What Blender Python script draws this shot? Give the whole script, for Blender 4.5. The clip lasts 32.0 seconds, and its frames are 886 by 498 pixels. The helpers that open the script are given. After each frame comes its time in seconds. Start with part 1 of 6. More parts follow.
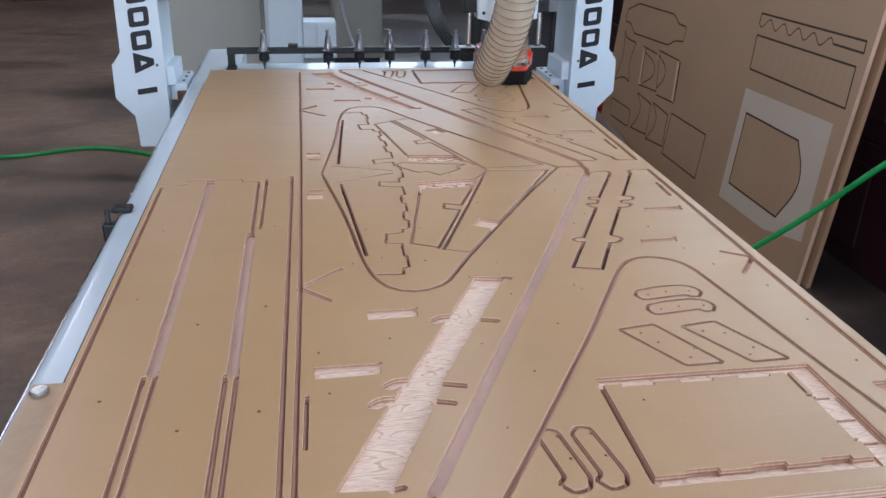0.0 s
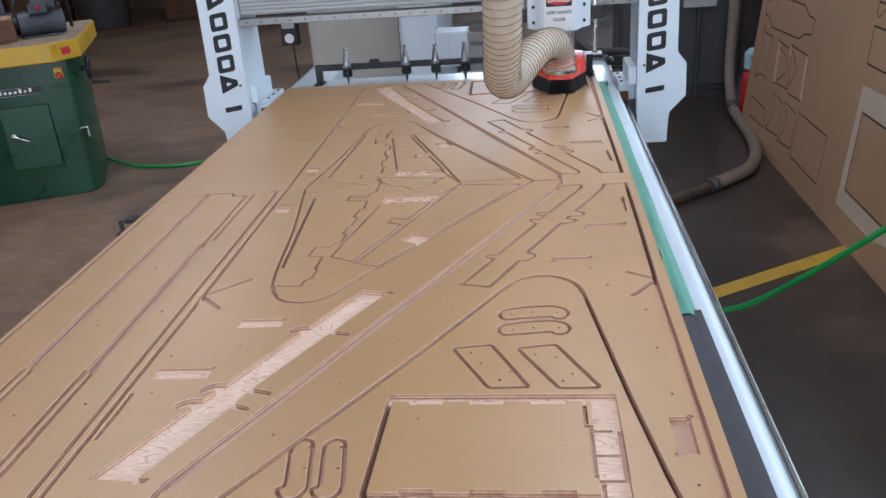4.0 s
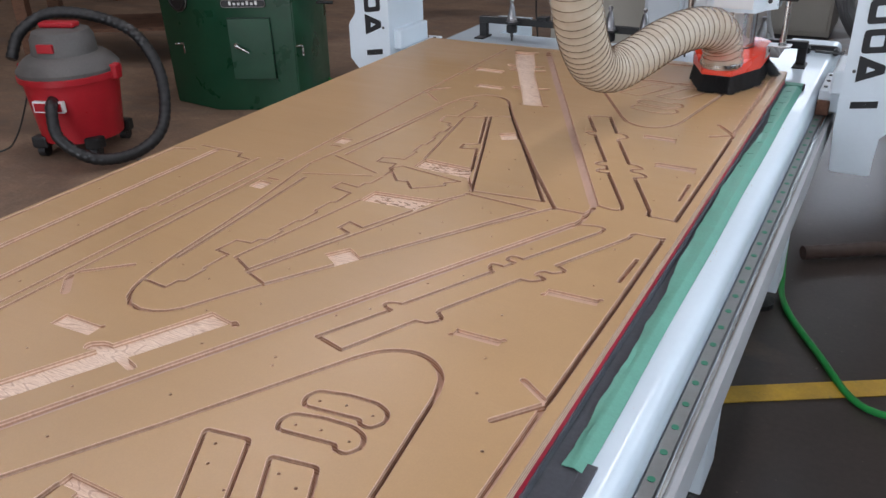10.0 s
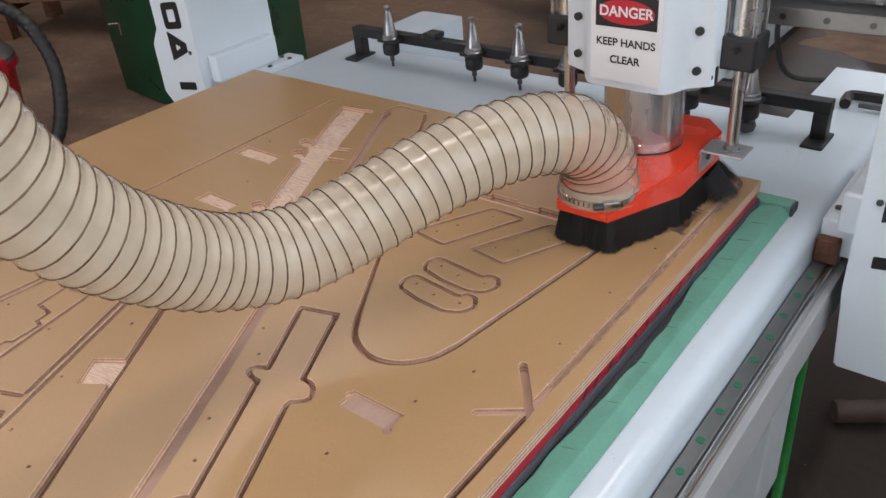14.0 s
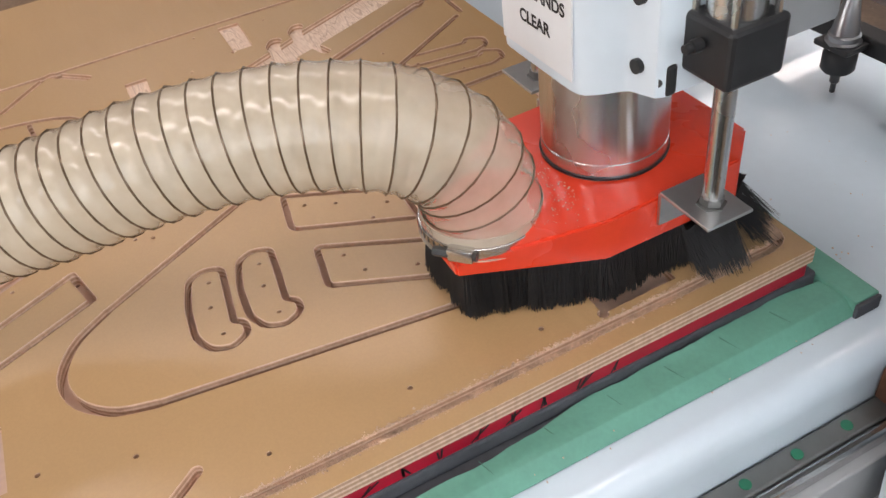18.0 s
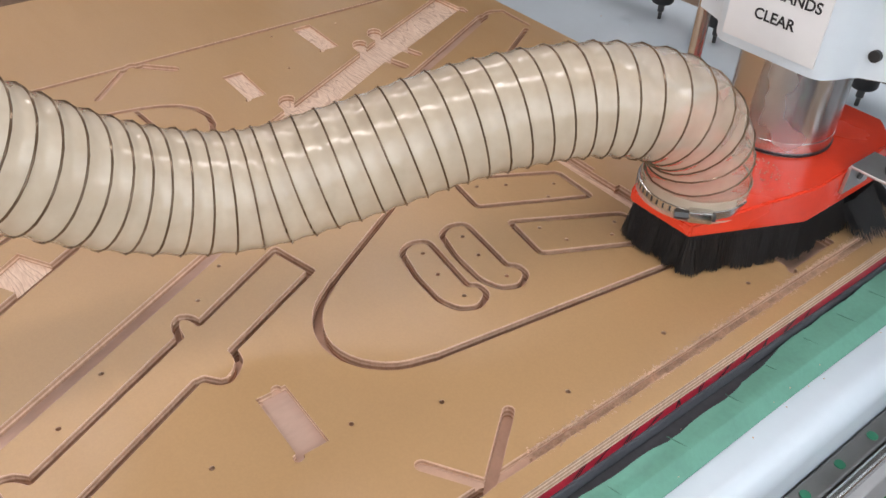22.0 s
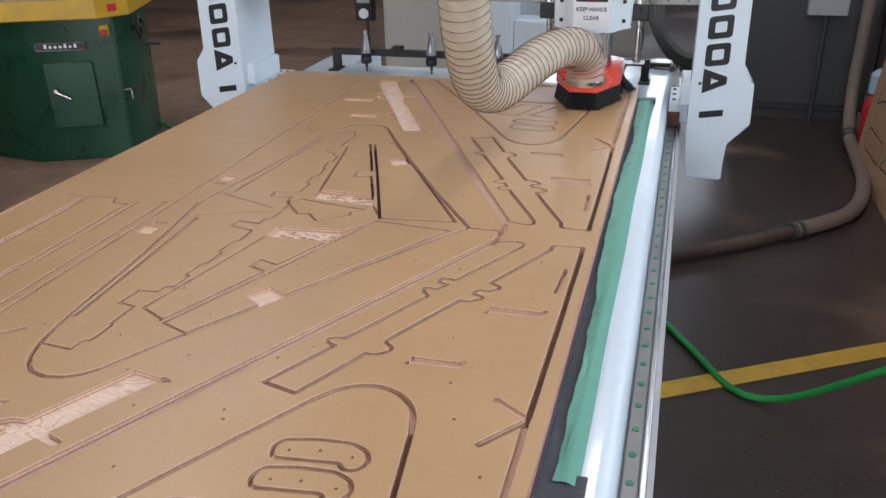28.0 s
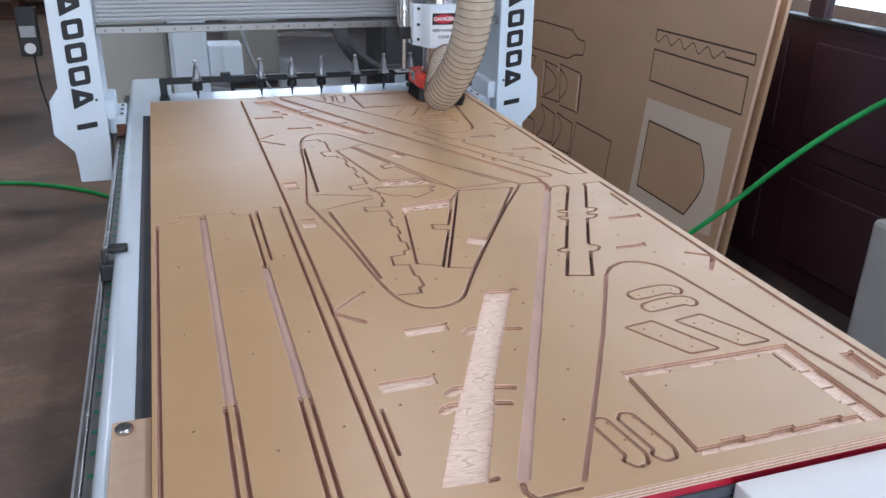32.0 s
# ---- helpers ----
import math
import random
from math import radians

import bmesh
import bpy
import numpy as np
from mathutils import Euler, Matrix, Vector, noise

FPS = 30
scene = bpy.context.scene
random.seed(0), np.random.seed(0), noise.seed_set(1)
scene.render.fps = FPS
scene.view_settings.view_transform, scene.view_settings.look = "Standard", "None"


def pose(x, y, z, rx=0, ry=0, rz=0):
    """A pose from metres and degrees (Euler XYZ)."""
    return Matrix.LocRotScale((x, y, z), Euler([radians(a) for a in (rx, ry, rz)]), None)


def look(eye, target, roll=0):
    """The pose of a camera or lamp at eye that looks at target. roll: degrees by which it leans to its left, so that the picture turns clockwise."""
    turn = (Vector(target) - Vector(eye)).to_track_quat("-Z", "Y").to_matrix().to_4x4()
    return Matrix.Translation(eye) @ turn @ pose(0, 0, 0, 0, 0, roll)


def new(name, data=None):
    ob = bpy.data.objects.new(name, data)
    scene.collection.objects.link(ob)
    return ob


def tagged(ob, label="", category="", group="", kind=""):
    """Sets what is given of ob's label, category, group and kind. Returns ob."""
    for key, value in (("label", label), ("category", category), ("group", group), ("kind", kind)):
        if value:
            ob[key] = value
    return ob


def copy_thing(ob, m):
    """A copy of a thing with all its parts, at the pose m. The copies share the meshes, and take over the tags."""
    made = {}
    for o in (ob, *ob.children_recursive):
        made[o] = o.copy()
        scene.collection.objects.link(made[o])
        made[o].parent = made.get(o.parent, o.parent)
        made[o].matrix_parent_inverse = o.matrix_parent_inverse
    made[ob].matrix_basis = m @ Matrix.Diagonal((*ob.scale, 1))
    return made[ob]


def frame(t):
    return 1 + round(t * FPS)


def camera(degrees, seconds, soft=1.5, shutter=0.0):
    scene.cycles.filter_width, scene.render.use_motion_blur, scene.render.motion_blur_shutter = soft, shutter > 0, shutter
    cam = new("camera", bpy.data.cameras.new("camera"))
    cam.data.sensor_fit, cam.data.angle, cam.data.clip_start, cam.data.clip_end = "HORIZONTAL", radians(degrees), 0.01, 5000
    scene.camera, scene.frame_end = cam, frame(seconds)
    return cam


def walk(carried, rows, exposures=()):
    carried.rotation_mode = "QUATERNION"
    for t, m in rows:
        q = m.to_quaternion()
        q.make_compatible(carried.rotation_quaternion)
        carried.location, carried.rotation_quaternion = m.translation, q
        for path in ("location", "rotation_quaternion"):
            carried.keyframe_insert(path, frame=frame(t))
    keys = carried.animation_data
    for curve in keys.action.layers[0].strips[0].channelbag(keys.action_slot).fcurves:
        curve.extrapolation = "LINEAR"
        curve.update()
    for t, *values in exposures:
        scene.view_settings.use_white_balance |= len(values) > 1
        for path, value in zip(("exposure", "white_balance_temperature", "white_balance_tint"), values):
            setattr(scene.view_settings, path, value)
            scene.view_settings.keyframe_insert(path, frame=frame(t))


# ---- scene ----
cam = camera(57.1, 32.0)
PATH = [
    (0, (-0.252, -0.683, 1.482), (0.055, 1.116, 0.662), 1.4),
    (0.5, (-0.093, -0.601, 1.46), (0.136, 1.203, 0.626), 0.6),
    (1, (0.053, -0.511, 1.478), (0.13, 1.291, 0.615), -0.5),
    (1.5, (0.205, -0.509, 1.49), (0.087, 1.277, 0.598), -3.3),
    (2, (0.293, -0.56, 1.492), (0.123, 1.231, 0.618), -3.8),
    (2.5, (0.284, -0.678, 1.515), (0.129, 1.146, 0.709), -3.7),
    (3, (0.288, -0.75, 1.516), (0.137, 1.078, 0.718), -3.7),
    (3.5, (0.332, -0.751, 1.522), (0.125, 1.064, 0.708), -4.4),
    (5.5, (0.389, -0.751, 1.527), (0.149, 1.074, 0.745), -4.3),
    (6, (0.388, -0.754, 1.529), (0.156, 1.072, 0.748), -4.1),
    (6.5, (0.39, -0.752, 1.525), (0.156, 1.075, 0.745), -4.2),
    (7, (0.409, -0.752, 1.524), (0.158, 1.072, 0.742), -4.4),
    (7.5, (0.472, -0.736, 1.517), (0.137, 1.079, 0.744), -3.9),
    (8, (0.561, -0.696, 1.508), (0.113, 1.086, 0.717), -4.0),
    (8.5, (0.621, -0.573, 1.503), (0.173, 1.187, 0.663), -3.6),
    (9, (0.674, -0.402, 1.509), (0.227, 1.354, 0.664), -2.8),
    (9.5, (0.763, -0.272, 1.491), (0.101, 1.406, 0.625), -4.0),
    (10, (0.896, -0.151, 1.487), (0.008, 1.395, 0.581), -1.8),
    (10.5, (0.937, -0.004, 1.477), (-0.011, 1.476, 0.523), -2.8),
    (11, (0.919, 0.179, 1.484), (0.063, 1.714, 0.53), -1.7),
    (11.5, (0.912, 0.312, 1.484), (0.041, 1.829, 0.514), -2.3),
    (12, (0.96, 0.51, 1.474), (-0.077, 1.903, 0.482), -4.1),
    (12.5, (1.003, 0.681, 1.483), (-0.041, 2.02, 0.427), -4.0),
    (13, (0.95, 0.852, 1.472), (-0.08, 2.261, 0.495), -3.9),
    (13.5, (0.912, 1.022, 1.477), (-0.067, 2.45, 0.476), -4.9),
    (14, (0.957, 1.24, 1.451), (-0.15, 2.54, 0.41), -5.2),
    (14.5, (0.955, 1.407, 1.429), (-0.245, 2.604, 0.367), -5.6),
    (16.5, (0.993, 1.915, 1.376), (-0.453, 2.489, 0.12), -9.1),
    (17, (0.988, 1.923, 1.373), (-0.434, 2.475, 0.079), -9.4),
    (17.5, (0.991, 1.927, 1.368), (-0.425, 2.481, 0.069), -9.3),
    (18, (0.99, 1.92, 1.368), (-0.419, 2.472, 0.06), -8.7),
    (18.5, (0.989, 1.918, 1.368), (-0.411, 2.471, 0.051), -8.6),
    (19, (0.992, 1.918, 1.367), (-0.412, 2.462, 0.051), -8.8),
    (19.5, (0.995, 1.915, 1.367), (-0.415, 2.428, 0.044), -9.3),
    (20, (0.992, 1.896, 1.368), (-0.403, 2.438, 0.042), -8.1),
    (20.5, (0.976, 1.847, 1.381), (-0.364, 2.477, 0.036), -5.4),
    (21, (0.934, 1.703, 1.403), (-0.289, 2.572, 0.08), -0.3),
    (21.5, (0.907, 1.604, 1.39), (-0.315, 2.535, 0.11), 0.6),
    (22, (0.864, 1.522, 1.382), (-0.357, 2.488, 0.127), 1.7),
    (22.5, (0.870, 1.359, 1.340), (-0.334, 2.586, 0.317), -2.2),
    (23, (0.840, 1.275, 1.397), (-0.257, 2.504, 0.263), -2.6),
    (23.5, (0.848, 1.212, 1.390), (-0.287, 2.383, 0.232), -3.5),
    (24, (0.785, 1.064, 1.377), (-0.161, 2.452, 0.292), -1.4),
    (24.5, (0.774, 0.936, 1.389), (-0.104, 2.338, 0.265), -3.8),
    (25, (0.779, 0.787, 1.407), (-0.111, 2.238, 0.358), -2.7),
    (25.5, (0.818, 0.647, 1.439), (-0.146, 2.073, 0.422), -3.2),
    (26, (0.773, 0.448, 1.406), (-0.018, 2.009, 0.437), 0.0),
    (26.5, (0.739, 0.253, 1.425), (0.117, 1.867, 0.420), 1.0),
    (28.5, (0.716, -0.294, 1.46), (0.228, 1.474, 0.662), -1.3),
    (29, (0.561, -0.356, 1.467), (0.169, 1.433, 0.664), -0.2),
    (29.5, (0.368, -0.317, 1.453), (0.158, 1.499, 0.642), -0.3),
    (30, (0.139, -0.414, 1.478), (0.123, 1.432, 0.708), 0.3),
    (30.5, (-0.025, -0.589, 1.519), (0.066, 1.259, 0.759), -0.1),
    (31, (-0.103, -0.729, 1.522), (0.133, 1.109, 0.77), 1.2),
    (31.5, (-0.28, -0.778, 1.545), (0.139, 1.008, 0.749), 1.1),
    (32, (-0.529, -0.751, 1.559), (0.062, 0.987, 0.764), 1.3),
]
# the clip's own drift of brightness and white balance
TONE = [(0, 0.0, 5700, 13), (3, 0.02, 5850, 14), (6, 0.04, 6050, 15), (10, -0.06, 6350, 16), (12, -0.16, 6500, 17), (13.2, -0.14, 6700, 17), (14.5, -0.02, 6950, 18), (17, 0.22, 7100, 18), (21, 0.22, 7100, 18), (24, 0.0, 6400, 16), (26, 0.0, 6250, 15), (29, 0.0, 6450, 16), (30, 0.06, 6250, 15), (32, 0.12, 5750, 14)]
walk(cam, [(t, look(eye, target, roll)) for t, eye, target, roll in PATH], TONE)

# ---- world and light ----
world = bpy.data.worlds.new("shop_sky")
scene.world = world
world.use_nodes = True
wn = world.node_tree
sky = wn.nodes.new("ShaderNodeTexSky")
sky.sky_type = "NISHITA"
sky.sun_disc = False
sky.sun_elevation = radians(48)
sky.sun_rotation = radians(200)
wn.links.new(sky.outputs[0], wn.nodes["Background"].inputs[0])
wn.nodes["Background"].inputs[1].default_value = 0.12


def area_lamp(name, m, sx, sy, watts, colour=(1, 1, 1)):
    d = bpy.data.lights.new(name, "AREA")
    d.shape, d.size, d.size_y, d.energy, d.color = "RECTANGLE", sx, sy, watts, colour
    ob = new(name, d)
    ob.matrix_world = m
    return ob


# Daylight: the panes of the overhead door beside the machine, an unseen doorway added behind its near end, an unseen
# high window added in the far wall; then the shop's strip lights
area_lamp("pane_daylight", pose(2.34, 1.75, 2.10, 0, 90, 0), 1.90, 6.6, 130, (0.77, 0.91, 1.0))
area_lamp("doorway_fill", pose(-1.0, -5.25, 1.75, 90, 0, 0), 4.4, 3.4, 205, (0.88, 0.95, 1.0))
# lamp of the unseen far window, added for sheen on the sheet
area_lamp("added_window_fill", pose(0.6, 13.14, 3.40, -90, 0, 0), 4.4, 1.4, 92, (0.84, 0.93, 1.0))
STRIPS = ((-2.6, -1.5), (0.8, -1.5), (-2.6, 1.2), (0.8, 1.2), (-2.6, 3.9), (0.8, 3.9), (-5.4, 2.5), (-3.4, 7.4))
for lx, ly in STRIPS:
    area_lamp("strip_light", pose(lx, ly, 4.20), 0.25, 2.4, 25, (1.0, 0.98, 0.99))

# ---- materials ----


def ramp(nt, fac, stops):
    r = nt.nodes.new("ShaderNodeValToRGB")
    e = r.color_ramp.elements
    while len(e) < len(stops):
        e.new(0.5)
    for el, (p, c) in zip(e, stops):
        el.position, el.color = p, (*c, 1)
    nt.links.new(fac, r.inputs[0])
    return r.outputs[0]


def coords(nt, scale=(1, 1, 1), kind="Object"):
    tc, mp = nt.nodes.new("ShaderNodeTexCoord"), nt.nodes.new("ShaderNodeMapping")
    nt.links.new(tc.outputs[kind], mp.inputs[0])
    mp.inputs[3].default_value = scale
    return mp.outputs[0]


def noise_tex(nt, vec, scale, detail=4.0, rough=0.55, distort=0.0):
    n = nt.nodes.new("ShaderNodeTexNoise")
    nt.links.new(vec, n.inputs["Vector"])
    n.inputs["Scale"].default_value, n.inputs["Detail"].default_value = scale, detail
    n.inputs["Roughness"].default_value, n.inputs["Distortion"].default_value = rough, distort
    return n.outputs[0]


def mixed(nt, fac, a, b, blend="MIX"):
    m = nt.nodes.new("ShaderNodeMix")
    m.data_type, m.blend_type = "RGBA", blend
    for socket, v in ((m.inputs[0], fac), (m.inputs[6], a), (m.inputs[7], b)):
        if isinstance(v, bpy.types.NodeSocket):
            nt.links.new(v, socket)
        elif isinstance(v, (int, float)):
            socket.default_value = v
        else:
            socket.default_value = (*v, 1)
    return m.outputs[2]


def bumped(nt, height, strength=0.2, dist=0.002):
    b = nt.nodes.new("ShaderNodeBump")
    b.inputs["Strength"].default_value, b.inputs["Distance"].default_value = strength, dist
    nt.links.new(height, b.inputs["Height"])
    return b.outputs[0]


def base_mat(name):
    m = bpy.data.materials.new(name)
    m.use_nodes = True
    return m, m.node_tree, m.node_tree.nodes["Principled BSDF"]


def surface(name, colour, rough=0.5, metal=0.0, vary=0.12, grain=(60, 6), bump=0.1, dist=0.001, wear=None, stretch=(1, 1, 1), coat=0.0, rvary=0.15):
    """A surface whose colour shifts at two scales, with fine relief and, if wear is given, patches of that colour."""
    m, nt, bs = base_mat(name)
    v = coords(nt, stretch)
    fine, broad = noise_tex(nt, v, grain[0], 5), noise_tex(nt, v, grain[1], 4, 0.6, 0.4)
    lo, hi = tuple(c * (1 - vary) for c in colour), tuple(min(1, c * (1 + vary)) for c in colour)
    a = ramp(nt, broad, ((0.3, lo), (0.7, hi)))
    b = ramp(nt, fine, ((0.3, tuple(1 - vary for _ in range(3))), (0.7, (1, 1, 1))))
    col = mixed(nt, 0.7, a, b, "MULTIPLY")
    if wear:
        spots = ramp(nt, noise_tex(nt, v, grain[1] * 2.3, 8, 0.7, 0.8), ((0.6, (0, 0, 0)), (0.72, (1, 1, 1))))
        col = mixed(nt, spots, col, wear)
    nt.links.new(col, bs.inputs["Base Color"])
    rr = ramp(nt, broad, ((0.25, (max(0, rough - rvary),) * 3), (0.75, (min(1, rough + rvary),) * 3)))
    nt.links.new(rr, bs.inputs["Roughness"])
    bs.inputs["Metallic"].default_value, bs.inputs["Coat Weight"].default_value = metal, coat
    if bump:
        nt.links.new(bumped(nt, fine, bump, dist), bs.inputs["Normal"])
    return m


# white enamel; the blue of the window light is put into its colour
M_WHITE = surface("white_enamel", (0.69, 0.765, 0.82), 0.36, 0, 0.03, (90, 3), 0.05, 0.0005, rvary=0.03)


def floor_material():
    """Dark sealed concrete, scuffed, with brown sawdust trodden into it in long drifts."""
    m, nt, bs = base_mat("shop_concrete")
    v = coords(nt)
    fine, broad = noise_tex(nt, v, 55, 6), noise_tex(nt, v, 1.1, 4, 0.6, 0.5)
    drift = noise_tex(nt, coords(nt, (0.85, 1.25, 1)), 1.0, 7, 0.6, 0.35)
    far = nt.nodes.new("ShaderNodeSeparateXYZ")
    nt.links.new(v, far.inputs[0])
    walked = nt.nodes.new("ShaderNodeMapRange")
    walked.inputs[1].default_value, walked.inputs[2].default_value = 1.0, -2.4
    walked.inputs[3].default_value, walked.inputs[4].default_value = -0.19, 0.12
    nt.links.new(far.outputs[0], walked.inputs[0])
    add = nt.nodes.new("ShaderNodeMath")
    add.operation = "ADD"
    nt.links.new(drift, add.inputs[0])
    nt.links.new(walked.outputs[0], add.inputs[1])
    col = ramp(nt, broad, ((0.3, (0.036, 0.028, 0.024)), (0.7, (0.066, 0.050, 0.042))))
    dust = ramp(nt, add.outputs[0], ((0.36, (0, 0, 0)), (0.66, (0.80, 0.80, 0.80))))
    col = mixed(nt, dust, col, (0.30, 0.190, 0.122))
    trodden = noise_tex(nt, coords(nt, (2.0, 3.0, 1)), 2.2, 10, 0.72, 0.6)
    pale = mixed(nt, 1.0, ramp(nt, trodden, ((0.48, (0, 0, 0)), (0.70, (0.5, 0.5, 0.5)))), dust, "MULTIPLY")
    col = mixed(nt, pale, col, (0.46, 0.335, 0.235))
    col = mixed(nt, ramp(nt, noise_tex(nt, coords(nt, (1.3, 1.9, 1)), 3.1, 8, 0.7, 0.4), ((0.52, (0, 0, 0)), (0.74, (0.38, 0.38, 0.38)))), col, (0.060, 0.045, 0.040))
    col = mixed(nt, 0.8, col, ramp(nt, fine, ((0.3, (0.72, 0.72, 0.72)), (0.7, (1, 1, 1)))), "MULTIPLY")
    specks = ramp(nt, noise_tex(nt, v, 46, 3, 0.6), ((0.69, (0, 0, 0)), (0.76, (0.55, 0.55, 0.55))))
    col = mixed(nt, specks, col, (0.30, 0.24, 0.19))
    nt.links.new(col, bs.inputs["Base Color"])
    nt.links.new(ramp(nt, add.outputs[0], ((0.35, (0.28, 0.28, 0.28)), (0.62, (0.68, 0.68, 0.68)))), bs.inputs["Roughness"])
    nt.links.new(bumped(nt, fine, 0.12, 0.002), bs.inputs["Normal"])
    return m


M_FLOOR = floor_material()
M_WALL = surface("painted_block", (0.30, 0.22, 0.17), 0.8, 0, 0.2, (40, 2), 0.25, 0.004)
M_CEIL = surface("dark_ceiling", (0.16, 0.15, 0.14), 0.9, 0, 0.15)
M_GREEN = surface("green_enamel", (0.006, 0.060, 0.027), 0.34, 0, 0.18, (120, 5), 0.06, 0.0006, coat=0.1)
M_YELLOW = surface("yellow_enamel", (0.56, 0.33, 0.012), 0.4, 0, 0.12, (90, 6), 0.08, 0.001, wear=(0.33, 0.24, 0.08))
M_STEEL = surface("bright_steel", (0.62, 0.62, 0.61), 0.25, 1.0, 0.08, (160, 8), 0.06, 0.0003, rvary=0.05)
M_ALU = surface("brushed_aluminium", (0.60, 0.60, 0.60), 0.36, 1.0, 0.08, (90, 5), 0.1, 0.0004, stretch=(1, 1, 12), rvary=0.05)
M_BLACK = surface("black_plastic", (0.014, 0.014, 0.015), 0.45, 0, 0.25, (120, 8), 0.1, 0.0006)
M_RED = surface("red_shoe_plastic", (0.80, 0.055, 0.022), 0.26, 0, 0.06, (140, 8), 0.04, 0.0004, coat=0.3)
M_MAROON = surface("maroon_door", (0.035, 0.010, 0.014), 0.45, 0, 0.2, (60, 3), 0.1, 0.001)

# ---- building helpers ----


def part(name, bm, material, parent=None, label="", smooth=False):
    me = bpy.data.meshes.new(name)
    bm.to_mesh(me)
    bm.free()
    for mt in (material if isinstance(material, (list, tuple)) else [material]):
        me.materials.append(mt)
    if smooth:
        me.polygons.foreach_set("use_smooth", [True] * len(me.polygons))
        me.set_sharp_from_angle(angle=radians(38))
    ob = new(name, me)
    if parent is not None:
        ob.parent = parent
    if label:
        ob["label"] = label
    return ob


def thing(name, m, label, category, group="", kind=""):
    ob = new(name)
    ob.empty_display_size = 0.1
    ob.matrix_basis = m
    return tagged(ob, label, category, group, kind)


def box(bm, x0, x1, y0, y1, z0, z1, bevel=0.0, seg=2, m=None):
    vs = [bm.verts.new((x, y, z)) for x in (x0, x1) for y in (y0, y1) for z in (z0, z1)]
    fs = [bm.faces.new([vs[i] for i in q]) for q in ((0, 1, 3, 2), (4, 6, 7, 5), (0, 4, 5, 1), (2, 3, 7, 6), (0, 2, 6, 4), (1, 5, 7, 3))]
    if bevel:
        es = list({e for f in fs for e in f.edges})
        r = bmesh.ops.bevel(bm, geom=es, offset=bevel, segments=seg, affect="EDGES", profile=0.5)
        vs = list({v for v in r["verts"]} | {v for v in vs if v.is_valid})
    if m is not None:
        bmesh.ops.transform(bm, matrix=m, verts=vs)
    return bm


def boxed(*a, **k):
    return box(bmesh.new(), *a, **k)


def prism(bm, poly, z0, z1, bevel=0.0, seg=2):
    """A flat outline (counter-clockwise) raised from z0 to z1."""
    lo, hi = [bm.verts.new((x, y, z0)) for x, y in poly], [bm.verts.new((x, y, z1)) for x, y in poly]
    n = len(poly)
    fs = [bm.faces.new(lo[::-1]), bm.faces.new(hi)]
    fs += [bm.faces.new((lo[i], lo[(i + 1) % n], hi[(i + 1) % n], hi[i])) for i in range(n)]
    if bevel:
        bmesh.ops.bevel(bm, geom=list(fs[1].edges) + list(fs[0].edges), offset=bevel, segments=seg, affect="EDGES", profile=0.5)
    return bm


def lathe(bm, rings, n=32, m=None, cap=True):
    """Rings of (radius, height) turned round z."""
    made, rows = [], []
    for r, z in rings:
        rows.append([bm.verts.new((r * math.cos(2 * math.pi * i / n), r * math.sin(2 * math.pi * i / n), z)) for i in range(n)])
        made += rows[-1]
    for a, b in zip(rows, rows[1:]):
        for i in range(n):
            bm.faces.new((a[i], a[(i + 1) % n], b[(i + 1) % n], b[i]))
    if cap:
        bm.faces.new(rows[0][::-1])
        bm.faces.new(rows[-1])
    if m is not None:
        bmesh.ops.transform(bm, matrix=m, verts=made)
    return bm


def rod(bm, a, b, r, n=16, r2=None):
    a, b = Vector(a), Vector(b)
    d = b - a
    return lathe(bm, [(r, 0), (r if r2 is None else r2, d.length)], n, Matrix.Translation(a) @ d.to_track_quat("Z", "Y").to_matrix().to_4x4())


def curve_pts(ctrl, n):
    """A smooth line through the control points, as n even steps."""
    p = [Vector(c) for c in ctrl]
    p = [2 * p[0] - p[1]] + p + [2 * p[-1] - p[-2]]
    fine = []
    for i in range(1, len(p) - 2):
        for k in range(24):
            t = k / 24
            fine.append(0.5 * (2 * p[i] + (p[i + 1] - p[i - 1]) * t + (2 * p[i - 1] - 5 * p[i] + 4 * p[i + 1] - p[i + 2]) * t * t + (3 * p[i] - p[i - 1] - 3 * p[i + 1] + p[i + 2]) * t ** 3))
    fine.append(p[-2])
    acc = [0.0]
    for a, b in zip(fine, fine[1:]):
        acc.append(acc[-1] + (b - a).length)
    out, j = [], 0
    for k in range(n):
        s = acc[-1] * k / (n - 1)
        while j < len(acc) - 2 and acc[j + 1] < s:
            j += 1
        w = (s - acc[j]) / max(1e-9, acc[j + 1] - acc[j])
        out.append(fine[j].lerp(fine[j + 1], min(1, w)))
    return out


def frames_along(pts, up=(0, 0, 1)):
    """For each point its tangent and two steady axes across it."""
    out, side = [], None
    for i, p in enumerate(pts):
        t = (pts[min(i + 1, len(pts) - 1)] - pts[max(i - 1, 0)]).normalized()
        if side is None:
            side = t.cross(Vector(up))
            side = side if side.length > 0.05 else t.cross(Vector((1, 0, 0)))
        side = (side - t * side.dot(t)).normalized()
        out.append((p, t, side, t.cross(side)))
    return out


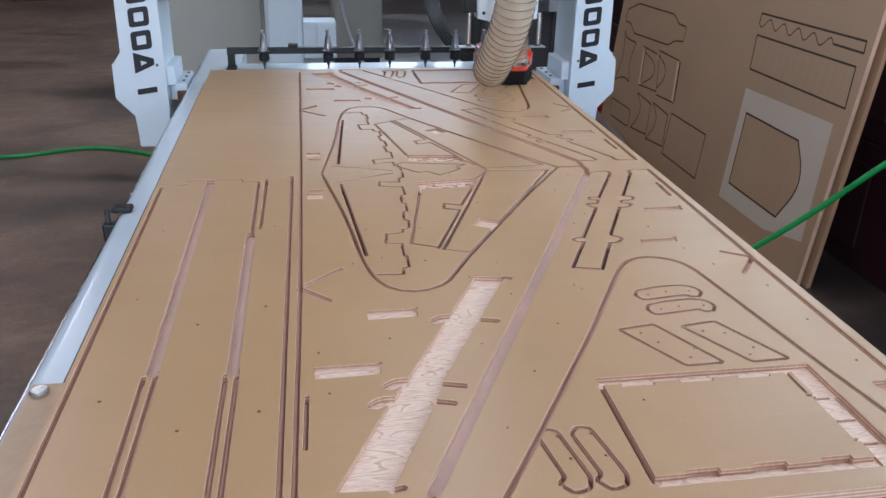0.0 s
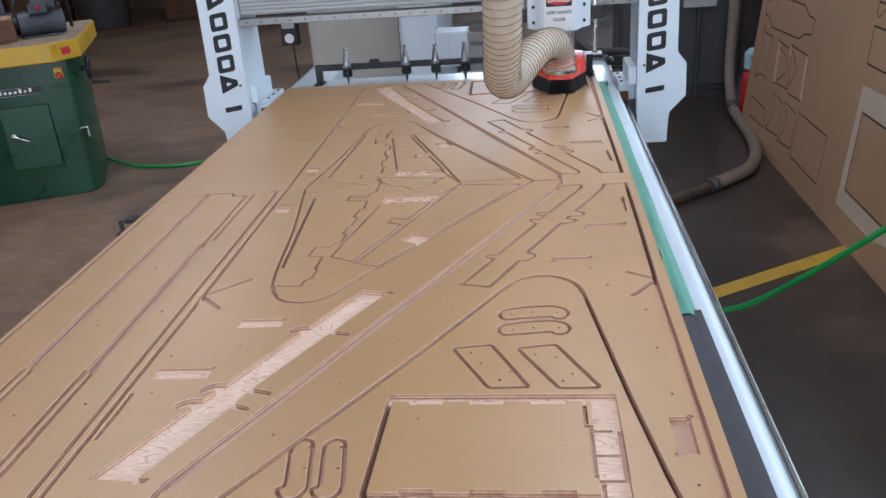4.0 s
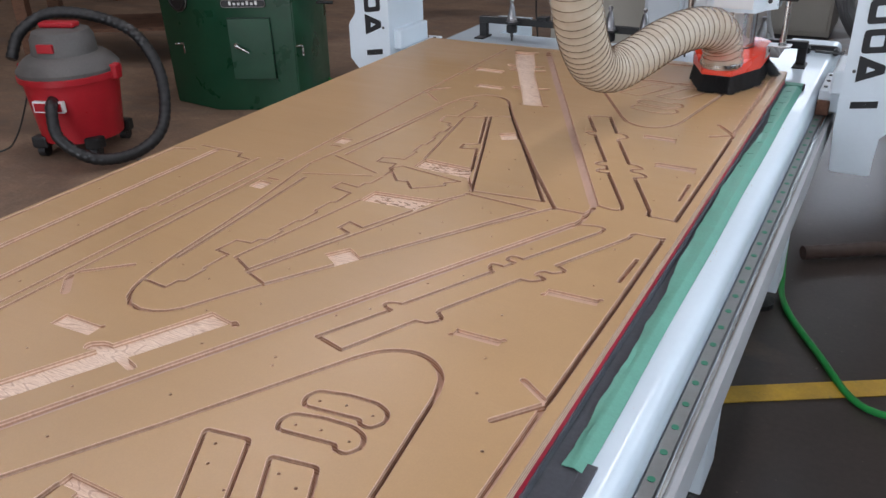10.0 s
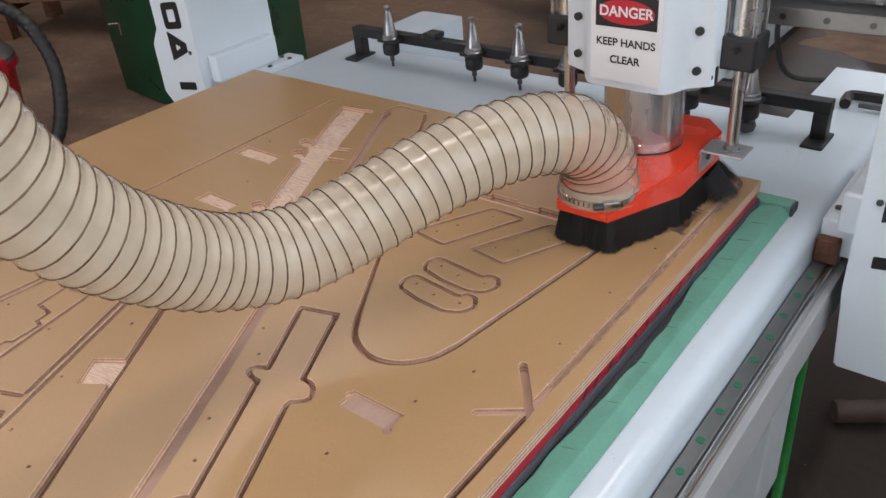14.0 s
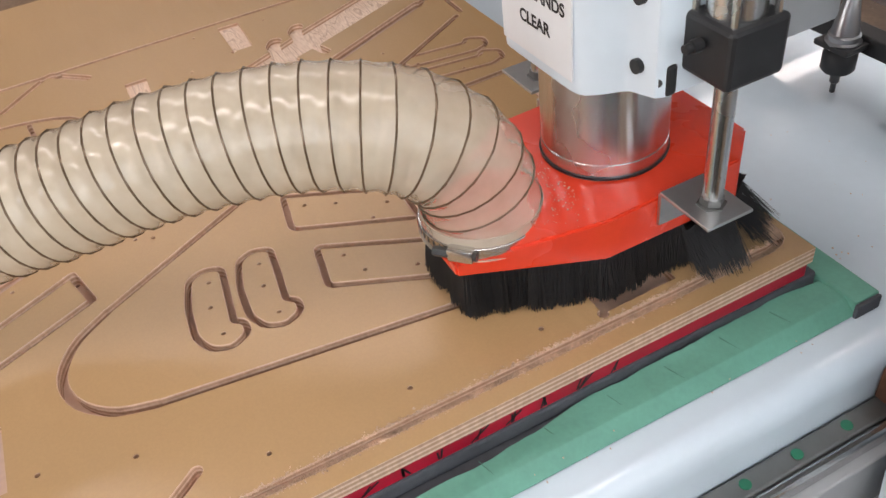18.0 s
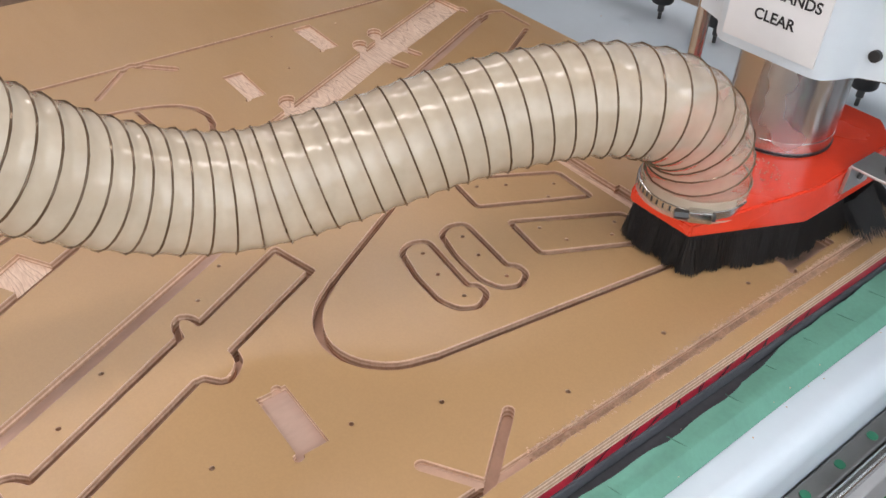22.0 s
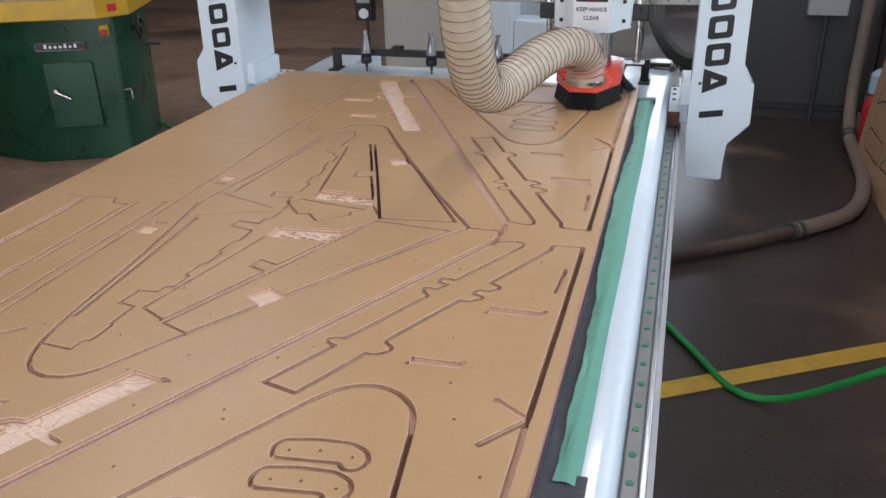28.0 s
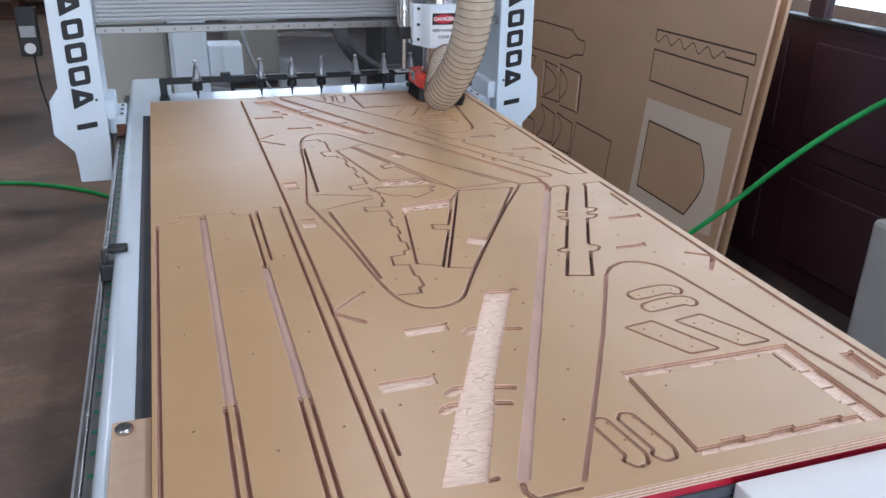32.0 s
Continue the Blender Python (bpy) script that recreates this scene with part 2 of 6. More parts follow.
def tube(bm, pts, radius, n=12, cap=True):
    """A round tube along points; radius is a number or a rule of the step."""
    rows = []
    for i, (p, _, a, b) in enumerate(frames_along(pts)):
        r = radius(i) if callable(radius) else radius
        rows.append([bm.verts.new(p + a * (r * math.cos(2 * math.pi * k / n)) + b * (r * math.sin(2 * math.pi * k / n))) for k in range(n)])
    for u, v in zip(rows, rows[1:]):
        for k in range(n):
            bm.faces.new((u[k], u[(k + 1) % n], v[(k + 1) % n], v[k]))
    if cap:
        bm.faces.new(rows[0][::-1])
        bm.faces.new(rows[-1])
    return bm


# ---- the shop itself ----
ZB = 0.83  # top of the sheet on the machine


def setting(name, bm, mat, label, category="wall"):
    return tagged(part(name, bm, mat), label, category, kind="structure")


setting("floor", boxed(-9, 3.2, -5.2, 13, -0.2, 0), M_FLOOR, "dark stained and scuffed concrete shop floor", "floor")
setting("ceiling", boxed(-9, 3.2, -5.2, 13, 4.3, 4.5), M_CEIL, "dark high ceiling of the workshop", "ceiling")
north = tagged(new("wall_north"), "far brown shop wall in shade round the added high window", "wall", kind="structure")
part("wall_base", boxed(-9, 3.2, 13, 13.2, 0, 2.65), M_WALL, north)
part("wall_pier", boxed(-9, -1.65, 13, 13.2, 2.65, 4.3), M_WALL, north)
part("wall_pier", boxed(2.85, 3.2, 13, 13.2, 2.65, 4.3), M_WALL, north)
part("wall_head", boxed(-1.65, 2.85, 13, 13.2, 4.15, 4.3), M_WALL, north)
setting("wall_west", boxed(-9.2, -9, -5.2, 13, 0, 4.3), M_WALL, "brown side wall of the shop in shade")
setting("wall_east", boxed(2.9, 3.1, -5.2, 13, 0, 4.3), M_WALL, "dark side wall beyond the overhead door")
# the doorway is unseen, an opening added for its fill lamp
south = tagged(new("wall_south"), "plain shop wall round an added wide doorway", "wall", kind="structure")
part("wall_pier", boxed(-9, -3.2, -5.4, -5.2, 0, 4.3), M_WALL, south)
part("wall_pier", boxed(1.2, 3.2, -5.4, -5.2, 0, 4.3), M_WALL, south)
part("wall_head", boxed(-3.2, 1.2, -5.4, -5.2, 3.45, 4.3), M_WALL, south)
# ---- wood materials ----


def wood(name, light, dark, grain=(8, 90, 30), rough=0.6, bump=0.25, coarse=0.5):
    """Sawn or routed wood: growth rings stretched along one way, with pores."""
    m, nt, bs = base_mat(name)
    v = coords(nt, grain)
    rings = noise_tex(nt, v, 1.0, 6, 0.6, 1.6)
    pores = noise_tex(nt, coords(nt, (grain[0] * 8, grain[1] * 8, grain[2] * 4)), 1.0, 3)
    broad = noise_tex(nt, coords(nt), 9, 3)
    a = ramp(nt, rings, ((0.40, dark), (0.47, light), (0.56, light), (0.60, tuple(coarse * x + (1 - coarse) * y for x, y in zip(light, dark)))))
    b = ramp(nt, pores, ((0.3, (0.8, 0.77, 0.75)), (0.6, (1, 1, 1))))
    c = mixed(nt, 0.8, a, b, "MULTIPLY")
    d = mixed(nt, 0.5, c, ramp(nt, broad, ((0.3, (0.86, 0.84, 0.82)), (0.7, (1, 1, 1)))), "MULTIPLY")
    nt.links.new(d, bs.inputs["Base Color"])
    bs.inputs["Roughness"].default_value = rough
    nt.links.new(bumped(nt, pores, bump, 0.0008), bs.inputs["Normal"])
    return m


def film_material(name, colour):
    """Smooth brown overlay on plywood: almost plain, with rub marks and faint scratches."""
    m, nt, bs = base_mat(name)
    v = coords(nt)
    broad, fine = noise_tex(nt, v, 2.2, 3, 0.5, 0.6), noise_tex(nt, v, 420, 3)
    rub = noise_tex(nt, coords(nt, (3, 26, 3)), 1.0, 6, 0.65, 0.5)
    col = ramp(nt, broad, ((0.3, tuple(c * 0.95 for c in colour)), (0.7, tuple(c * 1.05 for c in colour))))
    col = mixed(nt, 0.35, col, ramp(nt, fine, ((0.35, (0.86, 0.86, 0.86)), (0.65, (1, 1, 1)))), "MULTIPLY")
    col = mixed(nt, ramp(nt, rub, ((0.60, (0, 0, 0)), (0.75, (0.16, 0.16, 0.16)))), col, tuple(min(1, c * 1.25 + 0.03) for c in colour))
    nt.links.new(col, bs.inputs["Base Color"])
    nt.links.new(ramp(nt, rub, ((0.3, (0.30, 0.30, 0.30)), (0.7, (0.40, 0.40, 0.40)))), bs.inputs["Roughness"])
    bs.inputs["IOR"].default_value = 1.72
    nt.links.new(bumped(nt, fine, 0.04, 0.0003), bs.inputs["Normal"])
    return m


def ply_edge(name):
    """The cut edge of plywood: thin layers, light and dark in turn."""
    m, nt, bs = base_mat(name)
    sep = nt.nodes.new("ShaderNodeSeparateXYZ")
    wob = nt.nodes.new("ShaderNodeVectorMath")
    nt.links.new(coords(nt), wob.inputs[0])
    nt.links.new(noise_tex(nt, coords(nt), 30, 2), wob.inputs[1])
    wob.operation = "ADD"
    nt.links.new(coords(nt), sep.inputs[0])
    wave = nt.nodes.new("ShaderNodeMath")
    wave.operation = "MULTIPLY"
    wave.inputs[1].default_value = 2 * math.pi / 0.0056
    nt.links.new(sep.outputs[2], wave.inputs[0])
    sn = nt.nodes.new("ShaderNodeMath")
    sn.operation = "SINE"
    nt.links.new(wave.outputs[0], sn.inputs[0])
    mp = nt.nodes.new("ShaderNodeMapRange")
    mp.inputs[1].default_value, mp.inputs[2].default_value = -1, 1
    nt.links.new(sn.outputs[0], mp.inputs[0])
    a = ramp(nt, mp.outputs[0], ((0.25, (0.50, 0.305, 0.20)), (0.6, (0.66, 0.43, 0.30)), (0.9, (0.78, 0.57, 0.43))))
    n = noise_tex(nt, coords(nt, (240, 240, 60)), 1.0, 4)
    c = mixed(nt, 0.7, a, ramp(nt, n, ((0.3, (0.72, 0.67, 0.63)), (0.65, (1, 1, 1)))), "MULTIPLY")
    nt.links.new(c, bs.inputs["Base Color"])
    bs.inputs["Roughness"].default_value = 0.75
    nt.links.new(bumped(nt, n, 0.5, 0.001), bs.inputs["Normal"])
    return m


M_TOP = film_material("sheet_overlay", (0.470, 0.284, 0.132))
M_PLY = ply_edge("plywood_edge")
M_CUT = surface("routed_groove_wood", (0.62, 0.415, 0.31), 0.85, 0, 0.10, (260, 30), 0.3, 0.0008)
# deep slot floors: the shade inside the cut is put into this brown
M_SLOT_SHADE = surface("shaded_slot_floor", (0.17, 0.085, 0.055), 0.9, 0, 0.25, (200, 20), 0.3, 0.0008)
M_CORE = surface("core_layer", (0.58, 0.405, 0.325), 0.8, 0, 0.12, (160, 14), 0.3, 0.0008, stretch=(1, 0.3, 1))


def oak_floor(name):
    """Freshly routed oak: pale, with curved growth lines and short pores."""
    m, nt, bs = base_mat(name)
    rings = noise_tex(nt, coords(nt, (5, 24, 10)), 1.0, 1.6, 0.5, 0.5)
    many, wave = nt.nodes.new("ShaderNodeMath"), nt.nodes.new("ShaderNodeMath")
    many.operation, wave.operation = "MULTIPLY", "SINE"
    many.inputs[1].default_value = 105
    nt.links.new(rings, many.inputs[0])
    nt.links.new(many.outputs[0], wave.inputs[0])
    pores = noise_tex(nt, coords(nt, (60, 520, 200)), 1.0, 3)
    broad = noise_tex(nt, coords(nt), 14, 3)
    a = ramp(nt, wave.outputs[0], ((0.0, (0.86, 0.66, 0.52)), (0.55, (0.92, 0.73, 0.585)), (0.95, (0.68, 0.48, 0.365))))
    c = mixed(nt, 0.8, a, ramp(nt, pores, ((0.34, (0.78, 0.71, 0.66)), (0.56, (1, 1, 1)))), "MULTIPLY")
    c = mixed(nt, 0.6, c, ramp(nt, broad, ((0.3, (0.86, 0.83, 0.80)), (0.7, (1, 1, 1)))), "MULTIPLY")
    nt.links.new(c, bs.inputs["Base Color"])
    bs.inputs["Roughness"].default_value = 0.62
    nt.links.new(bumped(nt, pores, 0.4, 0.0008), bs.inputs["Normal"])
    return m


M_PALE = oak_floor("pale_routed_oak")
M_CHIP = surface("sawdust", (0.66, 0.46, 0.33), 0.9, 0, 0.3, (300, 40), 0.3, 0.001)

# ---- the routed sheet: grooves as real depth ----
LEN, WID = 2.44, 1.22


def disc(p, r, n=10):
    return [(p[0] + r * math.cos(2 * math.pi * i / n), p[1] + r * math.sin(2 * math.pi * i / n)) for i in range(n)]


def stroke(pts, w, closed=False):
    """The outline pieces of a routed line of width w."""
    out, pts = [], [Vector(p) for p in pts]
    if closed:
        pts = pts + [pts[0]]
    for a, b in zip(pts, pts[1:]):
        d = (b - a).normalized()
        s = Vector((-d.y, d.x)) * (w / 2)
        out.append([tuple(a - s), tuple(b - s), tuple(b + s), tuple(a + s)])
    out += [disc(p, w / 2) for p in pts]
    return out


def bent(pts, n=26):
    return [(p.x, p.y) for p in curve_pts([(x, y, 0) for x, y in pts], n)]


def rounded(pts, r=0.006, n=4):
    """A closed outline with its corners rounded."""
    out = []
    for i, p in enumerate(pts):
        a, b, c = Vector(pts[i - 1]), Vector(p), Vector(pts[(i + 1) % len(pts)])
        k = min(r, 0.45 * (a - b).length, 0.45 * (c - b).length)
        u, v = b + (a - b).normalized() * k, b + (c - b).normalized() * k
        for j in range(n + 1):
            t = j / n
            q = u * (1 - t) ** 2 + b * (2 * t * (1 - t)) + v * t * t
            out.append((q.x, q.y))
    return out


def routed_sheet(parent, w, h, thick, cuts, mats, x0=0.0, y0=0.0, z=0.0, split=0.0005):
    """A sheet whose top is cut by outlines of given depth: tops, floors and walls. Pieces cut free become parts of their own."""
    from mathutils.geometry import delaunay_2d_cdt
    vs, fs, depth, kind = [], [], [0.0], [0]
    frame_pts = [(x0, y0), (x0 + w, y0), (x0 + w, y0 + h), (x0, y0 + h)]
    vs += [Vector(p) for p in frame_pts]
    fs.append([0, 1, 2, 3])
    for poly, d, k in cuts:
        poly = [(min(max(px, x0 + 0.001), x0 + w - 0.001), min(max(py, y0 + 0.001), y0 + h - 0.001)) for px, py in poly]
        area = sum(a[0] * b[1] - a[1] * b[0] for a, b in zip(poly, poly[1:] + poly[:1]))
        if abs(area) < 1e-8:
            continue
        if area < 0:
            poly = poly[::-1]
        fs.append(list(range(len(vs), len(vs) + len(poly))))
        vs += [Vector(p) for p in poly]
        depth.append(d)
        kind.append(k)
    loops = [(f[i], f[(i + 1) % len(f)]) for f in fs for i in range(len(f))]
    cv, _, cf, _, _, _ = delaunay_2d_cdt(vs, loops, [], 0, 2e-5)
    # depth of each triangle: the deepest outline that holds its middle
    mid = np.array([[sum(cv[k].x for k in f) / len(f), sum(cv[k].y for k in f) / len(f)] for f in cf])
    dep, knd = np.zeros(len(cf)), np.zeros(len(cf), int)
    for f, d, k in zip(fs[1:], depth[1:], kind[1:]):
        poly = np.array([vs[i] for i in f])
        near = np.nonzero(((mid > poly.min(0)) & (mid < poly.max(0))).all(1))[0]
        if not len(near):
            continue
        p, inside = mid[near], np.zeros(len(near), bool)
        for (ax, ay), (bx, by) in zip(poly, np.roll(poly, -1, 0)):
            with np.errstate(divide="ignore", invalid="ignore"):
                cross = ((ay > p[:, 1]) != (by > p[:, 1])) & (p[:, 0] < (bx - ax) * (p[:, 1] - ay) / (by - ay) + ax)
            inside ^= cross
        hit = near[inside]
        hit = hit[dep[hit] < d]
        dep[hit], knd[hit] = d, k
    dep, knd = dep.tolist(), knd.tolist()
    edges = {}
    for i, f in enumerate(cf):
        for a, b in zip(f, f[1:] + f[:1]):
            edges.setdefault((min(a, b), max(a, b)), []).append((i, a, b))
    # islands of uncut top, and of what is cut into it
    group = list(range(len(cf)))

    def root(i):
        while group[i] != i:
            group[i] = group[group[i]]
            i = group[i]
        return i

    for us in edges.values():
        if len(us) == 2 and (dep[us[0][0]] == 0) == (dep[us[1][0]] == 0):
            group[root(us[0][0])] = root(us[1][0])
    size = {}
    for i, f in enumerate(cf):
        if dep[i] == 0:
            p = [cv[k] for k in f]
            size[root(i)] = size.get(root(i), 0) + abs((p[1] - p[0]).cross(p[2] - p[0])) / 2
    main = max(size, key=size.get)
    free = sorted((r for r in size if r != main and size[r] > split), key=size.get, reverse=True)
    bms = {r: bmesh.new() for r in [main] + free}
    caches = {r: {} for r in bms}

    def vert(r, i, d):
        key = (i, round(d, 5))
        if key not in caches[r]:
            caches[r][key] = bms[r].verts.new((cv[i].x, cv[i].y, z - d))
        return caches[r][key]

    # a hollow that one free piece surrounds belongs to that piece
    round_it = {}
    for us in edges.values():
        if len(us) == 2 and (dep[us[0][0]] == 0) != (dep[us[1][0]] == 0):
            top, low = (us[0][0], us[1][0]) if dep[us[0][0]] == 0 else (us[1][0], us[0][0])
            round_it.setdefault(root(low), set()).add(root(top))
    held = {low: next(iter(tops)) for low, tops in round_it.items() if len(tops) == 1}

    def owner(i):
        r = root(i) if dep[i] == 0 else held.get(root(i), main)
        return r if r in bms else main

    for i, f in enumerate(cf):
        r = owner(i)
        try:
            face = bms[r].faces.new([vert(r, k, dep[i]) for k in f])
            face.material_index = 0 if dep[i] == 0 else knd[i]
        except ValueError:
            pass
    for us in edges.values():
        if len(us) == 2 and abs(dep[us[0][0]] - dep[us[1][0]]) > 1e-6:
            (i, a, b), (j, _, _) = us
            r = owner(i if dep[i] < dep[j] else j)
            q = [vert(r, a, dep[i]), vert(r, a, dep[j]), vert(r, b, dep[j]), vert(r, b, dep[i])]
            try:
                bms[r].faces.new(q).material_index = 1
            except ValueError:
                pass
        elif len(us) == 1:
            i, a, b = us[0]
            q = [vert(main, a, dep[i]), vert(main, a, thick), vert(main, b, thick), vert(main, b, dep[i])]
            try:
                bms[main].faces.new(q).material_index = 1
            except ValueError:
                pass
    under = [bms[main].verts.new((px, py, z - thick)) for px, py in frame_pts]
    bms[main].faces.new(under[::-1]).material_index = 1
    for r in bms:
        bmesh.ops.recalc_face_normals(bms[r], faces=bms[r].faces[:])
    part("sheet_web", bms[main], mats, parent)
    for r in free:
        part("cut_panel", bms[r], mats, parent)


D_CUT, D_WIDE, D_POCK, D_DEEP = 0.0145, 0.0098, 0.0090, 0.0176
half, cuts = [], []


def line(pts, w=0.0075, d=D_CUT, k=2, closed=False):
    k = 4 if d == D_WIDE else k  # the wide passes stop in the dull core layer
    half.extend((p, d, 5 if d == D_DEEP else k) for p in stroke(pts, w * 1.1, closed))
    half.extend((p, 0.0007, k) for p in stroke(pts, w * 1.1 + 0.0016, closed))  # frayed rim, its pale wood also standing for the lit groove edge


def pocket(poly, d=D_POCK, k=3):
    half.append((poly, d, k))


# the pattern that the sheet carries twice, mirrored about its middle
line([(-0.128, 0.062), (0.425, 1.168)], 0.017, D_WIDE, 2)
line(bent([(0.425, 1.168), (0.431, 1.195), (0.428, 1.2185)], 8), 0.011)
line(bent([(-0.128, 0.062), (-0.137, 0.04), (-0.128, 0.02)], 6), 0.009)
line([(-0.128, 0.02), (-0.06, 0.022)], 0.006)
line([(0.362, 1.2185), (0.428, 1.2185)], 0.006)
u_left = [(-0.05, 0.035), (0.018, 0.143), (0.17, 0.388), (0.302, 0.615)]
u_turn = bent([(0.302, 0.615), (0.33, 0.650), (0.37, 0.668), (0.408, 0.660), (0.437, 0.632), (0.450, 0.594)], 18)
line(u_left, 0.0075)
line(u_turn, 0.0085)
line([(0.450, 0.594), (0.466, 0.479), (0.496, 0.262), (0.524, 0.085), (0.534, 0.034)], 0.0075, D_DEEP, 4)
line(bent([(0.536, 0.034), (0.546, 0.016), (0.565, 0.012), (0.583, 0.018), (0.588, 0.036)], 12), 0.0075)
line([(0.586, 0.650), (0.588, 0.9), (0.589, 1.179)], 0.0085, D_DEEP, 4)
line([(0.585, 0.642), (0.538, 0.582)], 0.0095)
line([(0.585, 0.646), (0.539, 0.677)], 0.0095, 0.006)
line([(0.589, 1.179), (0.541, 1.178)], 0.005)
# long strip with its hooks
line([(0.222, 0.640), (0.275, 0.626)], 0.0075)
line([(0.222, 0.640), (0.280, 0.752)], 0.0075, D_DEEP, 4)
line(bent([(0.280, 0.752), (0.267, 0.757), (0.262, 0.766), (0.272, 0.773), (0.287, 0.775)], 10), 0.0065)
line([(0.287, 0.775), (0.368, 0.934)], 0.0075, D_DEEP, 4)
line(bent([(0.368, 0.934), (0.357, 0.945), (0.356, 0.960), (0.377, 0.958)], 8), 0.0065)
line([(0.377, 0.958), (0.388, 0.980)], 0.0065)
line(bent([(0.388, 0.980), (0.371, 0.985), (0.375, 1.0), (0.396, 0.997)], 8), 0.0065)
line([(0.396, 0.997), (0.479, 1.155)], 0.0075, D_DEEP, 4)
line(bent([(0.479, 1.155), (0.481, 1.172), (0.466, 1.178), (0.430, 1.170)], 10), 0.0065)
line([(0.275, 0.626), (0.331, 0.742)], 0.0075, D_DEEP, 4)
line(bent([(0.331, 0.742), (0.350, 0.745), (0.364, 0.764), (0.348, 0.780), (0.349, 0.786)], 10), 0.0065)
line([(0.349, 0.786), (0.421, 0.930)], 0.0075, D_DEEP, 4)
line(bent([(0.421, 0.930), (0.440, 0.932), (0.456, 0.948), (0.437, 0.957), (0.444, 0.972), (0.460, 0.972), (0.476, 0.988), (0.456, 1.002)], 22), 0.0065)
line([(0.456, 1.002), (0.533, 1.155), (0.534, 1.172), (0.541, 1.178)], 0.0075, D_DEEP, 4)
line([(0.568, 0.994), (0.571, 1.080)], 0.0075)
for sx0, sx1, sy0, sy1 in ((0.398, 0.474, 0.733, 0.751), (0.474, 0.561, 0.901, 0.922)):
    pocket([(sx0, sy0), (sx1, sy0 + 0.002), (sx1, sy1 + 0.002), (sx0, sy1)], 0.007, 2)
    for cx, cy in ((sx0, sy0), (sx1, sy1 + 0.002)):
        pocket(disc((cx, cy), 0.005), 0.007, 2)
# hooked slips and small plates by the panel
hook = [(0.305, 0.498), (0.388, 0.508), (0.394, 0.499), (0.410, 0.499), (0.421, 0.518), (0.412, 0.537), (0.390, 0.546), (0.345, 0.543), (0.305, 0.533), (0.297, 0.516)]
for dy in (0.0, -0.0535):
    line(rounded([(x, y + dy) for x, y in hook], 0.008), 0.006, closed=True)
plate = [(0.225, 0.404), (0.288, 0.414), (0.350, 0.289), (0.289, 0.287)]
for dx, dy in ((0.0, 0.0), (0.106, -0.002)):
    line(rounded([(x + dx, y + dy) for x, y in plate], 0.007), 0.006, closed=True)
small_hook = [(0.02, 0.150), (0.032, 0.163), (0.048, 0.158), (0.064, 0.062), (0.056, 0.042), (0.036, 0.038), (0.022, 0.058), (0.033, 0.066)]
for dx in (0.0, 0.046):
    line(rounded([(x + dx, y) for x, y in small_hook], 0.006), 0.006, closed=True)
# square panel with its rebated border and finger slots
pocket([(0.139, 0.252), (0.476, 0.250), (0.476, 0.270), (0.139, 0.271)])
pocket([(0.438, 0.035), (0.476, 0.035), (0.476, 0.252), (0.438, 0.252)])
pocket([(0.139, 0.034), (0.476, 0.034), (0.476, 0.054), (0.139, 0.054)])
line([(0.142, 0.250), (0.138, 0.045)], 0.0085, D_DEEP, 4)
for k in range(3):
    pocket([(0.172 + 0.09 * k, 0.244), (0.222 + 0.09 * k, 0.244), (0.222 + 0.09 * k, 0.2525), (0.172 + 0.09 * k, 0.2525)], 0.013, 2)
    pocket([(0.185 + 0.09 * k, 0.052), (0.228 + 0.09 * k, 0.052), (0.228 + 0.09 * k, 0.061), (0.185 + 0.09 * k, 0.061)], 0.013, 3)
for ya, yb, xa, xb in ((0.196, 0.252, 0.432, 0.470), (0.092, 0.186, 0.438, 0.468), (0.035, 0.082, 0.446, 0.480)):
    pocket([(xa - 0.006, ya), (xa, ya), (xa, yb), (xa - 0.006, yb)], 0.013, 2)
for y, xa, xb in ((0.191, 0.428, 0.462), (0.138, 0.440, 0.468), (0.087, 0.434, 0.474)):
    line([(xa, y), (xb, y)], 0.005, 0.0125)
line([(0.4735, 0.088), (0.4735, 0.188)], 0.006, 0.0125)
pocket([(0.543, 0.130), (0.571, 0.131), (0.572, 0.213), (0.543, 0.213)], 0.012, 2)
for cx, cy in ((0.543, 0.130), (0.572, 0.213)):
    pocket(disc((cx, cy), 0.0055), 0.012)
# fan of wedge parts
line([(0.173, 1.212), (0.331, 1.198)], 0.007)
line([(0.177, 1.214), (0.086, 0.980), (-0.006, 0.748)], 0.0065, D_DEEP, 4)
line([(-0.016, 0.754), (0.060, 0.945)], 0.0065, D_DEEP, 4)
line([(0.060, 0.952), (0.029, 0.964), (0.034, 0.993), (0.070, 0.981)], 0.0065)
line([(0.073, 0.985), (0.120, 1.100)], 0.0065, D_DEEP, 4)
line([(-0.066, 0.783), (-0.016, 0.758)], 0.005)
line([(-0.006, 0.748), (0.045, 0.729)], 0.005)
line([(0.045, 0.729), (0.173, 0.937), (0.328, 1.195)], 0.0075, D_DEEP, 4)
line(bent([(-0.230, 1.215), (-0.190, 0.950), (-0.166, 0.720), (-0.148, 0.632), (-0.122, 0.590), (-0.085, 0.576), (-0.045, 0.586), (-0.018, 0.612)], 30), 0.007)
line([(-0.018, 0.612), (0.034, 0.706), (0.143, 0.884), (0.248, 1.050), (0.362, 1.2185)], 0.008, D_DEEP, 4)
line([(-0.188, 1.142), (-0.158, 0.736)], 0.0075, D_DEEP, 4)
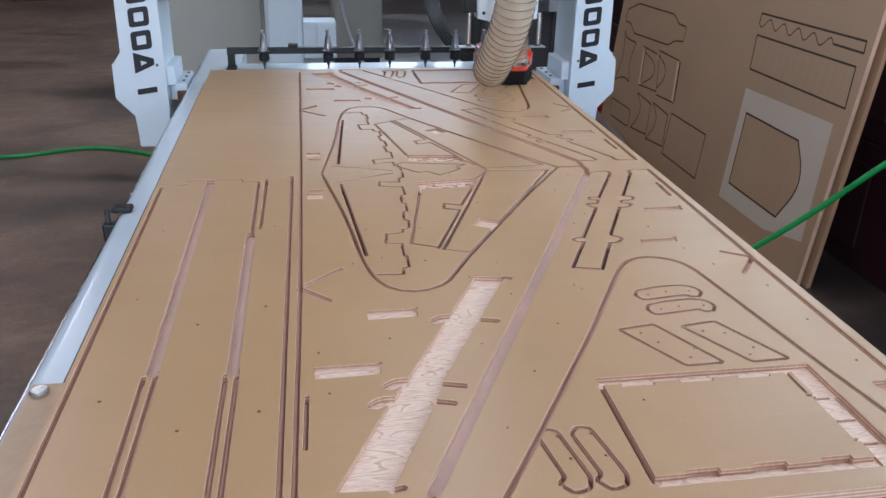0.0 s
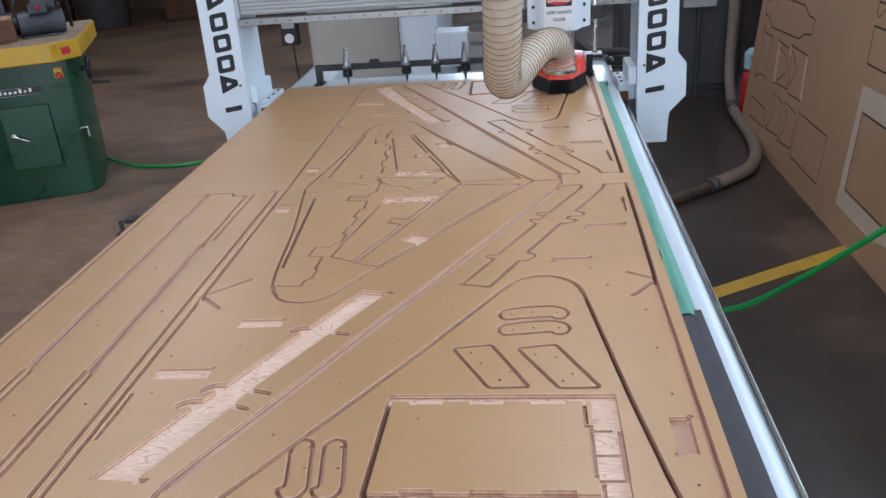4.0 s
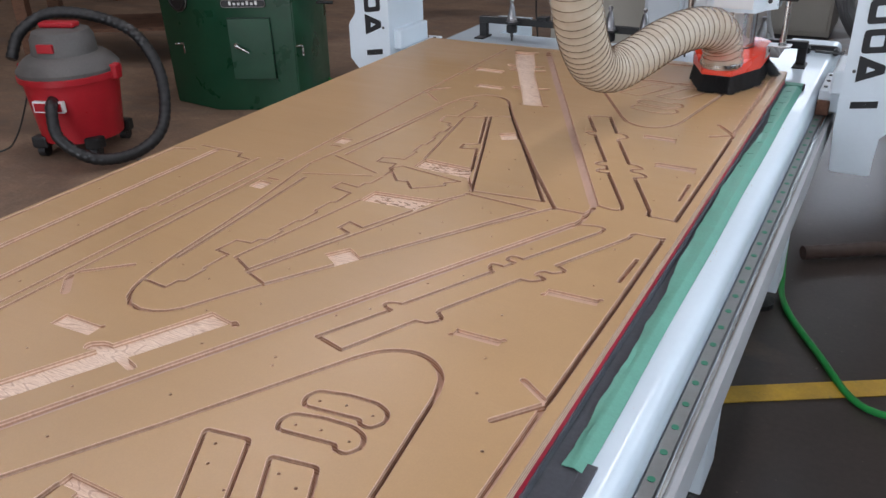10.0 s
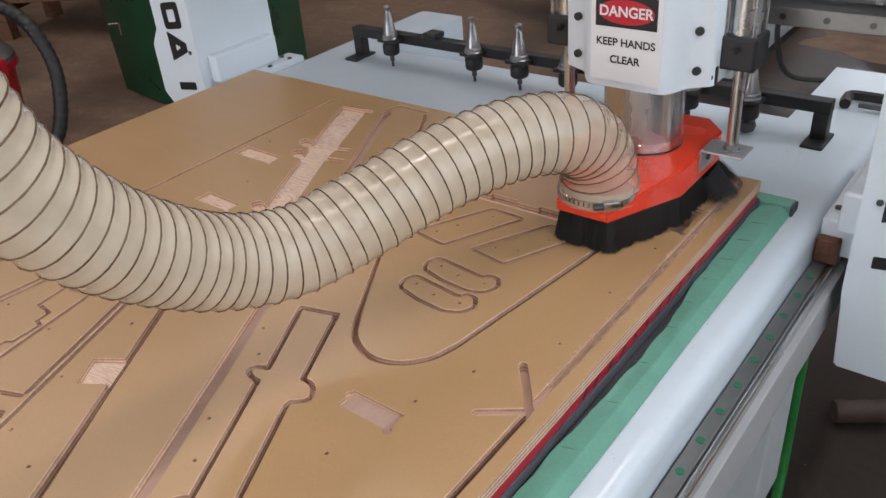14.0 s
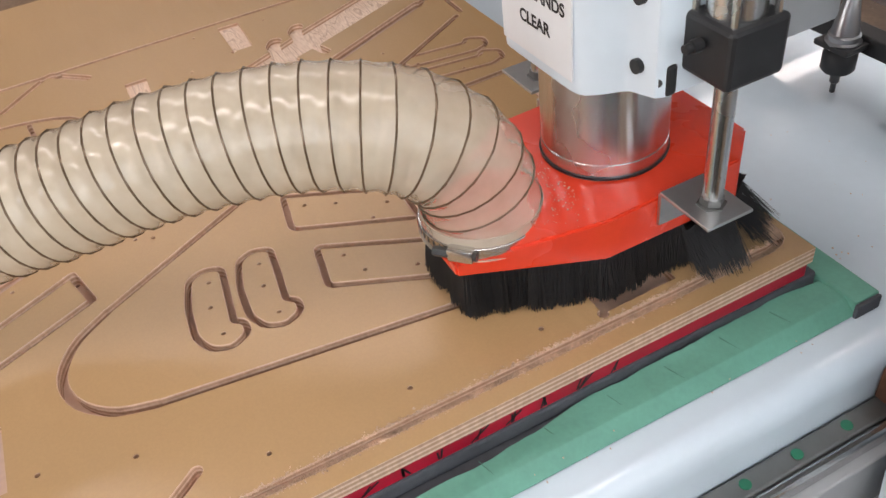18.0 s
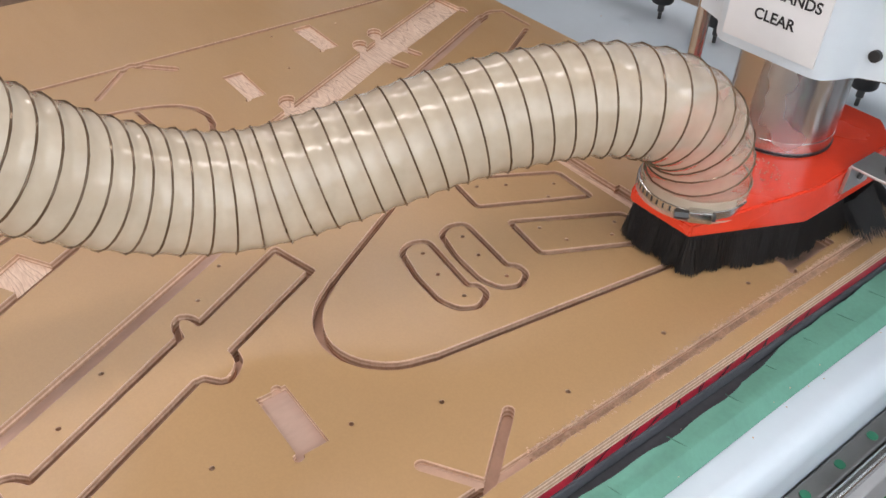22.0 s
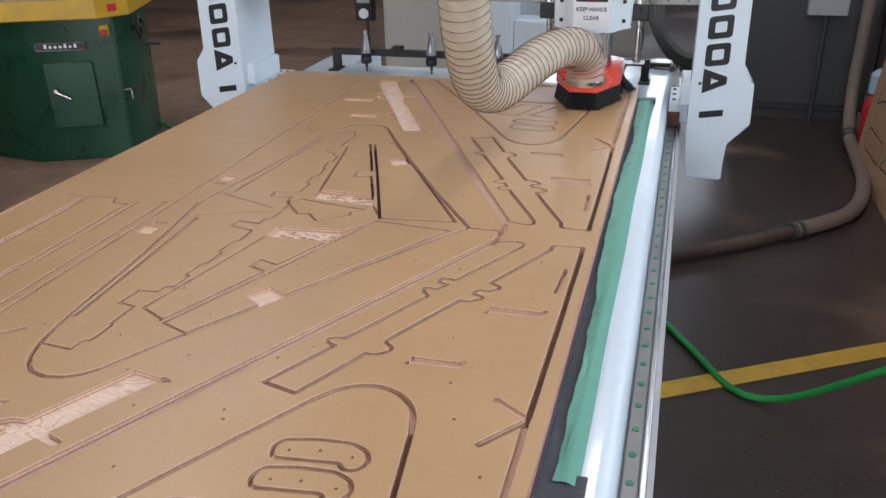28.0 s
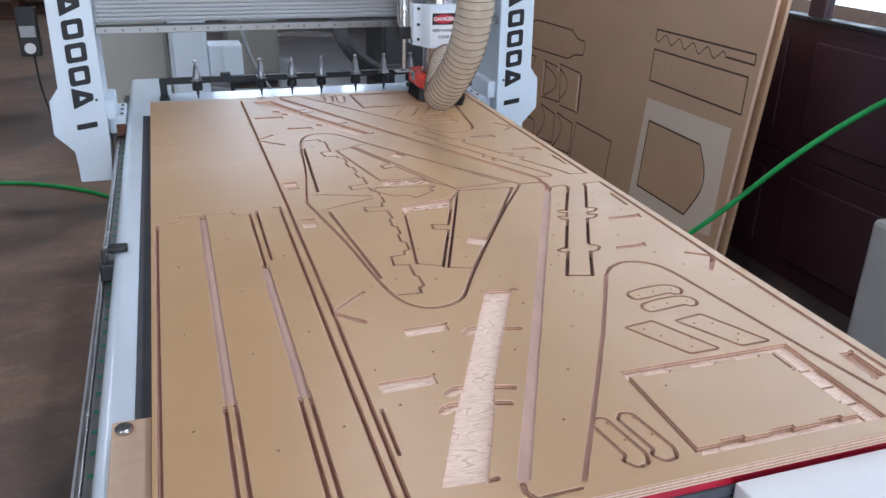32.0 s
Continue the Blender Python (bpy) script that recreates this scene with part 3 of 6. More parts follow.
# the stepped edge between the two big parts: flat runs joined by small offsets
line([(-0.146, 0.650), (-0.097, 0.646), (-0.094, 0.672), (-0.083, 0.677), (-0.081, 0.722), (-0.087, 0.727), (-0.084, 0.784), (-0.116, 0.789), (-0.110, 0.835), (-0.077, 0.838), (-0.074, 0.858), (-0.060, 0.861),
      (-0.057, 0.903), (-0.066, 0.908), (-0.062, 0.953), (-0.054, 0.957), (-0.051, 1.003), (-0.060, 1.008), (-0.056, 1.055), (-0.046, 1.060), (-0.047, 1.112), (-0.099, 1.121), (-0.097, 1.150), (-0.050, 1.144),
      (-0.048, 1.170), (-0.037, 1.176), (-0.035, 1.214)], 0.0055)
line([(-0.208, 1.158), (-0.060, 1.211)], 0.005)
line([(-0.008, 1.088), (-0.066, 0.783)], 0.0065)
line([(0.178, 1.212), (0.138, 1.152)], 0.006)
pocket([(-0.008, 1.088), (0.121, 1.096), (0.140, 1.156), (-0.006, 1.142)])
pocket([(0.071, 0.862), (0.110, 0.838), (0.136, 0.880), (0.099, 0.902)], 0.008)
# long pale pocket with lobes, and slots
pl_, pr_ = [(0.030, 0.622), (-0.133, 0.300), (-0.168, 0.236), (-0.244, 0.075)], [(0.084, 0.612), (-0.082, 0.289), (-0.101, 0.236), (-0.176, 0.071)]
pocket(pl_ + pr_[::-1])
for cx, cy in ((0.020, 0.462), (-0.068, 0.282), (-0.090, 0.242)):
    line([(cx - 0.02, cy + 0.004), (cx + 0.014, cy - 0.006)], 0.013, D_POCK, 3)
for cx, cy in ((-0.052, 0.472), (-0.146, 0.292), (-0.17, 0.249)):
    line(bent([(cx + 0.022, cy + 0.002), (cx + 0.002, cy + 0.004), (cx - 0.012, cy - 0.004)], 6), 0.019, D_POCK, 3)
line([(0.084, 0.612), (0.092, 0.608)], 0.010, D_POCK, 2)
line([(-0.176, 0.071), (-0.163, 0.074)], 0.010, D_POCK, 2)
for sx0, sx1, sy0, sy1 in ((-0.174, -0.091, 0.482, 0.513), (-0.263, -0.167, 0.317, 0.350)):
    pocket([(sx0, sy0), (sx1, sy0 + 0.003), (sx1, sy1), (sx0, sy1)], 0.0055, 3)
    pocket(disc((sx1, sy1), 0.0045), 0.0055, 2)
pocket([(-0.267, 1.048), (-0.232, 1.047), (-0.232, 1.085), (-0.267, 1.087)], 0.006)
pocket([(-0.262, 1.098), (-0.230, 1.098), (-0.230, 1.109), (-0.262, 1.109)], 0.006, 2)
line([(-0.283, 0.612), (-0.209, 0.680)], 0.009, 0.006)
line([(-0.283, 0.606), (-0.236, 0.559)], 0.0135, 0.0075)
# pilot holes
for hx, hy in ((-0.186, 0.70), (-0.17, 0.90), (0.076, 1.18), (0.133, 1.165), (0.261, 1.146), (0.182, 1.008), (0.211, 0.55), (0.132, 0.435), (0.057, 0.301), (-0.014, 0.172),
               (-0.004, 0.387), (0.081, 0.547), (-0.145, 0.42), (-0.256, 0.39), (-0.243, 0.28), (0.084, 0.675), (0.202, 0.568), (0.213, 0.70), (0.496, 0.623),
               (0.553, 0.525), (0.554, 0.398), (0.557, 0.269), (0.32, 0.515), (0.357, 0.523), (0.399, 0.521), (0.322, 0.462), (0.357, 0.468), (0.401, 0.466), (0.256, 0.388), (0.321, 0.332),
               (0.273, 0.357), (0.305, 0.308), (0.36, 0.382), (0.393, 0.372), (0.416, 0.324), (0.401, 0.305), (0.558, 0.071), (0.442, 0.814), (0.535, 0.963), (0.308, 1.053), (0.393, 1.039),
               (0.372, 1.162), (0.525, 1.10), (0.05, 0.79), (0.108, 0.99), (0.115, 1.02), (0.195, 1.07), (0.235, 1.16), (0.07, 0.905), (-0.05, 0.70), (0.045, 0.145), (0.05, 0.1), (0.091, 0.145), (0.096, 0.1),
               (0.29, 0.85), (0.33, 0.90), (0.25, 0.74), (0.02, 0.62), (-0.13, 0.72), (-0.15, 0.86), (-0.04, 0.86), (0.47, 0.70), (0.19, 0.21), (0.40, 0.75)):
    pocket(disc((hx, hy), 0.0026, 8), 0.008, 2)
for poly, d, k in half:
    cuts.append((poly, d, k))
    cuts.append(([(x, LEN - y) for x, y in poly], d, k))
# what the sheet carries once: long strips beside the near half, and an arrow-shaped slip
half = []
line([(0.588, 0.036), (0.5865, 0.37), (0.585, 0.635)], 0.0085)
line([(0.588, LEN - 0.036), (0.5865, LEN - 0.37), (0.585, LEN - 0.635)], 0.0085, 0.007)
for sx0, sx1, sy0, sy1 in ((0.398, 0.474, 1.687, 1.716), (0.474, 0.561, 1.517, 1.547)):
    pocket([(sx0, sy0), (sx1, sy0), (sx1, sy1), (sx0, sy1)], 0.0072, 4)
line([(-0.600, 0.03), (-0.597, 1.158)], 0.007)
line([(-0.597, 1.158), (-0.545, 1.176)], 0.005)
line([(-0.548, 1.202), (-0.422, 1.202), (-0.414, 1.180), (-0.378, 1.177)], 0.005)
line([(-0.494, 0.365), (-0.491, 1.190)], 0.016, D_WIDE)
line([(-0.504, 0.03), (-0.503, 0.352)], 0.007)
line([(-0.489, 0.03), (-0.487, 0.366)], 0.007)
line([(-0.379, 0.870), (-0.379, 1.177)], 0.0065)
line([(-0.363, 0.890), (-0.361, 1.190)], 0.0065)
line([(-0.380, 0.352), (-0.381, 0.862)], 0.016, D_WIDE)
line([(-0.390, 0.03), (-0.389, 0.345)], 0.007)
line([(-0.375, 0.03), (-0.373, 0.352)], 0.007)
line([(-0.308, 0.03), (-0.302, 1.208)], 0.007)
line([(-0.318, 1.208), (-0.302, 1.208)], 0.005)
line([(-0.291, 0.03), (-0.283, 0.61), (-0.281, 1.26), (-0.284, 2.38)], 0.007)
line([(-0.274, 0.276), (-0.277, 0.162)], 0.006)
for hx, hy in ((-0.446, 1.025), (-0.44, 0.75), (-0.445, 0.5), (-0.44, 0.22), (-0.555, 0.9), (-0.555, 0.6), (-0.552, 0.3), (-0.335, 0.9), (-0.34, 0.55), (-0.338, 0.25), (-0.49, 0.79), (-0.487, 0.371), (-0.372, 0.357)):
    pocket(disc((hx, hy), 0.003, 8), 0.009, 2)
line([(-0.049, 1.268), (-0.029, 1.290), (0.131, 1.263), (0.105, 1.244), (0.112, 1.229), (0.055, 1.186), (0.028, 1.216), (0.004, 1.211)], 0.006, closed=True)
cuts += half

sheet = thing("plywood_sheet", pose(0, 0, 0), "brown film-faced plywood sheet routed with nested part outlines and pockets", "plywood sheet")
routed_sheet(sheet, WID, LEN, 0.018, cuts, [M_TOP, M_PLY, M_CUT, M_PALE, M_CORE, M_SLOT_SHADE], -WID / 2, 0.0, ZB)

# sawdust along the far edge groove, and torn splinters in the shallow pockets of the fan
rng = np.random.default_rng(4)
bm = bmesh.new()
for _ in range(15000):
    u = rng.random()
    if u < 0.9:
        x, y = 0.5855 + rng.normal(0, 0.0032), 1.84 + 0.56 * rng.random() ** 0.8
    else:
        a = 1.6 * rng.random()
        x, y = 0.565 + 0.021 * math.cos(a) + rng.normal(0, 0.003), 2.405 + 0.021 * math.sin(a) + rng.normal(0, 0.003)
    zz = ZB - (0.0068 if abs(x - 0.5865) < 0.0044 else 0.0)
    s, turn = 0.0005 + 0.0010 * rng.random() ** 2, 6.28 * rng.random()
    flake = [bm.verts.new((x + s * (0.6 + 0.8 * rng.random()) * math.cos(turn + k * 2.09), y + s * (0.5 + rng.random()) * math.sin(turn + k * 2.09), zz + s * 0.3 * rng.random())) for k in range(3)]
    tip = bm.verts.new((x + s * rng.normal(0, 0.3), y + s * rng.normal(0, 0.3), zz + s * (0.6 + 0.7 * rng.random())))
    bm.faces.new(flake[::-1])
    for k in range(3):
        bm.faces.new((flake[k], flake[(k + 1) % 3], tip))
tagged(part("sawdust", bm, M_CHIP), "fine pale sawdust lying in the routed groove", "sawdust", kind="stuff")
bm = bmesh.new()
for _ in range(420):
    u, v = rng.random(), rng.random()
    x, y = 0.003 + 0.118 * u + 0.015 * v, 1.088 + 0.012 * u + 0.048 * v
    if math.sin(x * 130 + 5 * math.sin(y * 90)) + 0.6 * rng.normal() < 0.35:
        continue
    y = y if rng.random() < 0.5 else LEN - y
    sx, sy = 0.0015 + 0.0045 * rng.random(), 0.0006 + 0.0010 * rng.random()
    box(bm, x - sx, x + sx, y - sy, y + sy, ZB - 0.0089, ZB - 0.0085 + 0.0006 * rng.random())
tagged(part("splinters", bm, surface("torn_wood", (0.44, 0.275, 0.185), 0.9, 0, 0.25, (200, 30), 0.3, 0.001)), "brown torn wood splinters in the shallow pockets", "splinters", kind="stuff")
# ---- the router ----
M_SPOIL = surface("red_edge_paint", (0.44, 0.006, 0.028), 0.45, 0, 0.2, (120, 14), 0.15, 0.001)
M_GASK = surface("dark_grey_gasket", (0.070, 0.074, 0.086), 0.75, 0, 0.25, (160, 20), 0.3, 0.001)
M_TAPE = surface("green_masking_tape", (0.128, 0.365, 0.275), 0.55, 0, 0.12, (200, 18), 0.25, 0.0008)
M_CREASE = surface("crease_green", (0.075, 0.22, 0.165), 0.6)
M_RAIL = surface("oiled_rail_steel", (0.23, 0.23, 0.225), 0.38, 0.8, 0.12, (70, 5), 0.08, 0.0005, rvary=0.06)
M_DOT = surface("green_bolt_cap", (0.015, 0.18, 0.10), 0.5)
M_GREY = surface("grey_paint", (0.40, 0.41, 0.42), 0.45, 0, 0.07, (90, 4), 0.06, 0.0006)
M_DARKSTEEL = surface("dark_steel", (0.10, 0.10, 0.10), 0.4, 0.8, 0.2, (120, 10), 0.1, 0.0005)
M_SPIN = surface("spindle_steel", (0.70, 0.68, 0.67), 0.25, 1.0, 0.05, (60, 5), 0.02, 0.0002, rvary=0.05)
for n in M_SPIN.node_tree.nodes:
    if n.type == "BSDF_PRINCIPLED":  # turned round its axis, so that highlights run up and down it
        n.inputs["Anisotropic"].default_value, n.inputs["Anisotropic Rotation"].default_value = 0.85, 0.25
M_INK = surface("black_ink", (0.01, 0.01, 0.012), 0.5, 0, 0.1, bump=0)
M_REDINK = surface("sign_red", (0.55, 0.015, 0.03), 0.5, 0, 0.08, bump=0)
M_PAPER = surface("sign_white", (0.80, 0.80, 0.80), 0.45, 0, 0.03, bump=0)
M_RUST = surface("rusty_wiper", (0.16, 0.07, 0.04), 0.7, 0.2, 0.4, (150, 20), 0.3, 0.001)
M_BRIS = surface("black_bristle", (0.012, 0.012, 0.013), 0.5, 0, 0.3, (300, 30), 0.2, 0.001, stretch=(1, 1, 0.1))

spoil = thing("spoilboard", pose(0, 0, 0), "worn board with red painted edges and black scrawl under the sheet", "spoilboard")
part("core", boxed(-0.608, 0.6085, 0.004, 2.436, 0.7947, 0.8117, 0.001), M_SPOIL, spoil)
rs = np.random.default_rng(9)
for k in range(11):
    y = 1.86 + 0.034 * k + 0.006 * rs.random()
    for j in range(2 + int(rs.random() * 2)):
        y0, y1, z0, z1 = y + 0.012 * rs.random(), y + 0.022 * rs.random(), 0.7962 + 0.002 * rs.random(), 0.807 + 0.004 * rs.random()
        d = Vector((0, y1 - y0, z1 - z0)).normalized()
        s = Vector((0, -d.z, d.y)) * 0.0010
        q = [Vector((0.6091, y0, z0)) - s, Vector((0.6091, y1, z1)) - s, Vector((0.6091, y1, z1)) + s, Vector((0.6091, y0, z0)) + s]
        bm = bmesh.new()
        bm.faces.new([bm.verts.new(v) for v in q])
        part("scrawl", bm, M_INK, spoil, "black marker stroke")
gasket = thing("gasket_board", pose(0, 0, 0), "dark grey gasket board between bed and spoilboard", "gasket board")
part("board", boxed(-0.612, 0.6105, 0.0, 2.45, 0.7765, 0.7945, 0.003), M_GASK, gasket)
part("mat", boxed(-0.642, 0.650, 0.0, 2.46, 0.772, 0.7765, 0.001), M_GASK, gasket)
part("mat_rim", boxed(0.6500, 0.667, 0.0, 0.62, 0.7722, 0.7762), M_GASK, gasket)
part("end_packer", boxed(-0.672, -0.6135, -0.05, 0.402, 0.7765, 0.80, 0.002), surface("pale_packer", (0.56, 0.40, 0.27), 0.7), gasket, "pale wooden packing strip")


TAPE_EDGE = ((0.60, 0.626), (0.90, 0.628), (1.10, 0.624), (1.22, 0.617), (1.55, 0.6135), (1.70, 0.6135), (1.85, 0.617), (1.98, 0.626), (2.07, 0.622), (2.20, 0.613), (2.47, 0.6115))


def tape_strip(y0, y1, z, seed):
    """Tape laid over the ledge beside the board: one torn edge, a lifted top, a crease and an outer side down to the bed."""
    r = np.random.default_rng(seed)
    bm, n, rows = bmesh.new(), 220, []
    ys, xs_in = [p[0] for p in TAPE_EDGE], [p[1] for p in TAPE_EDGE]
    for i in range(n):
        y = y0 + (y1 - y0) * i / (n - 1)
        w = np.interp(y, ys, xs_in) + 0.0012 * math.sin(y * 31) + 0.0009 * math.sin(y * 83) + r.normal(0, 0.0003)
        rise = 0.0055 * min(1, max(0, (y - 0.75) / 0.6))
        lift = 0.0016 * math.sin(y * 17) + 0.0010 * math.sin(y * 53)
        crease = 0.6445 + 0.0012 * math.sin(y * 6)
        xs = (w, w + 0.005, (w + crease) / 2, crease - 0.002, crease, 0.6575 + 0.0008 * math.sin(y * 11))
        zs = (z + rise + 0.0035 + lift, z + rise + 0.0030 + 0.6 * lift, z + rise + 0.0035 - 0.4 * lift, z + rise + 0.0042, z + rise + 0.0036, z - 0.0022)
        rows.append([bm.verts.new((x, y, zz)) for x, zz in zip(xs, zs)])
    for a, b in zip(rows, rows[1:]):
        for k in range(5):
            bm.faces.new((a[k], a[k + 1], b[k + 1], b[k]))
    ret = bmesh.ops.extrude_face_region(bm, geom=bm.faces[:])
    bmesh.ops.translate(bm, verts=[v for v in ret["geom"] if isinstance(v, bmesh.types.BMVert)], vec=(0, 0, -0.0009))
    bmesh.ops.recalc_face_normals(bm, faces=bm.faces[:])
    return bm


tape = thing("masking_tape", pose(0, 0, 0), "green masking tape with a torn edge stuck along the bed", "tape")
part("long_strip", tape_strip(0.60, 2.462, 0.7765, 2), M_TAPE, tape, smooth=True)
# creases as thin strips of a darker green
for k, y in enumerate((1.72, 1.81, 1.90, 1.985, 2.07, 2.135, 2.20, 2.262, 2.325, 2.385)):
    part("crease", boxed(0.620, 0.6435, y - 0.00022, y + 0.00022, 0.7853, 0.7860, m=Matrix.Translation((0.63, y, 0)) @ pose(0, 0, 0, 0, 0, 14 + 3 * (k % 2)) @ Matrix.Translation((-0.63, -y, 0))), M_CREASE, tape, "thin darker green crease")
part("end_strip", boxed(0.50, 0.657, 2.452, 2.482, 0.7725, 0.7885, 0.0015), M_TAPE, tape)
part("end_block", boxed(0.6575, 0.662, 2.450, 2.480, 0.7722, 0.7880, 0.001), M_GASK, tape, "dark grey end of the covered ledge")

# white bed enamel, tinted in its colour by the windows' bluish light
M_BED = surface("window_tinted_bed_enamel", (0.66, 0.76, 0.83), 0.22, 0, 0.03, (70, 4), 0.02, 0.0003, coat=0.4, rvary=0.05)
router = thing("cnc_router", pose(0, 0, 0), "white gantry router with rails, tool spindle and dust shoe", "cnc router")
# bed: a flat top with rounded tube-like shoulders, in one profile drawn along its length
prof = [(0.0, 0.772), (0.676, 0.772), (0.6845, 0.7712), (0.692, 0.768), (0.698, 0.762), (0.7015, 0.753), (0.7025, 0.742), (0.7025, 0.700), (0.7025, 0.690), (0.7025, 0.60), (0.0, 0.60)]
ring = prof[:-1] + [(-x, z) for x, z in prof[:-1][::-1]]
bm = bmesh.new()
rows = [[bm.verts.new((x, y, z)) for x, z in ring] for y in (-0.06, 2.84)]
for i in range(len(ring)):
    bm.faces.new((rows[0][i], rows[0][(i + 1) % len(ring)], rows[1][(i + 1) % len(ring)], rows[1][i]))
bm.faces.new(rows[0])
bm.faces.new(rows[1][::-1])
bmesh.ops.remove_doubles(bm, verts=bm.verts[:], dist=1e-5)
bmesh.ops.recalc_face_normals(bm, faces=bm.faces[:])
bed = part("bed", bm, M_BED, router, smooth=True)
for sx in (-1, 1):
    # open at the back: the two sides run on past the cross plate
    bm = bmesh.new()
    sec = [(0.53, 0.772)] + prof[1:-1] + [(0.53, 0.60)]
    ends = [[bm.verts.new((sx * x, y, z)) for x, z in sec] for y in (2.84, 3.17)]
    for i in range(len(sec)):
        bm.faces.new((ends[0][i], ends[0][(i + 1) % len(sec)], ends[1][(i + 1) % len(sec)], ends[1][i]))
    bm.faces.new(ends[0])
    bm.faces.new(ends[1][::-1])
    bmesh.ops.recalc_face_normals(bm, faces=bm.faces[:])
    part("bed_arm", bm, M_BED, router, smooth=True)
    a, b = sorted((sx * 0.7026, sx * 0.748))
    ledge = part("rail_ledge", boxed(a, b, -0.06, 3.17, 0.60, 0.684, 0.002), M_GREY, router)
    a, b = sorted((sx * 0.7045, sx * 0.7270))
    rail = part("linear_rail", boxed(a, b, -0.05, 3.16, 0.684, 0.706, 0.0025), M_RAIL, router)
    cap = None
    for k in range(53):
        if cap is None:
            bm = bmesh.new()
            rod(bm, (0, 0, -0.0005), (0, 0, 0.0012), 0.0057, 12)
            cap = part("bolt_cap", bm, M_DOT, rail, "round green plastic cap")
        else:
            cap = new("bolt_cap", cap.data)
            cap.parent = rail
        cap.location = (sx * 0.7158, -0.02 + 0.0605 * k, 0.706)
    a, b = sorted((sx * 0.7285, sx * 0.7385))
    part("gear_rack", boxed(a, b, -0.06, 3.17, 0.684, 0.7055, 0.003), M_STEEL, router)
    a, b = sorted((sx * 0.5, sx * 0.68))
    part("side_beam", boxed(a, b, -0.04, 3.0, 0.47, 0.60, 0.004), M_WHITE, router)
    for y in (0.25, 1.45, 2.5):
        leg = part("leg", boxed(*sorted((sx * 0.57, sx * 0.69)), y - 0.07, y + 0.07, 0.09, 0.47, 0.004), M_WHITE, router)
        bm = bmesh.new()
        lathe(bm, [(0.055, 0.0), (0.055, 0.018), (0.03, 0.03), (0.012, 0.035), (0.012, 0.095)], 20, pose(sx * 0.63, y, 0))
        part("levelling_foot", bm, M_BLACK, leg, "black round levelling foot")
bm = bmesh.new()
lathe(bm, [(0.013, 0.0), (0.014, 0.006), (0.011, 0.009)], 18, pose(-0.653, 0.374, 0.80))
part("clamp_knob", bm, M_STEEL, router)

# black cable clip clamped on the far rail
clip = part("cable_clip", boxed(-0.735, -0.690, 1.135, 1.165, 0.7065, 0.752, 0.005), M_BLACK, router, "black plastic cable clip")
part("clip_jaw", boxed(-0.712, -0.668, 1.150, 1.182, 0.7725, 0.786, 0.004), M_BLACK, clip)
bm = bmesh.new()
rod(bm, (-0.722, 1.150, 0.752), (-0.722, 1.150, 0.785), 0.006, 10)
rod(bm, (-0.722, 1.150, 0.780), (-0.690, 1.166, 0.780), 0.005, 10)
part("clip_screw", bm, M_DARKSTEEL, clip)

# gantry
GY = 2.395  # front face of the posts


def hoop(outer, inner, ro, ri):
    return rounded(outer, ro, 3), rounded(inner, ri, 3)


BAR = hoop([(-0.036, 0.004), (0.034, 0.014), (0.034, 0.034), (-0.036, 0.024)], [(-0.004, 0.018), (0.004, 0.019), (0.004, 0.0195), (-0.004, 0.0185)], 0.002, 0.0001)
WEDGE = hoop([(-0.036, 0.000), (0.034, 0.032), (0.034, 0.054), (-0.036, 0.076)], [(-0.012, 0.029), (0.008, 0.039), (0.008, 0.042), (-0.012, 0.047)], 0.003, 0.001)
RING = hoop([(-0.036, 0.000), (0.034, 0.010), (0.034, 0.076), (-0.036, 0.066)], [(-0.017, 0.020), (0.016, 0.025), (0.016, 0.056), (-0.017, 0.051)], 0.012, 0.005)
MARKS = (BAR, WEDGE, RING, RING, RING, WEDGE)


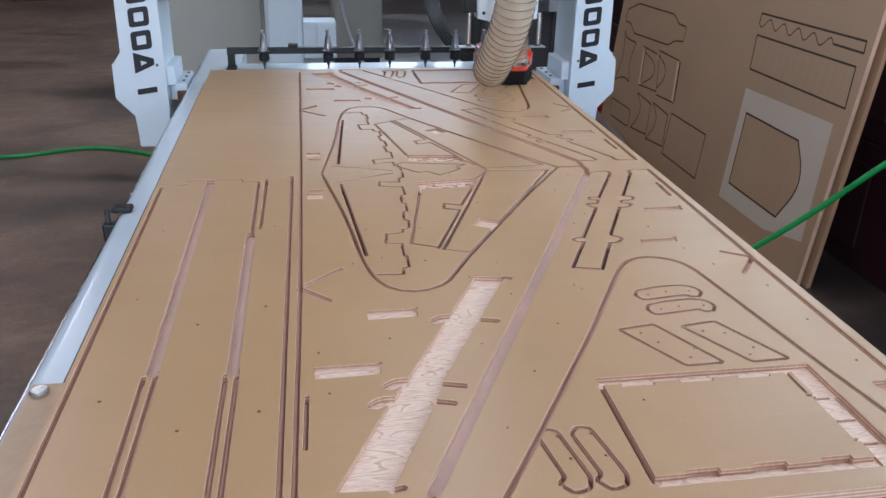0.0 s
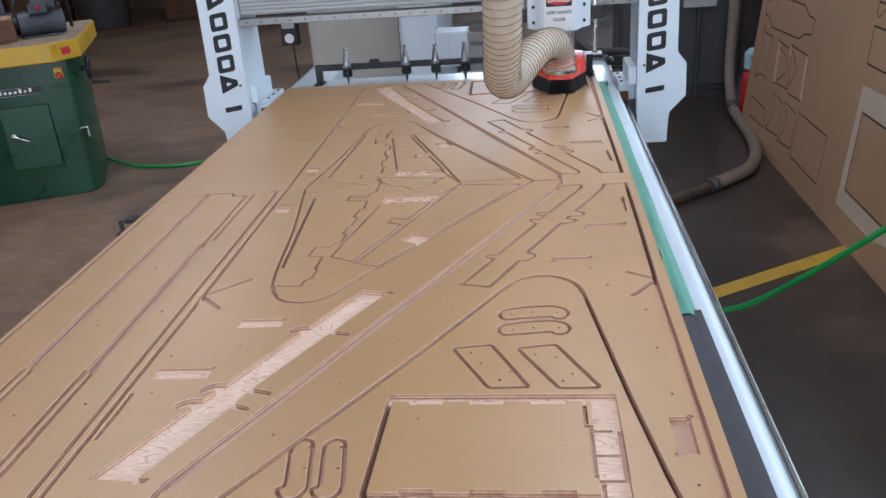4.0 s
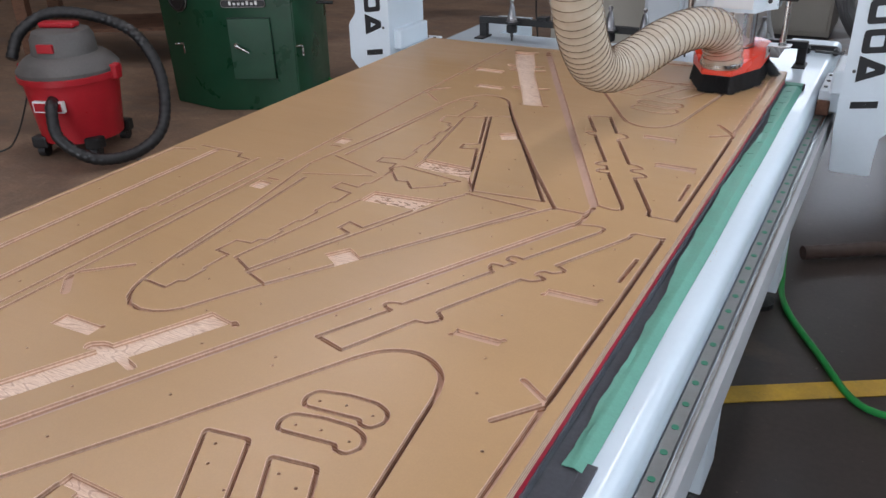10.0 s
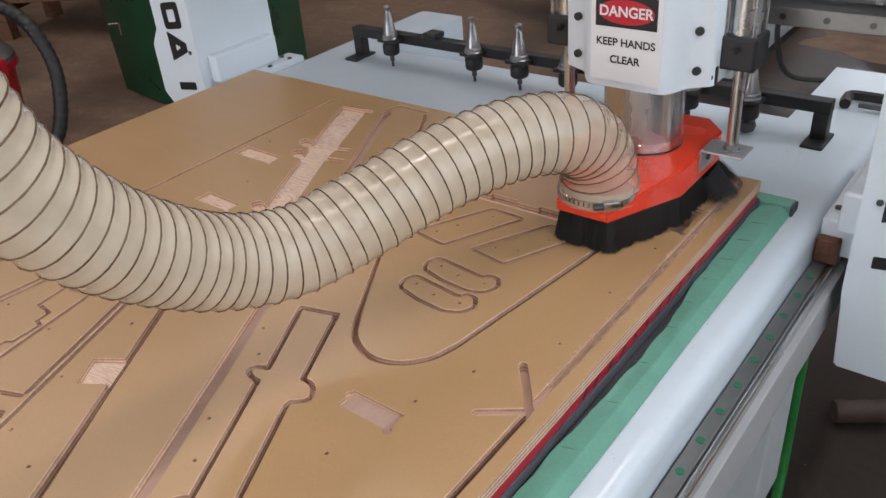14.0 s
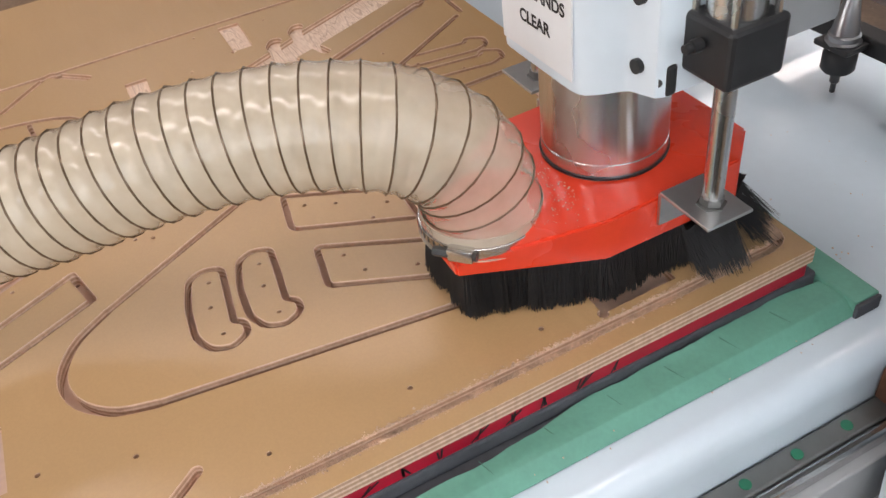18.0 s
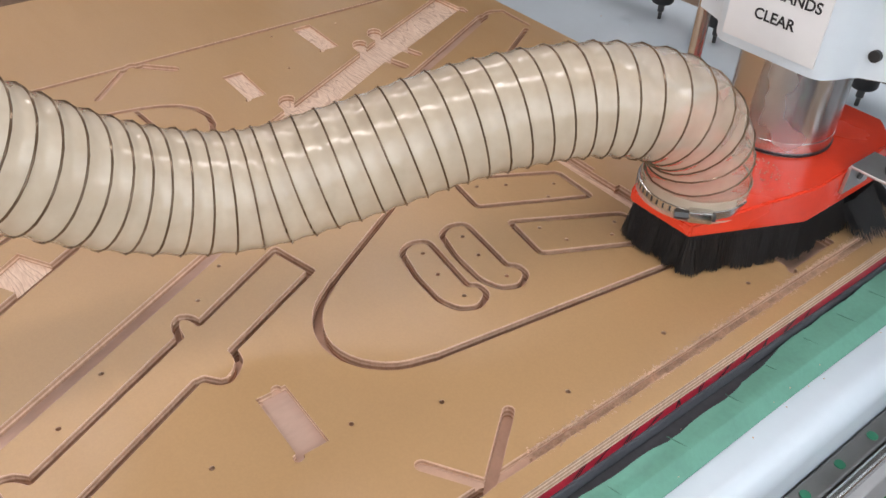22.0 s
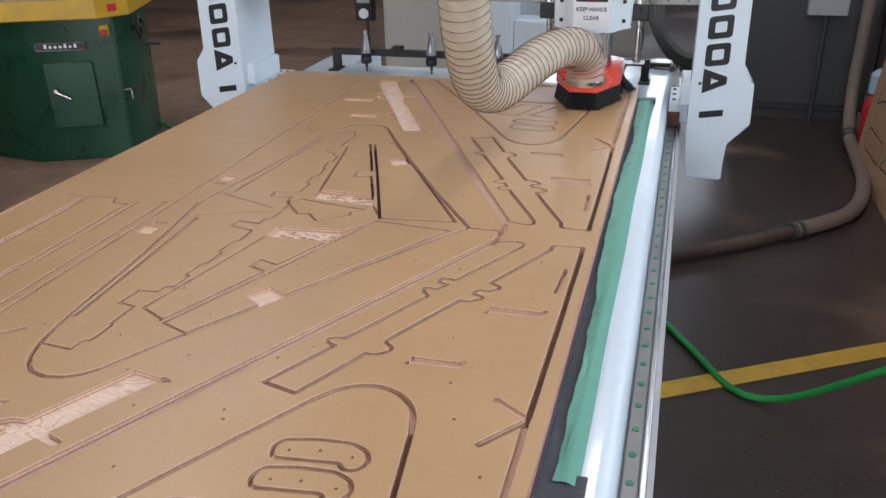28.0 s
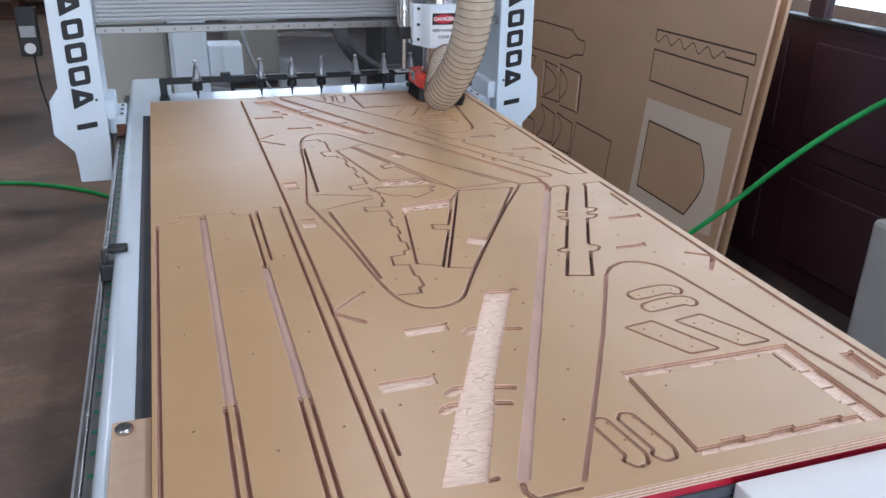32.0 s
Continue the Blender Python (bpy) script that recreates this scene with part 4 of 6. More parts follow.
def post(sx):
    out = [(0.775, 0.555), (0.885, 0.555), (0.885, 0.675), (0.950, 0.735), (0.947, 0.865), (0.908, 0.905), (0.905, 1.75), (0.765, 1.75), (0.765, 0.70)]
    bm = bmesh.new()
    lo = [bm.verts.new((sx * x, GY, z)) for x, z in out]
    hi = [bm.verts.new((sx * (x if x < 0.8 else x - 0.012), GY + 0.25, z)) for x, z in out]
    n = len(out)
    bm.faces.new(lo)
    bm.faces.new(hi[::-1])
    for i in range(n):
        bm.faces.new((lo[i], hi[i], hi[(i + 1) % n], lo[(i + 1) % n]))
    bmesh.ops.bevel(bm, geom=bm.edges[:], offset=0.004, segments=2, affect="EDGES")
    bmesh.ops.recalc_face_normals(bm, faces=bm.faces[:])
    p = part("gantry_post", bm, M_WHITE, router, "white folded steel gantry post", smooth=True)
    # the maker's mark: plain black outlines and bars in a column
    for k, (outer, inner) in enumerate(MARKS):
        bm = bmesh.new()
        loops = [[bm.verts.new((sx * 0.833 + x, GY - d, 0.748 + 0.081 * k + z)) for x, z in r] for r in (outer, inner) for d in (0.0002, 0.0016)]
        for i in range(len(outer)):
            j = (i + 1) % len(outer)
            bm.faces.new((loops[1][i], loops[1][j], loops[3][j], loops[3][i]))
            bm.faces.new((loops[0][i], loops[0][j], loops[1][j], loops[1][i]))
            bm.faces.new((loops[2][i], loops[3][i], loops[3][j], loops[2][j]))
        bmesh.ops.recalc_face_normals(bm, faces=bm.faces[:])
        part("mark", bm, M_INK, p, "black block of the maker's mark")
    for z in (0.86, 1.23):
        bm = bmesh.new()
        rod(bm, (sx * 0.79, GY - 0.003, z), (sx * 0.79, GY, z), 0.005, 10)
        part("screw_head", bm, M_DARKSTEEL, p)
    # carriage on the rail
    c = part("carriage", boxed(*sorted((sx * 0.7045, sx * 0.765)), GY + 0.07, GY + 0.29, 0.714, 0.778, 0.004), M_WHITE, router)
    part("rail_wiper", boxed(*sorted((sx * 0.7045, sx * 0.740)), GY + 0.05, GY + 0.07, 0.7075, 0.750, 0.003), M_RUST, c, "rust-brown rail wiper")
    for ky in range(3):
        for kx in range(2):
            bm = bmesh.new()
            rod(bm, (sx * (0.718 + 0.03 * kx), GY + 0.11 + 0.07 * ky, 0.777), (sx * (0.718 + 0.03 * kx), GY + 0.11 + 0.07 * ky, 0.7815), 0.006, 10)
            part("bolt", bm, M_DARKSTEEL, c)
    part("arm_bracket", boxed(*sorted((sx * 0.735, sx * 0.77)), GY + 0.03, GY + 0.23, 0.778, 0.85, 0.006), M_WHITE, router)


post(-1)
post(1)
beam = part("beam", boxed(-0.765, 0.765, GY + 0.06, GY + 0.23, 1.12, 1.52, 0.003), M_GREY, router)
for k in range(24):
    part("cover_rib", boxed(-0.755, 0.755, GY + 0.050, GY + 0.0605, 1.128 + 0.0145 * k, 1.1395 + 0.0145 * k, 0.0015, 1), M_GREY, beam)
part("beam_rail", boxed(-0.762, 0.762, GY + 0.02, GY + 0.075, 1.086, 1.112, 0.002), M_RAIL, router, "bolted aluminium lower rail of the gantry beam")
for k in range(26):
    bm = bmesh.new()
    rod(bm, (-0.73 + 0.0585 * k, GY + 0.0185, 1.099), (-0.73 + 0.0585 * k, GY + 0.021, 1.099), 0.0045, 10)
    part("rail_bolt", bm, M_DARKSTEEL, router)

# head
SX, SY = 0.468, 2.300
head = part("z_plate", boxed(SX - 0.115, SX + 0.115, SY + 0.062, SY + 0.138, 1.05, 1.62, 0.004), M_GREY, router)
bm = bmesh.new()
lathe(bm, [(0.055, 0.905), (0.0584, 0.915), (0.0584, 0.9425), (0.0580, 0.9430), (0.0577, 0.9432), (0.0577, 0.9438), (0.0580, 0.9440), (0.0580, 1.60)], 64, pose(SX, SY, 0))
spindle = part("spindle", bm, M_SPIN, router, "bright turned steel spindle body", smooth=True)
bm = bmesh.new()
lathe(bm, [(0.0586, 1.24), (0.0586, 1.30)], 40, pose(SX, SY, 0), cap=False)
part("label_band", bm, surface("pale_label", (0.75, 0.55, 0.72), 0.4), spindle, "pale pink label round the spindle")
# bent white cover in front of the spindle
bm = bmesh.new()
arc = [(-0.112, 0.030), (-0.112, -0.028), (-0.108, -0.0335), (-0.082, -0.036), (-0.0765, -0.0405), (-0.072, -0.0490), (-0.066, -0.0570), (-0.060, -0.0625), (-0.053, -0.0660), (-0.046, -0.0670)]
out = arc + [(-x, y) for x, y in arc[::-1]]
inn = [(x * 0.965, y + 0.004 if abs(x) < 0.105 else y) for x, y in out]
rows = []
for z in (1.030, 1.19):
    rows.append(([bm.verts.new((SX + x, SY + y, z + (0.010 * max(0, (abs(x) - 0.06) / 0.05) if z < 1.1 else 0))) for x, y in out], [bm.verts.new((SX + x, SY + y, z + (0.010 * max(0, (abs(x) - 0.06) / 0.05) if z < 1.1 else 0))) for x, y in inn]))
(o0, i0), (o1, i1) = rows
for k in range(len(out) - 1):
    bm.faces.new((o0[k], o0[k + 1], o1[k + 1], o1[k]))
    bm.faces.new((i0[k], i1[k], i1[k + 1], i0[k + 1]))
    bm.faces.new((o0[k], i0[k], i0[k + 1], o0[k + 1]))
    bm.faces.new((o1[k], o1[k + 1], i1[k + 1], i1[k]))
for k in (0, -1):
    bm.faces.new((o0[k], o1[k], i1[k], i0[k]))
bmesh.ops.recalc_face_normals(bm, faces=bm.faces[:])
cover = part("spindle_cover", bm, M_WHITE, router, "white bent steel spindle cover", smooth=True)
for x in (-0.090, 0.090):
    for z in (1.060, 1.114, 1.172):
        bm = bmesh.new()
        rod(bm, (SX + x, SY - 0.0395, z), (SX + x, SY - 0.0330, z), 0.0058, 14)
        part("cover_bolt", bm, M_BLACK, cover)
sign = part("warning_sign", boxed(SX - 0.052, SX + 0.052, SY - 0.0688, SY - 0.0672, 1.040, 1.166), M_PAPER, cover, "white warning sticker with red oval")
part("sign_panel", boxed(SX - 0.045, SX + 0.045, SY - 0.0694, SY - 0.0689, 1.116, 1.158), M_INK, sign)
bm = bmesh.new()
prism(bm, [(0.041 * math.cos(a), 0.0165 * math.sin(a)) for a in [2 * math.pi * i / 28 for i in range(28)]], 0, 0.0004)
bmesh.ops.transform(bm, matrix=Matrix.Translation((SX, SY - 0.0695, 1.137)) @ pose(0, 0, 0, 90), verts=bm.verts[:])
part("red_oval", bm, M_REDINK, sign)


def lettering(body, size, m, mat, parent, name="lettering"):
    cu = bpy.data.curves.new(name, "FONT")
    cu.body, cu.size, cu.align_x, cu.align_y = body, size, "CENTER", "CENTER"
    cu.extrude, cu.offset = 0.0001, 0.022 * size
    ob = new(name, cu)
    me = bpy.data.meshes.new_from_object(ob.evaluated_get(bpy.context.evaluated_depsgraph_get()))
    bpy.data.objects.remove(ob)
    me.materials.clear()
    me.materials.append(mat)
    o = new(name, me)
    o.parent, o.matrix_basis = parent, m
    return o


lettering("DANGER", 0.0195, Matrix.Translation((SX, SY - 0.0702, 1.137)) @ pose(0, 0, 0, 90), M_PAPER, sign)
lettering("KEEP HANDS", 0.0150, Matrix.Translation((SX, SY - 0.0692, 1.095)) @ pose(0, 0, 0, 90), M_INK, sign)
lettering("CLEAR", 0.0150, Matrix.Translation((SX, SY - 0.0692, 1.071)) @ pose(0, 0, 0, 90), M_INK, sign)

axis = part("axis_sticker", boxed(-0.690, -0.575, GY + 0.0485, GY + 0.0498, 1.228, 1.335), surface("pale_green_sticker", (0.36, 0.62, 0.50), 0.5, 0, 0.06), beam, "pale green axis sticker")
lettering("X", 0.062, Matrix.Translation((-0.6325, GY + 0.0480, 1.288)) @ pose(0, 0, 0, 90), M_INK, axis)
for sx in (-1, 1):
    bm = bmesh.new()
    prism(bm, [(-0.012, -0.012), (0.010, 0.0), (-0.012, 0.012)] if sx > 0 else [(0.012, 0.012), (-0.010, 0.0), (0.012, -0.012)], 0, 0.0004)
    bmesh.ops.transform(bm, matrix=Matrix.Translation((-0.6325 + sx * 0.040, GY + 0.0484, 1.288)) @ pose(0, 0, 0, 90), verts=bm.verts[:])
    part("arrow", bm, M_DARKSTEEL, axis, "small dark arrow")

# guide cylinders and rods for the shoe
for sx in (-1, 1):
    cx, cy = SX + sx * 0.132, SY + 0.012
    bm = bmesh.new()
    rod(bm, (cx, cy, 1.10), (cx, cy, 1.38), 0.021, 24)
    cyl = part("guide_cylinder", bm, M_STEEL, router, "bright steel air cylinder", smooth=True)
    part("cylinder_block", boxed(cx - 0.026, cx + 0.026, cy - 0.026, cy + 0.026, 1.058, 1.104, 0.004), M_BLACK, cyl)
    part("cylinder_cap", boxed(cx - 0.025, cx + 0.025, cy - 0.025, cy + 0.025, 1.38, 1.42, 0.003), M_BLACK, cyl)
    for dx in (-0.019, 0.019):
        for dy in (-0.019, 0.019):
            bm = bmesh.new()
            rod(bm, (cx + dx, cy + dy, 1.10), (cx + dx, cy + dy, 1.38), 0.003, 8)
            part("tie_rod", bm, M_STEEL, cyl)
    bm = bmesh.new()
    rod(bm, (cx, cy, 0.93), (cx, cy, 1.06), 0.0085, 16)
    part("guide_rod", bm, M_STEEL, router, "thin steel guide rod", smooth=True)
    lug = part("cylinder_arm", boxed(*sorted((SX + sx * 0.098, SX + sx * 0.114)), cy - 0.040, cy - 0.030, 1.040, 1.066, 0.003), M_BLACK, router, "black clevis lug")
    bm = bmesh.new()
    rod(bm, (SX + sx * 0.106, cy - 0.0440, 1.052), (SX + sx * 0.106, cy - 0.0400, 1.052), 0.0050, 12)
    part("lug_bolt", bm, M_DARKSTEEL, lug)

# dust shoe
shoe = thing("dust_shoe", pose(SX, SY, 0), "glossy red dust shoe with black brush skirt", "dust shoe")
pts = [(-0.040, -0.182, 0.897), (0.040, -0.182, 0.897), (0.094, -0.062, 0.926), (0.094, 0.078, 0.930), (0.060, 0.115, 0.930), (-0.060, 0.115, 0.930), (-0.094, 0.078, 0.930), (-0.094, -0.062, 0.926)]
bm = bmesh.new()
lo, hi = [bm.verts.new((x, y, 0.882)) for x, y, _ in pts], [bm.verts.new(p) for p in pts]
bm.faces.new(lo[::-1])
bm.faces.new((hi[0], hi[1], hi[2], hi[7]))
bm.faces.new((hi[2], hi[3], hi[4], hi[5], hi[6], hi[7]))
for i in range(8):
    bm.faces.new((lo[i], lo[(i + 1) % 8], hi[(i + 1) % 8], hi[i]))
bmesh.ops.bevel(bm, geom=bm.edges[:], offset=0.0022, segments=2, affect="EDGES")
bmesh.ops.recalc_face_normals(bm, faces=bm.faces[:])
part("shoe_body", bm, M_RED, shoe, "glossy red moulded body", smooth=True)
bm = bmesh.new()
lathe(bm, [(0.0598, 0.928), (0.0598, 0.9303), (0.0586, 0.9303), (0.0586, 0.928)], 48, cap=False)
part("spindle_opening", bm, M_BLACK, shoe)
for sx in (-1, 1):
    br = part("bracket", boxed(sx * 0.132 - 0.036, sx * 0.132 + 0.024, -0.012, 0.034, 0.932, 0.9352, 0.0008), M_ALU, shoe, "folded steel bracket")
    a, b = sorted((sx * 0.0945, sx * 0.0985))
    part("bracket_leg", boxed(a, b, -0.012, 0.036, 0.900, 0.932, 0.0005), M_ALU, br)
    bm = bmesh.new()
    lathe(bm, [(0.0125, 0.9352), (0.0125, 0.9368), (0.0098, 0.9369), (0.0098, 0.9430), (0.0085, 0.9440), (0.0085, 0.9475)], 6, pose(sx * 0.132, 0.012, 0))
    part("nut", bm, M_RAIL, br)
    bm = bmesh.new()
    rod(bm, (sx * 0.0985, 0.012, 0.916), (sx * 0.1015, 0.012, 0.916), 0.0045, 8)
    part("leg_bolt", bm, M_DARKSTEEL, br)


def bristles(outline, n, z0, z1, splay, seed, thin=0.0006, clump=0.004):
    """Many thin hairs hanging from a line round the shoe, gathered in uneven locks."""
    r = np.random.default_rng(seed)
    verts, faces = [], []
    per = [(Vector(a), Vector(b), (Vector(b) - Vector(a)).length) for a, b in zip(outline, outline[1:] + outline[:1])]
    total = sum(p[2] for p in per)
    run = 0.0
    for a, b, ln in per:
        d = (b - a).normalized()
        nrm = Vector((d.y, -d.x))
        for _ in range(int(n * ln / total)):
            t, off = r.random(), -0.012 * r.random()
            p = a.lerp(b, t) + nrm * off
            s = run + t * ln
            lock = math.sin(s * 210 + seed) + 0.7 * math.sin(s * 95 + 2 * seed) + 0.4 * math.sin(s * 470)
            pull = -0.5 * clump * math.cos(s * 210 + seed)
            out = splay * (0.55 + 0.6 * r.random()) + clump * 0.55 * lock
            q = p + nrm * out + d * (pull + r.normal(0, 0.0016))
            zt = z1 + abs(r.normal(0, 0.0022)) + 0.0022 * max(0, -lock)
            k = len(verts)
            for c, z, w in ((p, z0, thin), (q, zt, thin * 0.55)):
                verts += [(c.x - d.x * w, c.y - d.y * w, z), (c.x + d.x * w, c.y + d.y * w, z), (c.x + nrm.x * w, c.y + nrm.y * w, z)]
            faces += [(k, k + 1, k + 4, k + 3), (k + 1, k + 2, k + 5, k + 4), (k + 2, k, k + 3, k + 5)]
        run += ln
    me = bpy.data.meshes.new("brush_hair")
    me.from_pydata(verts, [], faces)
    me.materials.append(M_BRIS)
    return me


sk = [(x * 0.95, y * 0.97 + 0.001) for x, y, _ in pts]
skirt = part("brush_skirt", prism(bmesh.new(), [(x * 0.95, y * 0.95) for x, y in sk], 0.845, 0.881), M_BRIS, shoe, "dense black brush skirt")
hair = new("brush_hair", bristles(sk, 15000, 0.883, 0.8315, 0.006, 3))
hair.parent = skirt
tagged(hair, kind="stuff")
tuft = new("brush_tuft", bristles([(0.090, 0.020), (0.090, 0.074), (0.060, 0.108), (0.084, 0.072)], 2400, 0.884, 0.838, 0.042, 8, 0.00042, 0.006))
tuft.parent = skirt

rn = np.random.default_rng(21)
bm = bmesh.new()
for _ in range(420):
    u, v = rn.normal(0, 0.026), rn.normal(0, 0.022)
    x, y = 0.020 + u, -0.075 + v
    if y > -0.062 or y < -0.16 or (x * x + y * y) < 0.0615 ** 2 or x * x + (y + 0.133) ** 2 < 0.0605 ** 2 or abs(x) > 0.04 + 0.45 * (y + 0.182):
        continue
    z = 0.897 + 0.029 * (y + 0.182) / 0.12
    k = 0.0002 + 0.0005 * rn.random() ** 2
    box(bm, SX + x - k, SX + x + k, SY + y - k * 0.7, SY + y + k * 0.7, z, z + k)
tagged(part("sawdust", bm, M_CHIP), "fine pale sawdust lying on the red shoe", "sawdust", kind="stuff")

# clear hose with its wire helix
HOSE = [(0, -0.132, 0.902), (0, -0.134, 0.935), (-0.006, -0.152, 0.978), (-0.022, -0.198, 1.01), (-0.06, -0.273, 1.02), (-0.1, -0.37, 1.01), (-0.14, -0.473, 0.984), (-0.17, -0.557, 0.972), (-0.187, -0.64, 0.998), (-0.185, -0.72, 1.056), (-0.179, -0.785, 1.125), (-0.175, -0.833, 1.205), (-0.17, -0.86, 1.32), (-0.165, -0.87, 1.55), (-0.145, -0.865, 2.2), (-0.105, -0.785, 3.1), (-0.045, -0.585, 4.28)]
hose_pts = curve_pts([(SX + x, SY + y, z) for x, y, z in HOSE], 2600)
HR = 0.0535


def clear_hose():
    m, nt, bs = base_mat("clear_hose_wall")
    v = coords(nt)
    haze = noise_tex(nt, v, 30, 4)
    nt.links.new(ramp(nt, haze, ((0.3, (0.54, 0.445, 0.335)), (0.7, (0.64, 0.545, 0.425)))), bs.inputs["Base Color"])
    bs.inputs["Roughness"].default_value = 0.2
    bs.inputs["IOR"].default_value = 1.4
    sep = nt.nodes.new("ShaderNodeSeparateXYZ")
    nt.links.new(v, sep.inputs[0])
    clean = nt.nodes.new("ShaderNodeMapRange")  # less dust clings to the elbow over the shoe
    clean.inputs[1].default_value, clean.inputs[2].default_value = SY - 0.30, SY - 0.17
    clean.inputs[3].default_value, clean.inputs[4].default_value = 0.72, 0.48
    nt.links.new(sep.outputs[1], clean.inputs[0])
    nt.links.new(clean.outputs[0], bs.inputs["Alpha"])
    bs.inputs["Coat Weight"].default_value = 0.6
    bs.inputs["Coat Roughness"].default_value = 0.11
    bs.inputs["Coat IOR"].default_value = 1.75
    return m


hose = thing("dust_hose", pose(0, 0, 0), "clear ribbed suction hose with coiled steel wire", "hose")
seg = sum((b - a).length for a, b in zip(hose_pts, hose_pts[1:])) / (len(hose_pts) - 1)
PITCH = 0.0205
bm = bmesh.new()
rows = []
for i, (p, _, a, b) in enumerate(frames_along(hose_pts)):
    ring = []
    for k in range(36):
        ang = 2 * math.pi * k / 36
        r = HR - 0.0012 * math.sin(math.pi * (i * seg / PITCH - k / 36)) ** 2  # ribs that follow the wire
        ring.append(bm.verts.new(p + (a * math.cos(ang) + b * math.sin(ang)) * r))
    rows.append(ring)
for u, v in zip(rows, rows[1:]):
    for k in range(36):
        bm.faces.new((u[k], u[(k + 1) % 36], v[(k + 1) % 36], v[k]))
part("hose_wall", bm, clear_hose(), hose, "dusty translucent ribbed plastic wall", smooth=True)
coil, fr = [], frames_along(hose_pts)
turns = int((len(hose_pts) - 1) * seg / PITCH)
for k in range(turns * 22):
    s = k / 22 * PITCH / seg
    i = min(int(s), len(fr) - 2)
    p, t, a, b = fr[i]
    p2 = fr[i + 1][0]
    ang = 2 * math.pi * k / 22
    coil.append(p.lerp(p2, s - i) + (a * math.cos(ang) + b * math.sin(ang)) * (HR + 0.0004))
bm = bmesh.new()
tube(bm, coil, 0.0010, 6, cap=False)
part("wire_coil", bm, surface("hose_wire", (0.16, 0.105, 0.065), 0.2, 0.4, 0.15), hose, "brown coated wire helix", smooth=True)
bm = bmesh.new()
lathe(bm, [(0.0575, 0.903), (0.0582, 0.9035), (0.0582, 0.9115), (0.0575, 0.912), (0.0563, 0.912), (0.0563, 0.903)], 40, pose(SX, SY - 0.133, 0), cap=False)
collar_bm = bmesh.new()
lathe(collar_bm, [(0.059, 0.8985), (0.0562, 0.8995), (0.0562, 0.922), (0.0552, 0.922), (0.0552, 0.8985)], 40, pose(SX, SY - 0.133, 0), cap=False)
part("hose_cuff", collar_bm, clear_hose(), hose, "clear plastic cuff", smooth=True)
clamp = part("hose_clamp", bm, M_STEEL, hose, "slotted steel hose clamp", smooth=True)
worm = Matrix.Translation((SX + 0.0400, SY - 0.1755, 0.9090)) @ pose(0, 0, 0, 0, 0, 43)
part("worm_housing", boxed(-0.011, 0.013, -0.0075, 0.003, -0.0065, 0.0065, 0.0022, m=worm), M_STEEL, clamp, "pressed steel worm housing", smooth=True)
bm = bmesh.new()
rod(bm, (-0.024, -0.003, 0), (-0.009, -0.003, 0), 0.0048, 6)
rod(bm, (-0.011, -0.003, 0), (0.016, -0.003, 0), 0.0042, 12)
bmesh.ops.transform(bm, matrix=worm, verts=bm.verts[:])
part("clamp_screw", bm, M_DARKSTEEL, clamp)
for k in range(17):
    a = radians(-150 + 7.5 * k)
    if -62 < -150 + 7.5 * k < -25:
        continue
    notch = Matrix.Translation((SX, SY - 0.133, 0.9075)) @ pose(0, 0, 0, 0, 0, -150 + 7.5 * k)
    part("band_slot", boxed(0.0580, 0.0585, -0.0009, 0.0009, -0.0028, 0.0028, m=notch), M_DARKSTEEL, clamp)

# tool rack behind the sheet
rack = thing("tool_rack", pose(0, 2.765, 0.84), "black steel bar holding a row of cutters", "tool rack")
part("rack_bar", boxed(-0.575, 0.625, -0.014, 0.014, -0.012, 0.012, 0.002), M_BLACK, rack)
for x in (-0.56, 0.61):
    part("bar_post", boxed(x - 0.014, x + 0.014, -0.014, 0.014, -0.084, -0.012, 0.002), M_BLACK, rack)
    part("bar_foot", boxed(x - 0.02, x + 0.02, -0.05, 0.03, -0.084, -0.062, 0.003), M_BLACK, rack)


M_TAPER = surface("ground_steel", (0.36, 0.36, 0.37), 0.34, 1.0, 0.10, (120, 10), 0.06, 0.0003, rvary=0.06)


def cutter(long_bit):
    t = thing("tool_holder", pose(0, 0, 0), "steel taper tool holder with a black nut", "tool holder", "cutters in the rack")
    bm = bmesh.new()
    lathe(bm, [(0.022, -0.004), (0.022, 0.004), (0.0195, 0.006), (0.0195, 0.012), (0.017, 0.014), (0.009, 0.062), (0.006, 0.066), (0.006, 0.074), (0.0085, 0.076), (0.0085, 0.082), (0.005, 0.085)], 24)
    part("taper", bm, M_TAPER, t, smooth=True)
    bm = bmesh.new()
    lathe(bm, [(0.015, -0.006), (0.018, -0.010), (0.021, -0.014), (0.021, -0.034), (0.018, -0.038)], 24)
    part("collet_nut", bm, M_BLACK, t, smooth=True)
    bm = bmesh.new()
    if long_bit:
        lathe(bm, [(0.006, -0.038), (0.006, -0.055), (0.0035, -0.057), (0.0035, -0.072)], 12)
    else:
        lathe(bm, [(0.006, -0.038), (0.006, -0.045), (0.016, -0.046), (0.019, -0.054), (0.016, -0.064)], 12)
    part("bit", bm, M_DARKSTEEL, t, smooth=True)
    f = part("fork", boxed(-0.026, 0.026, -0.022, 0.020, -0.005, 0.003, 0.002), M_BLACK, t)
    return t


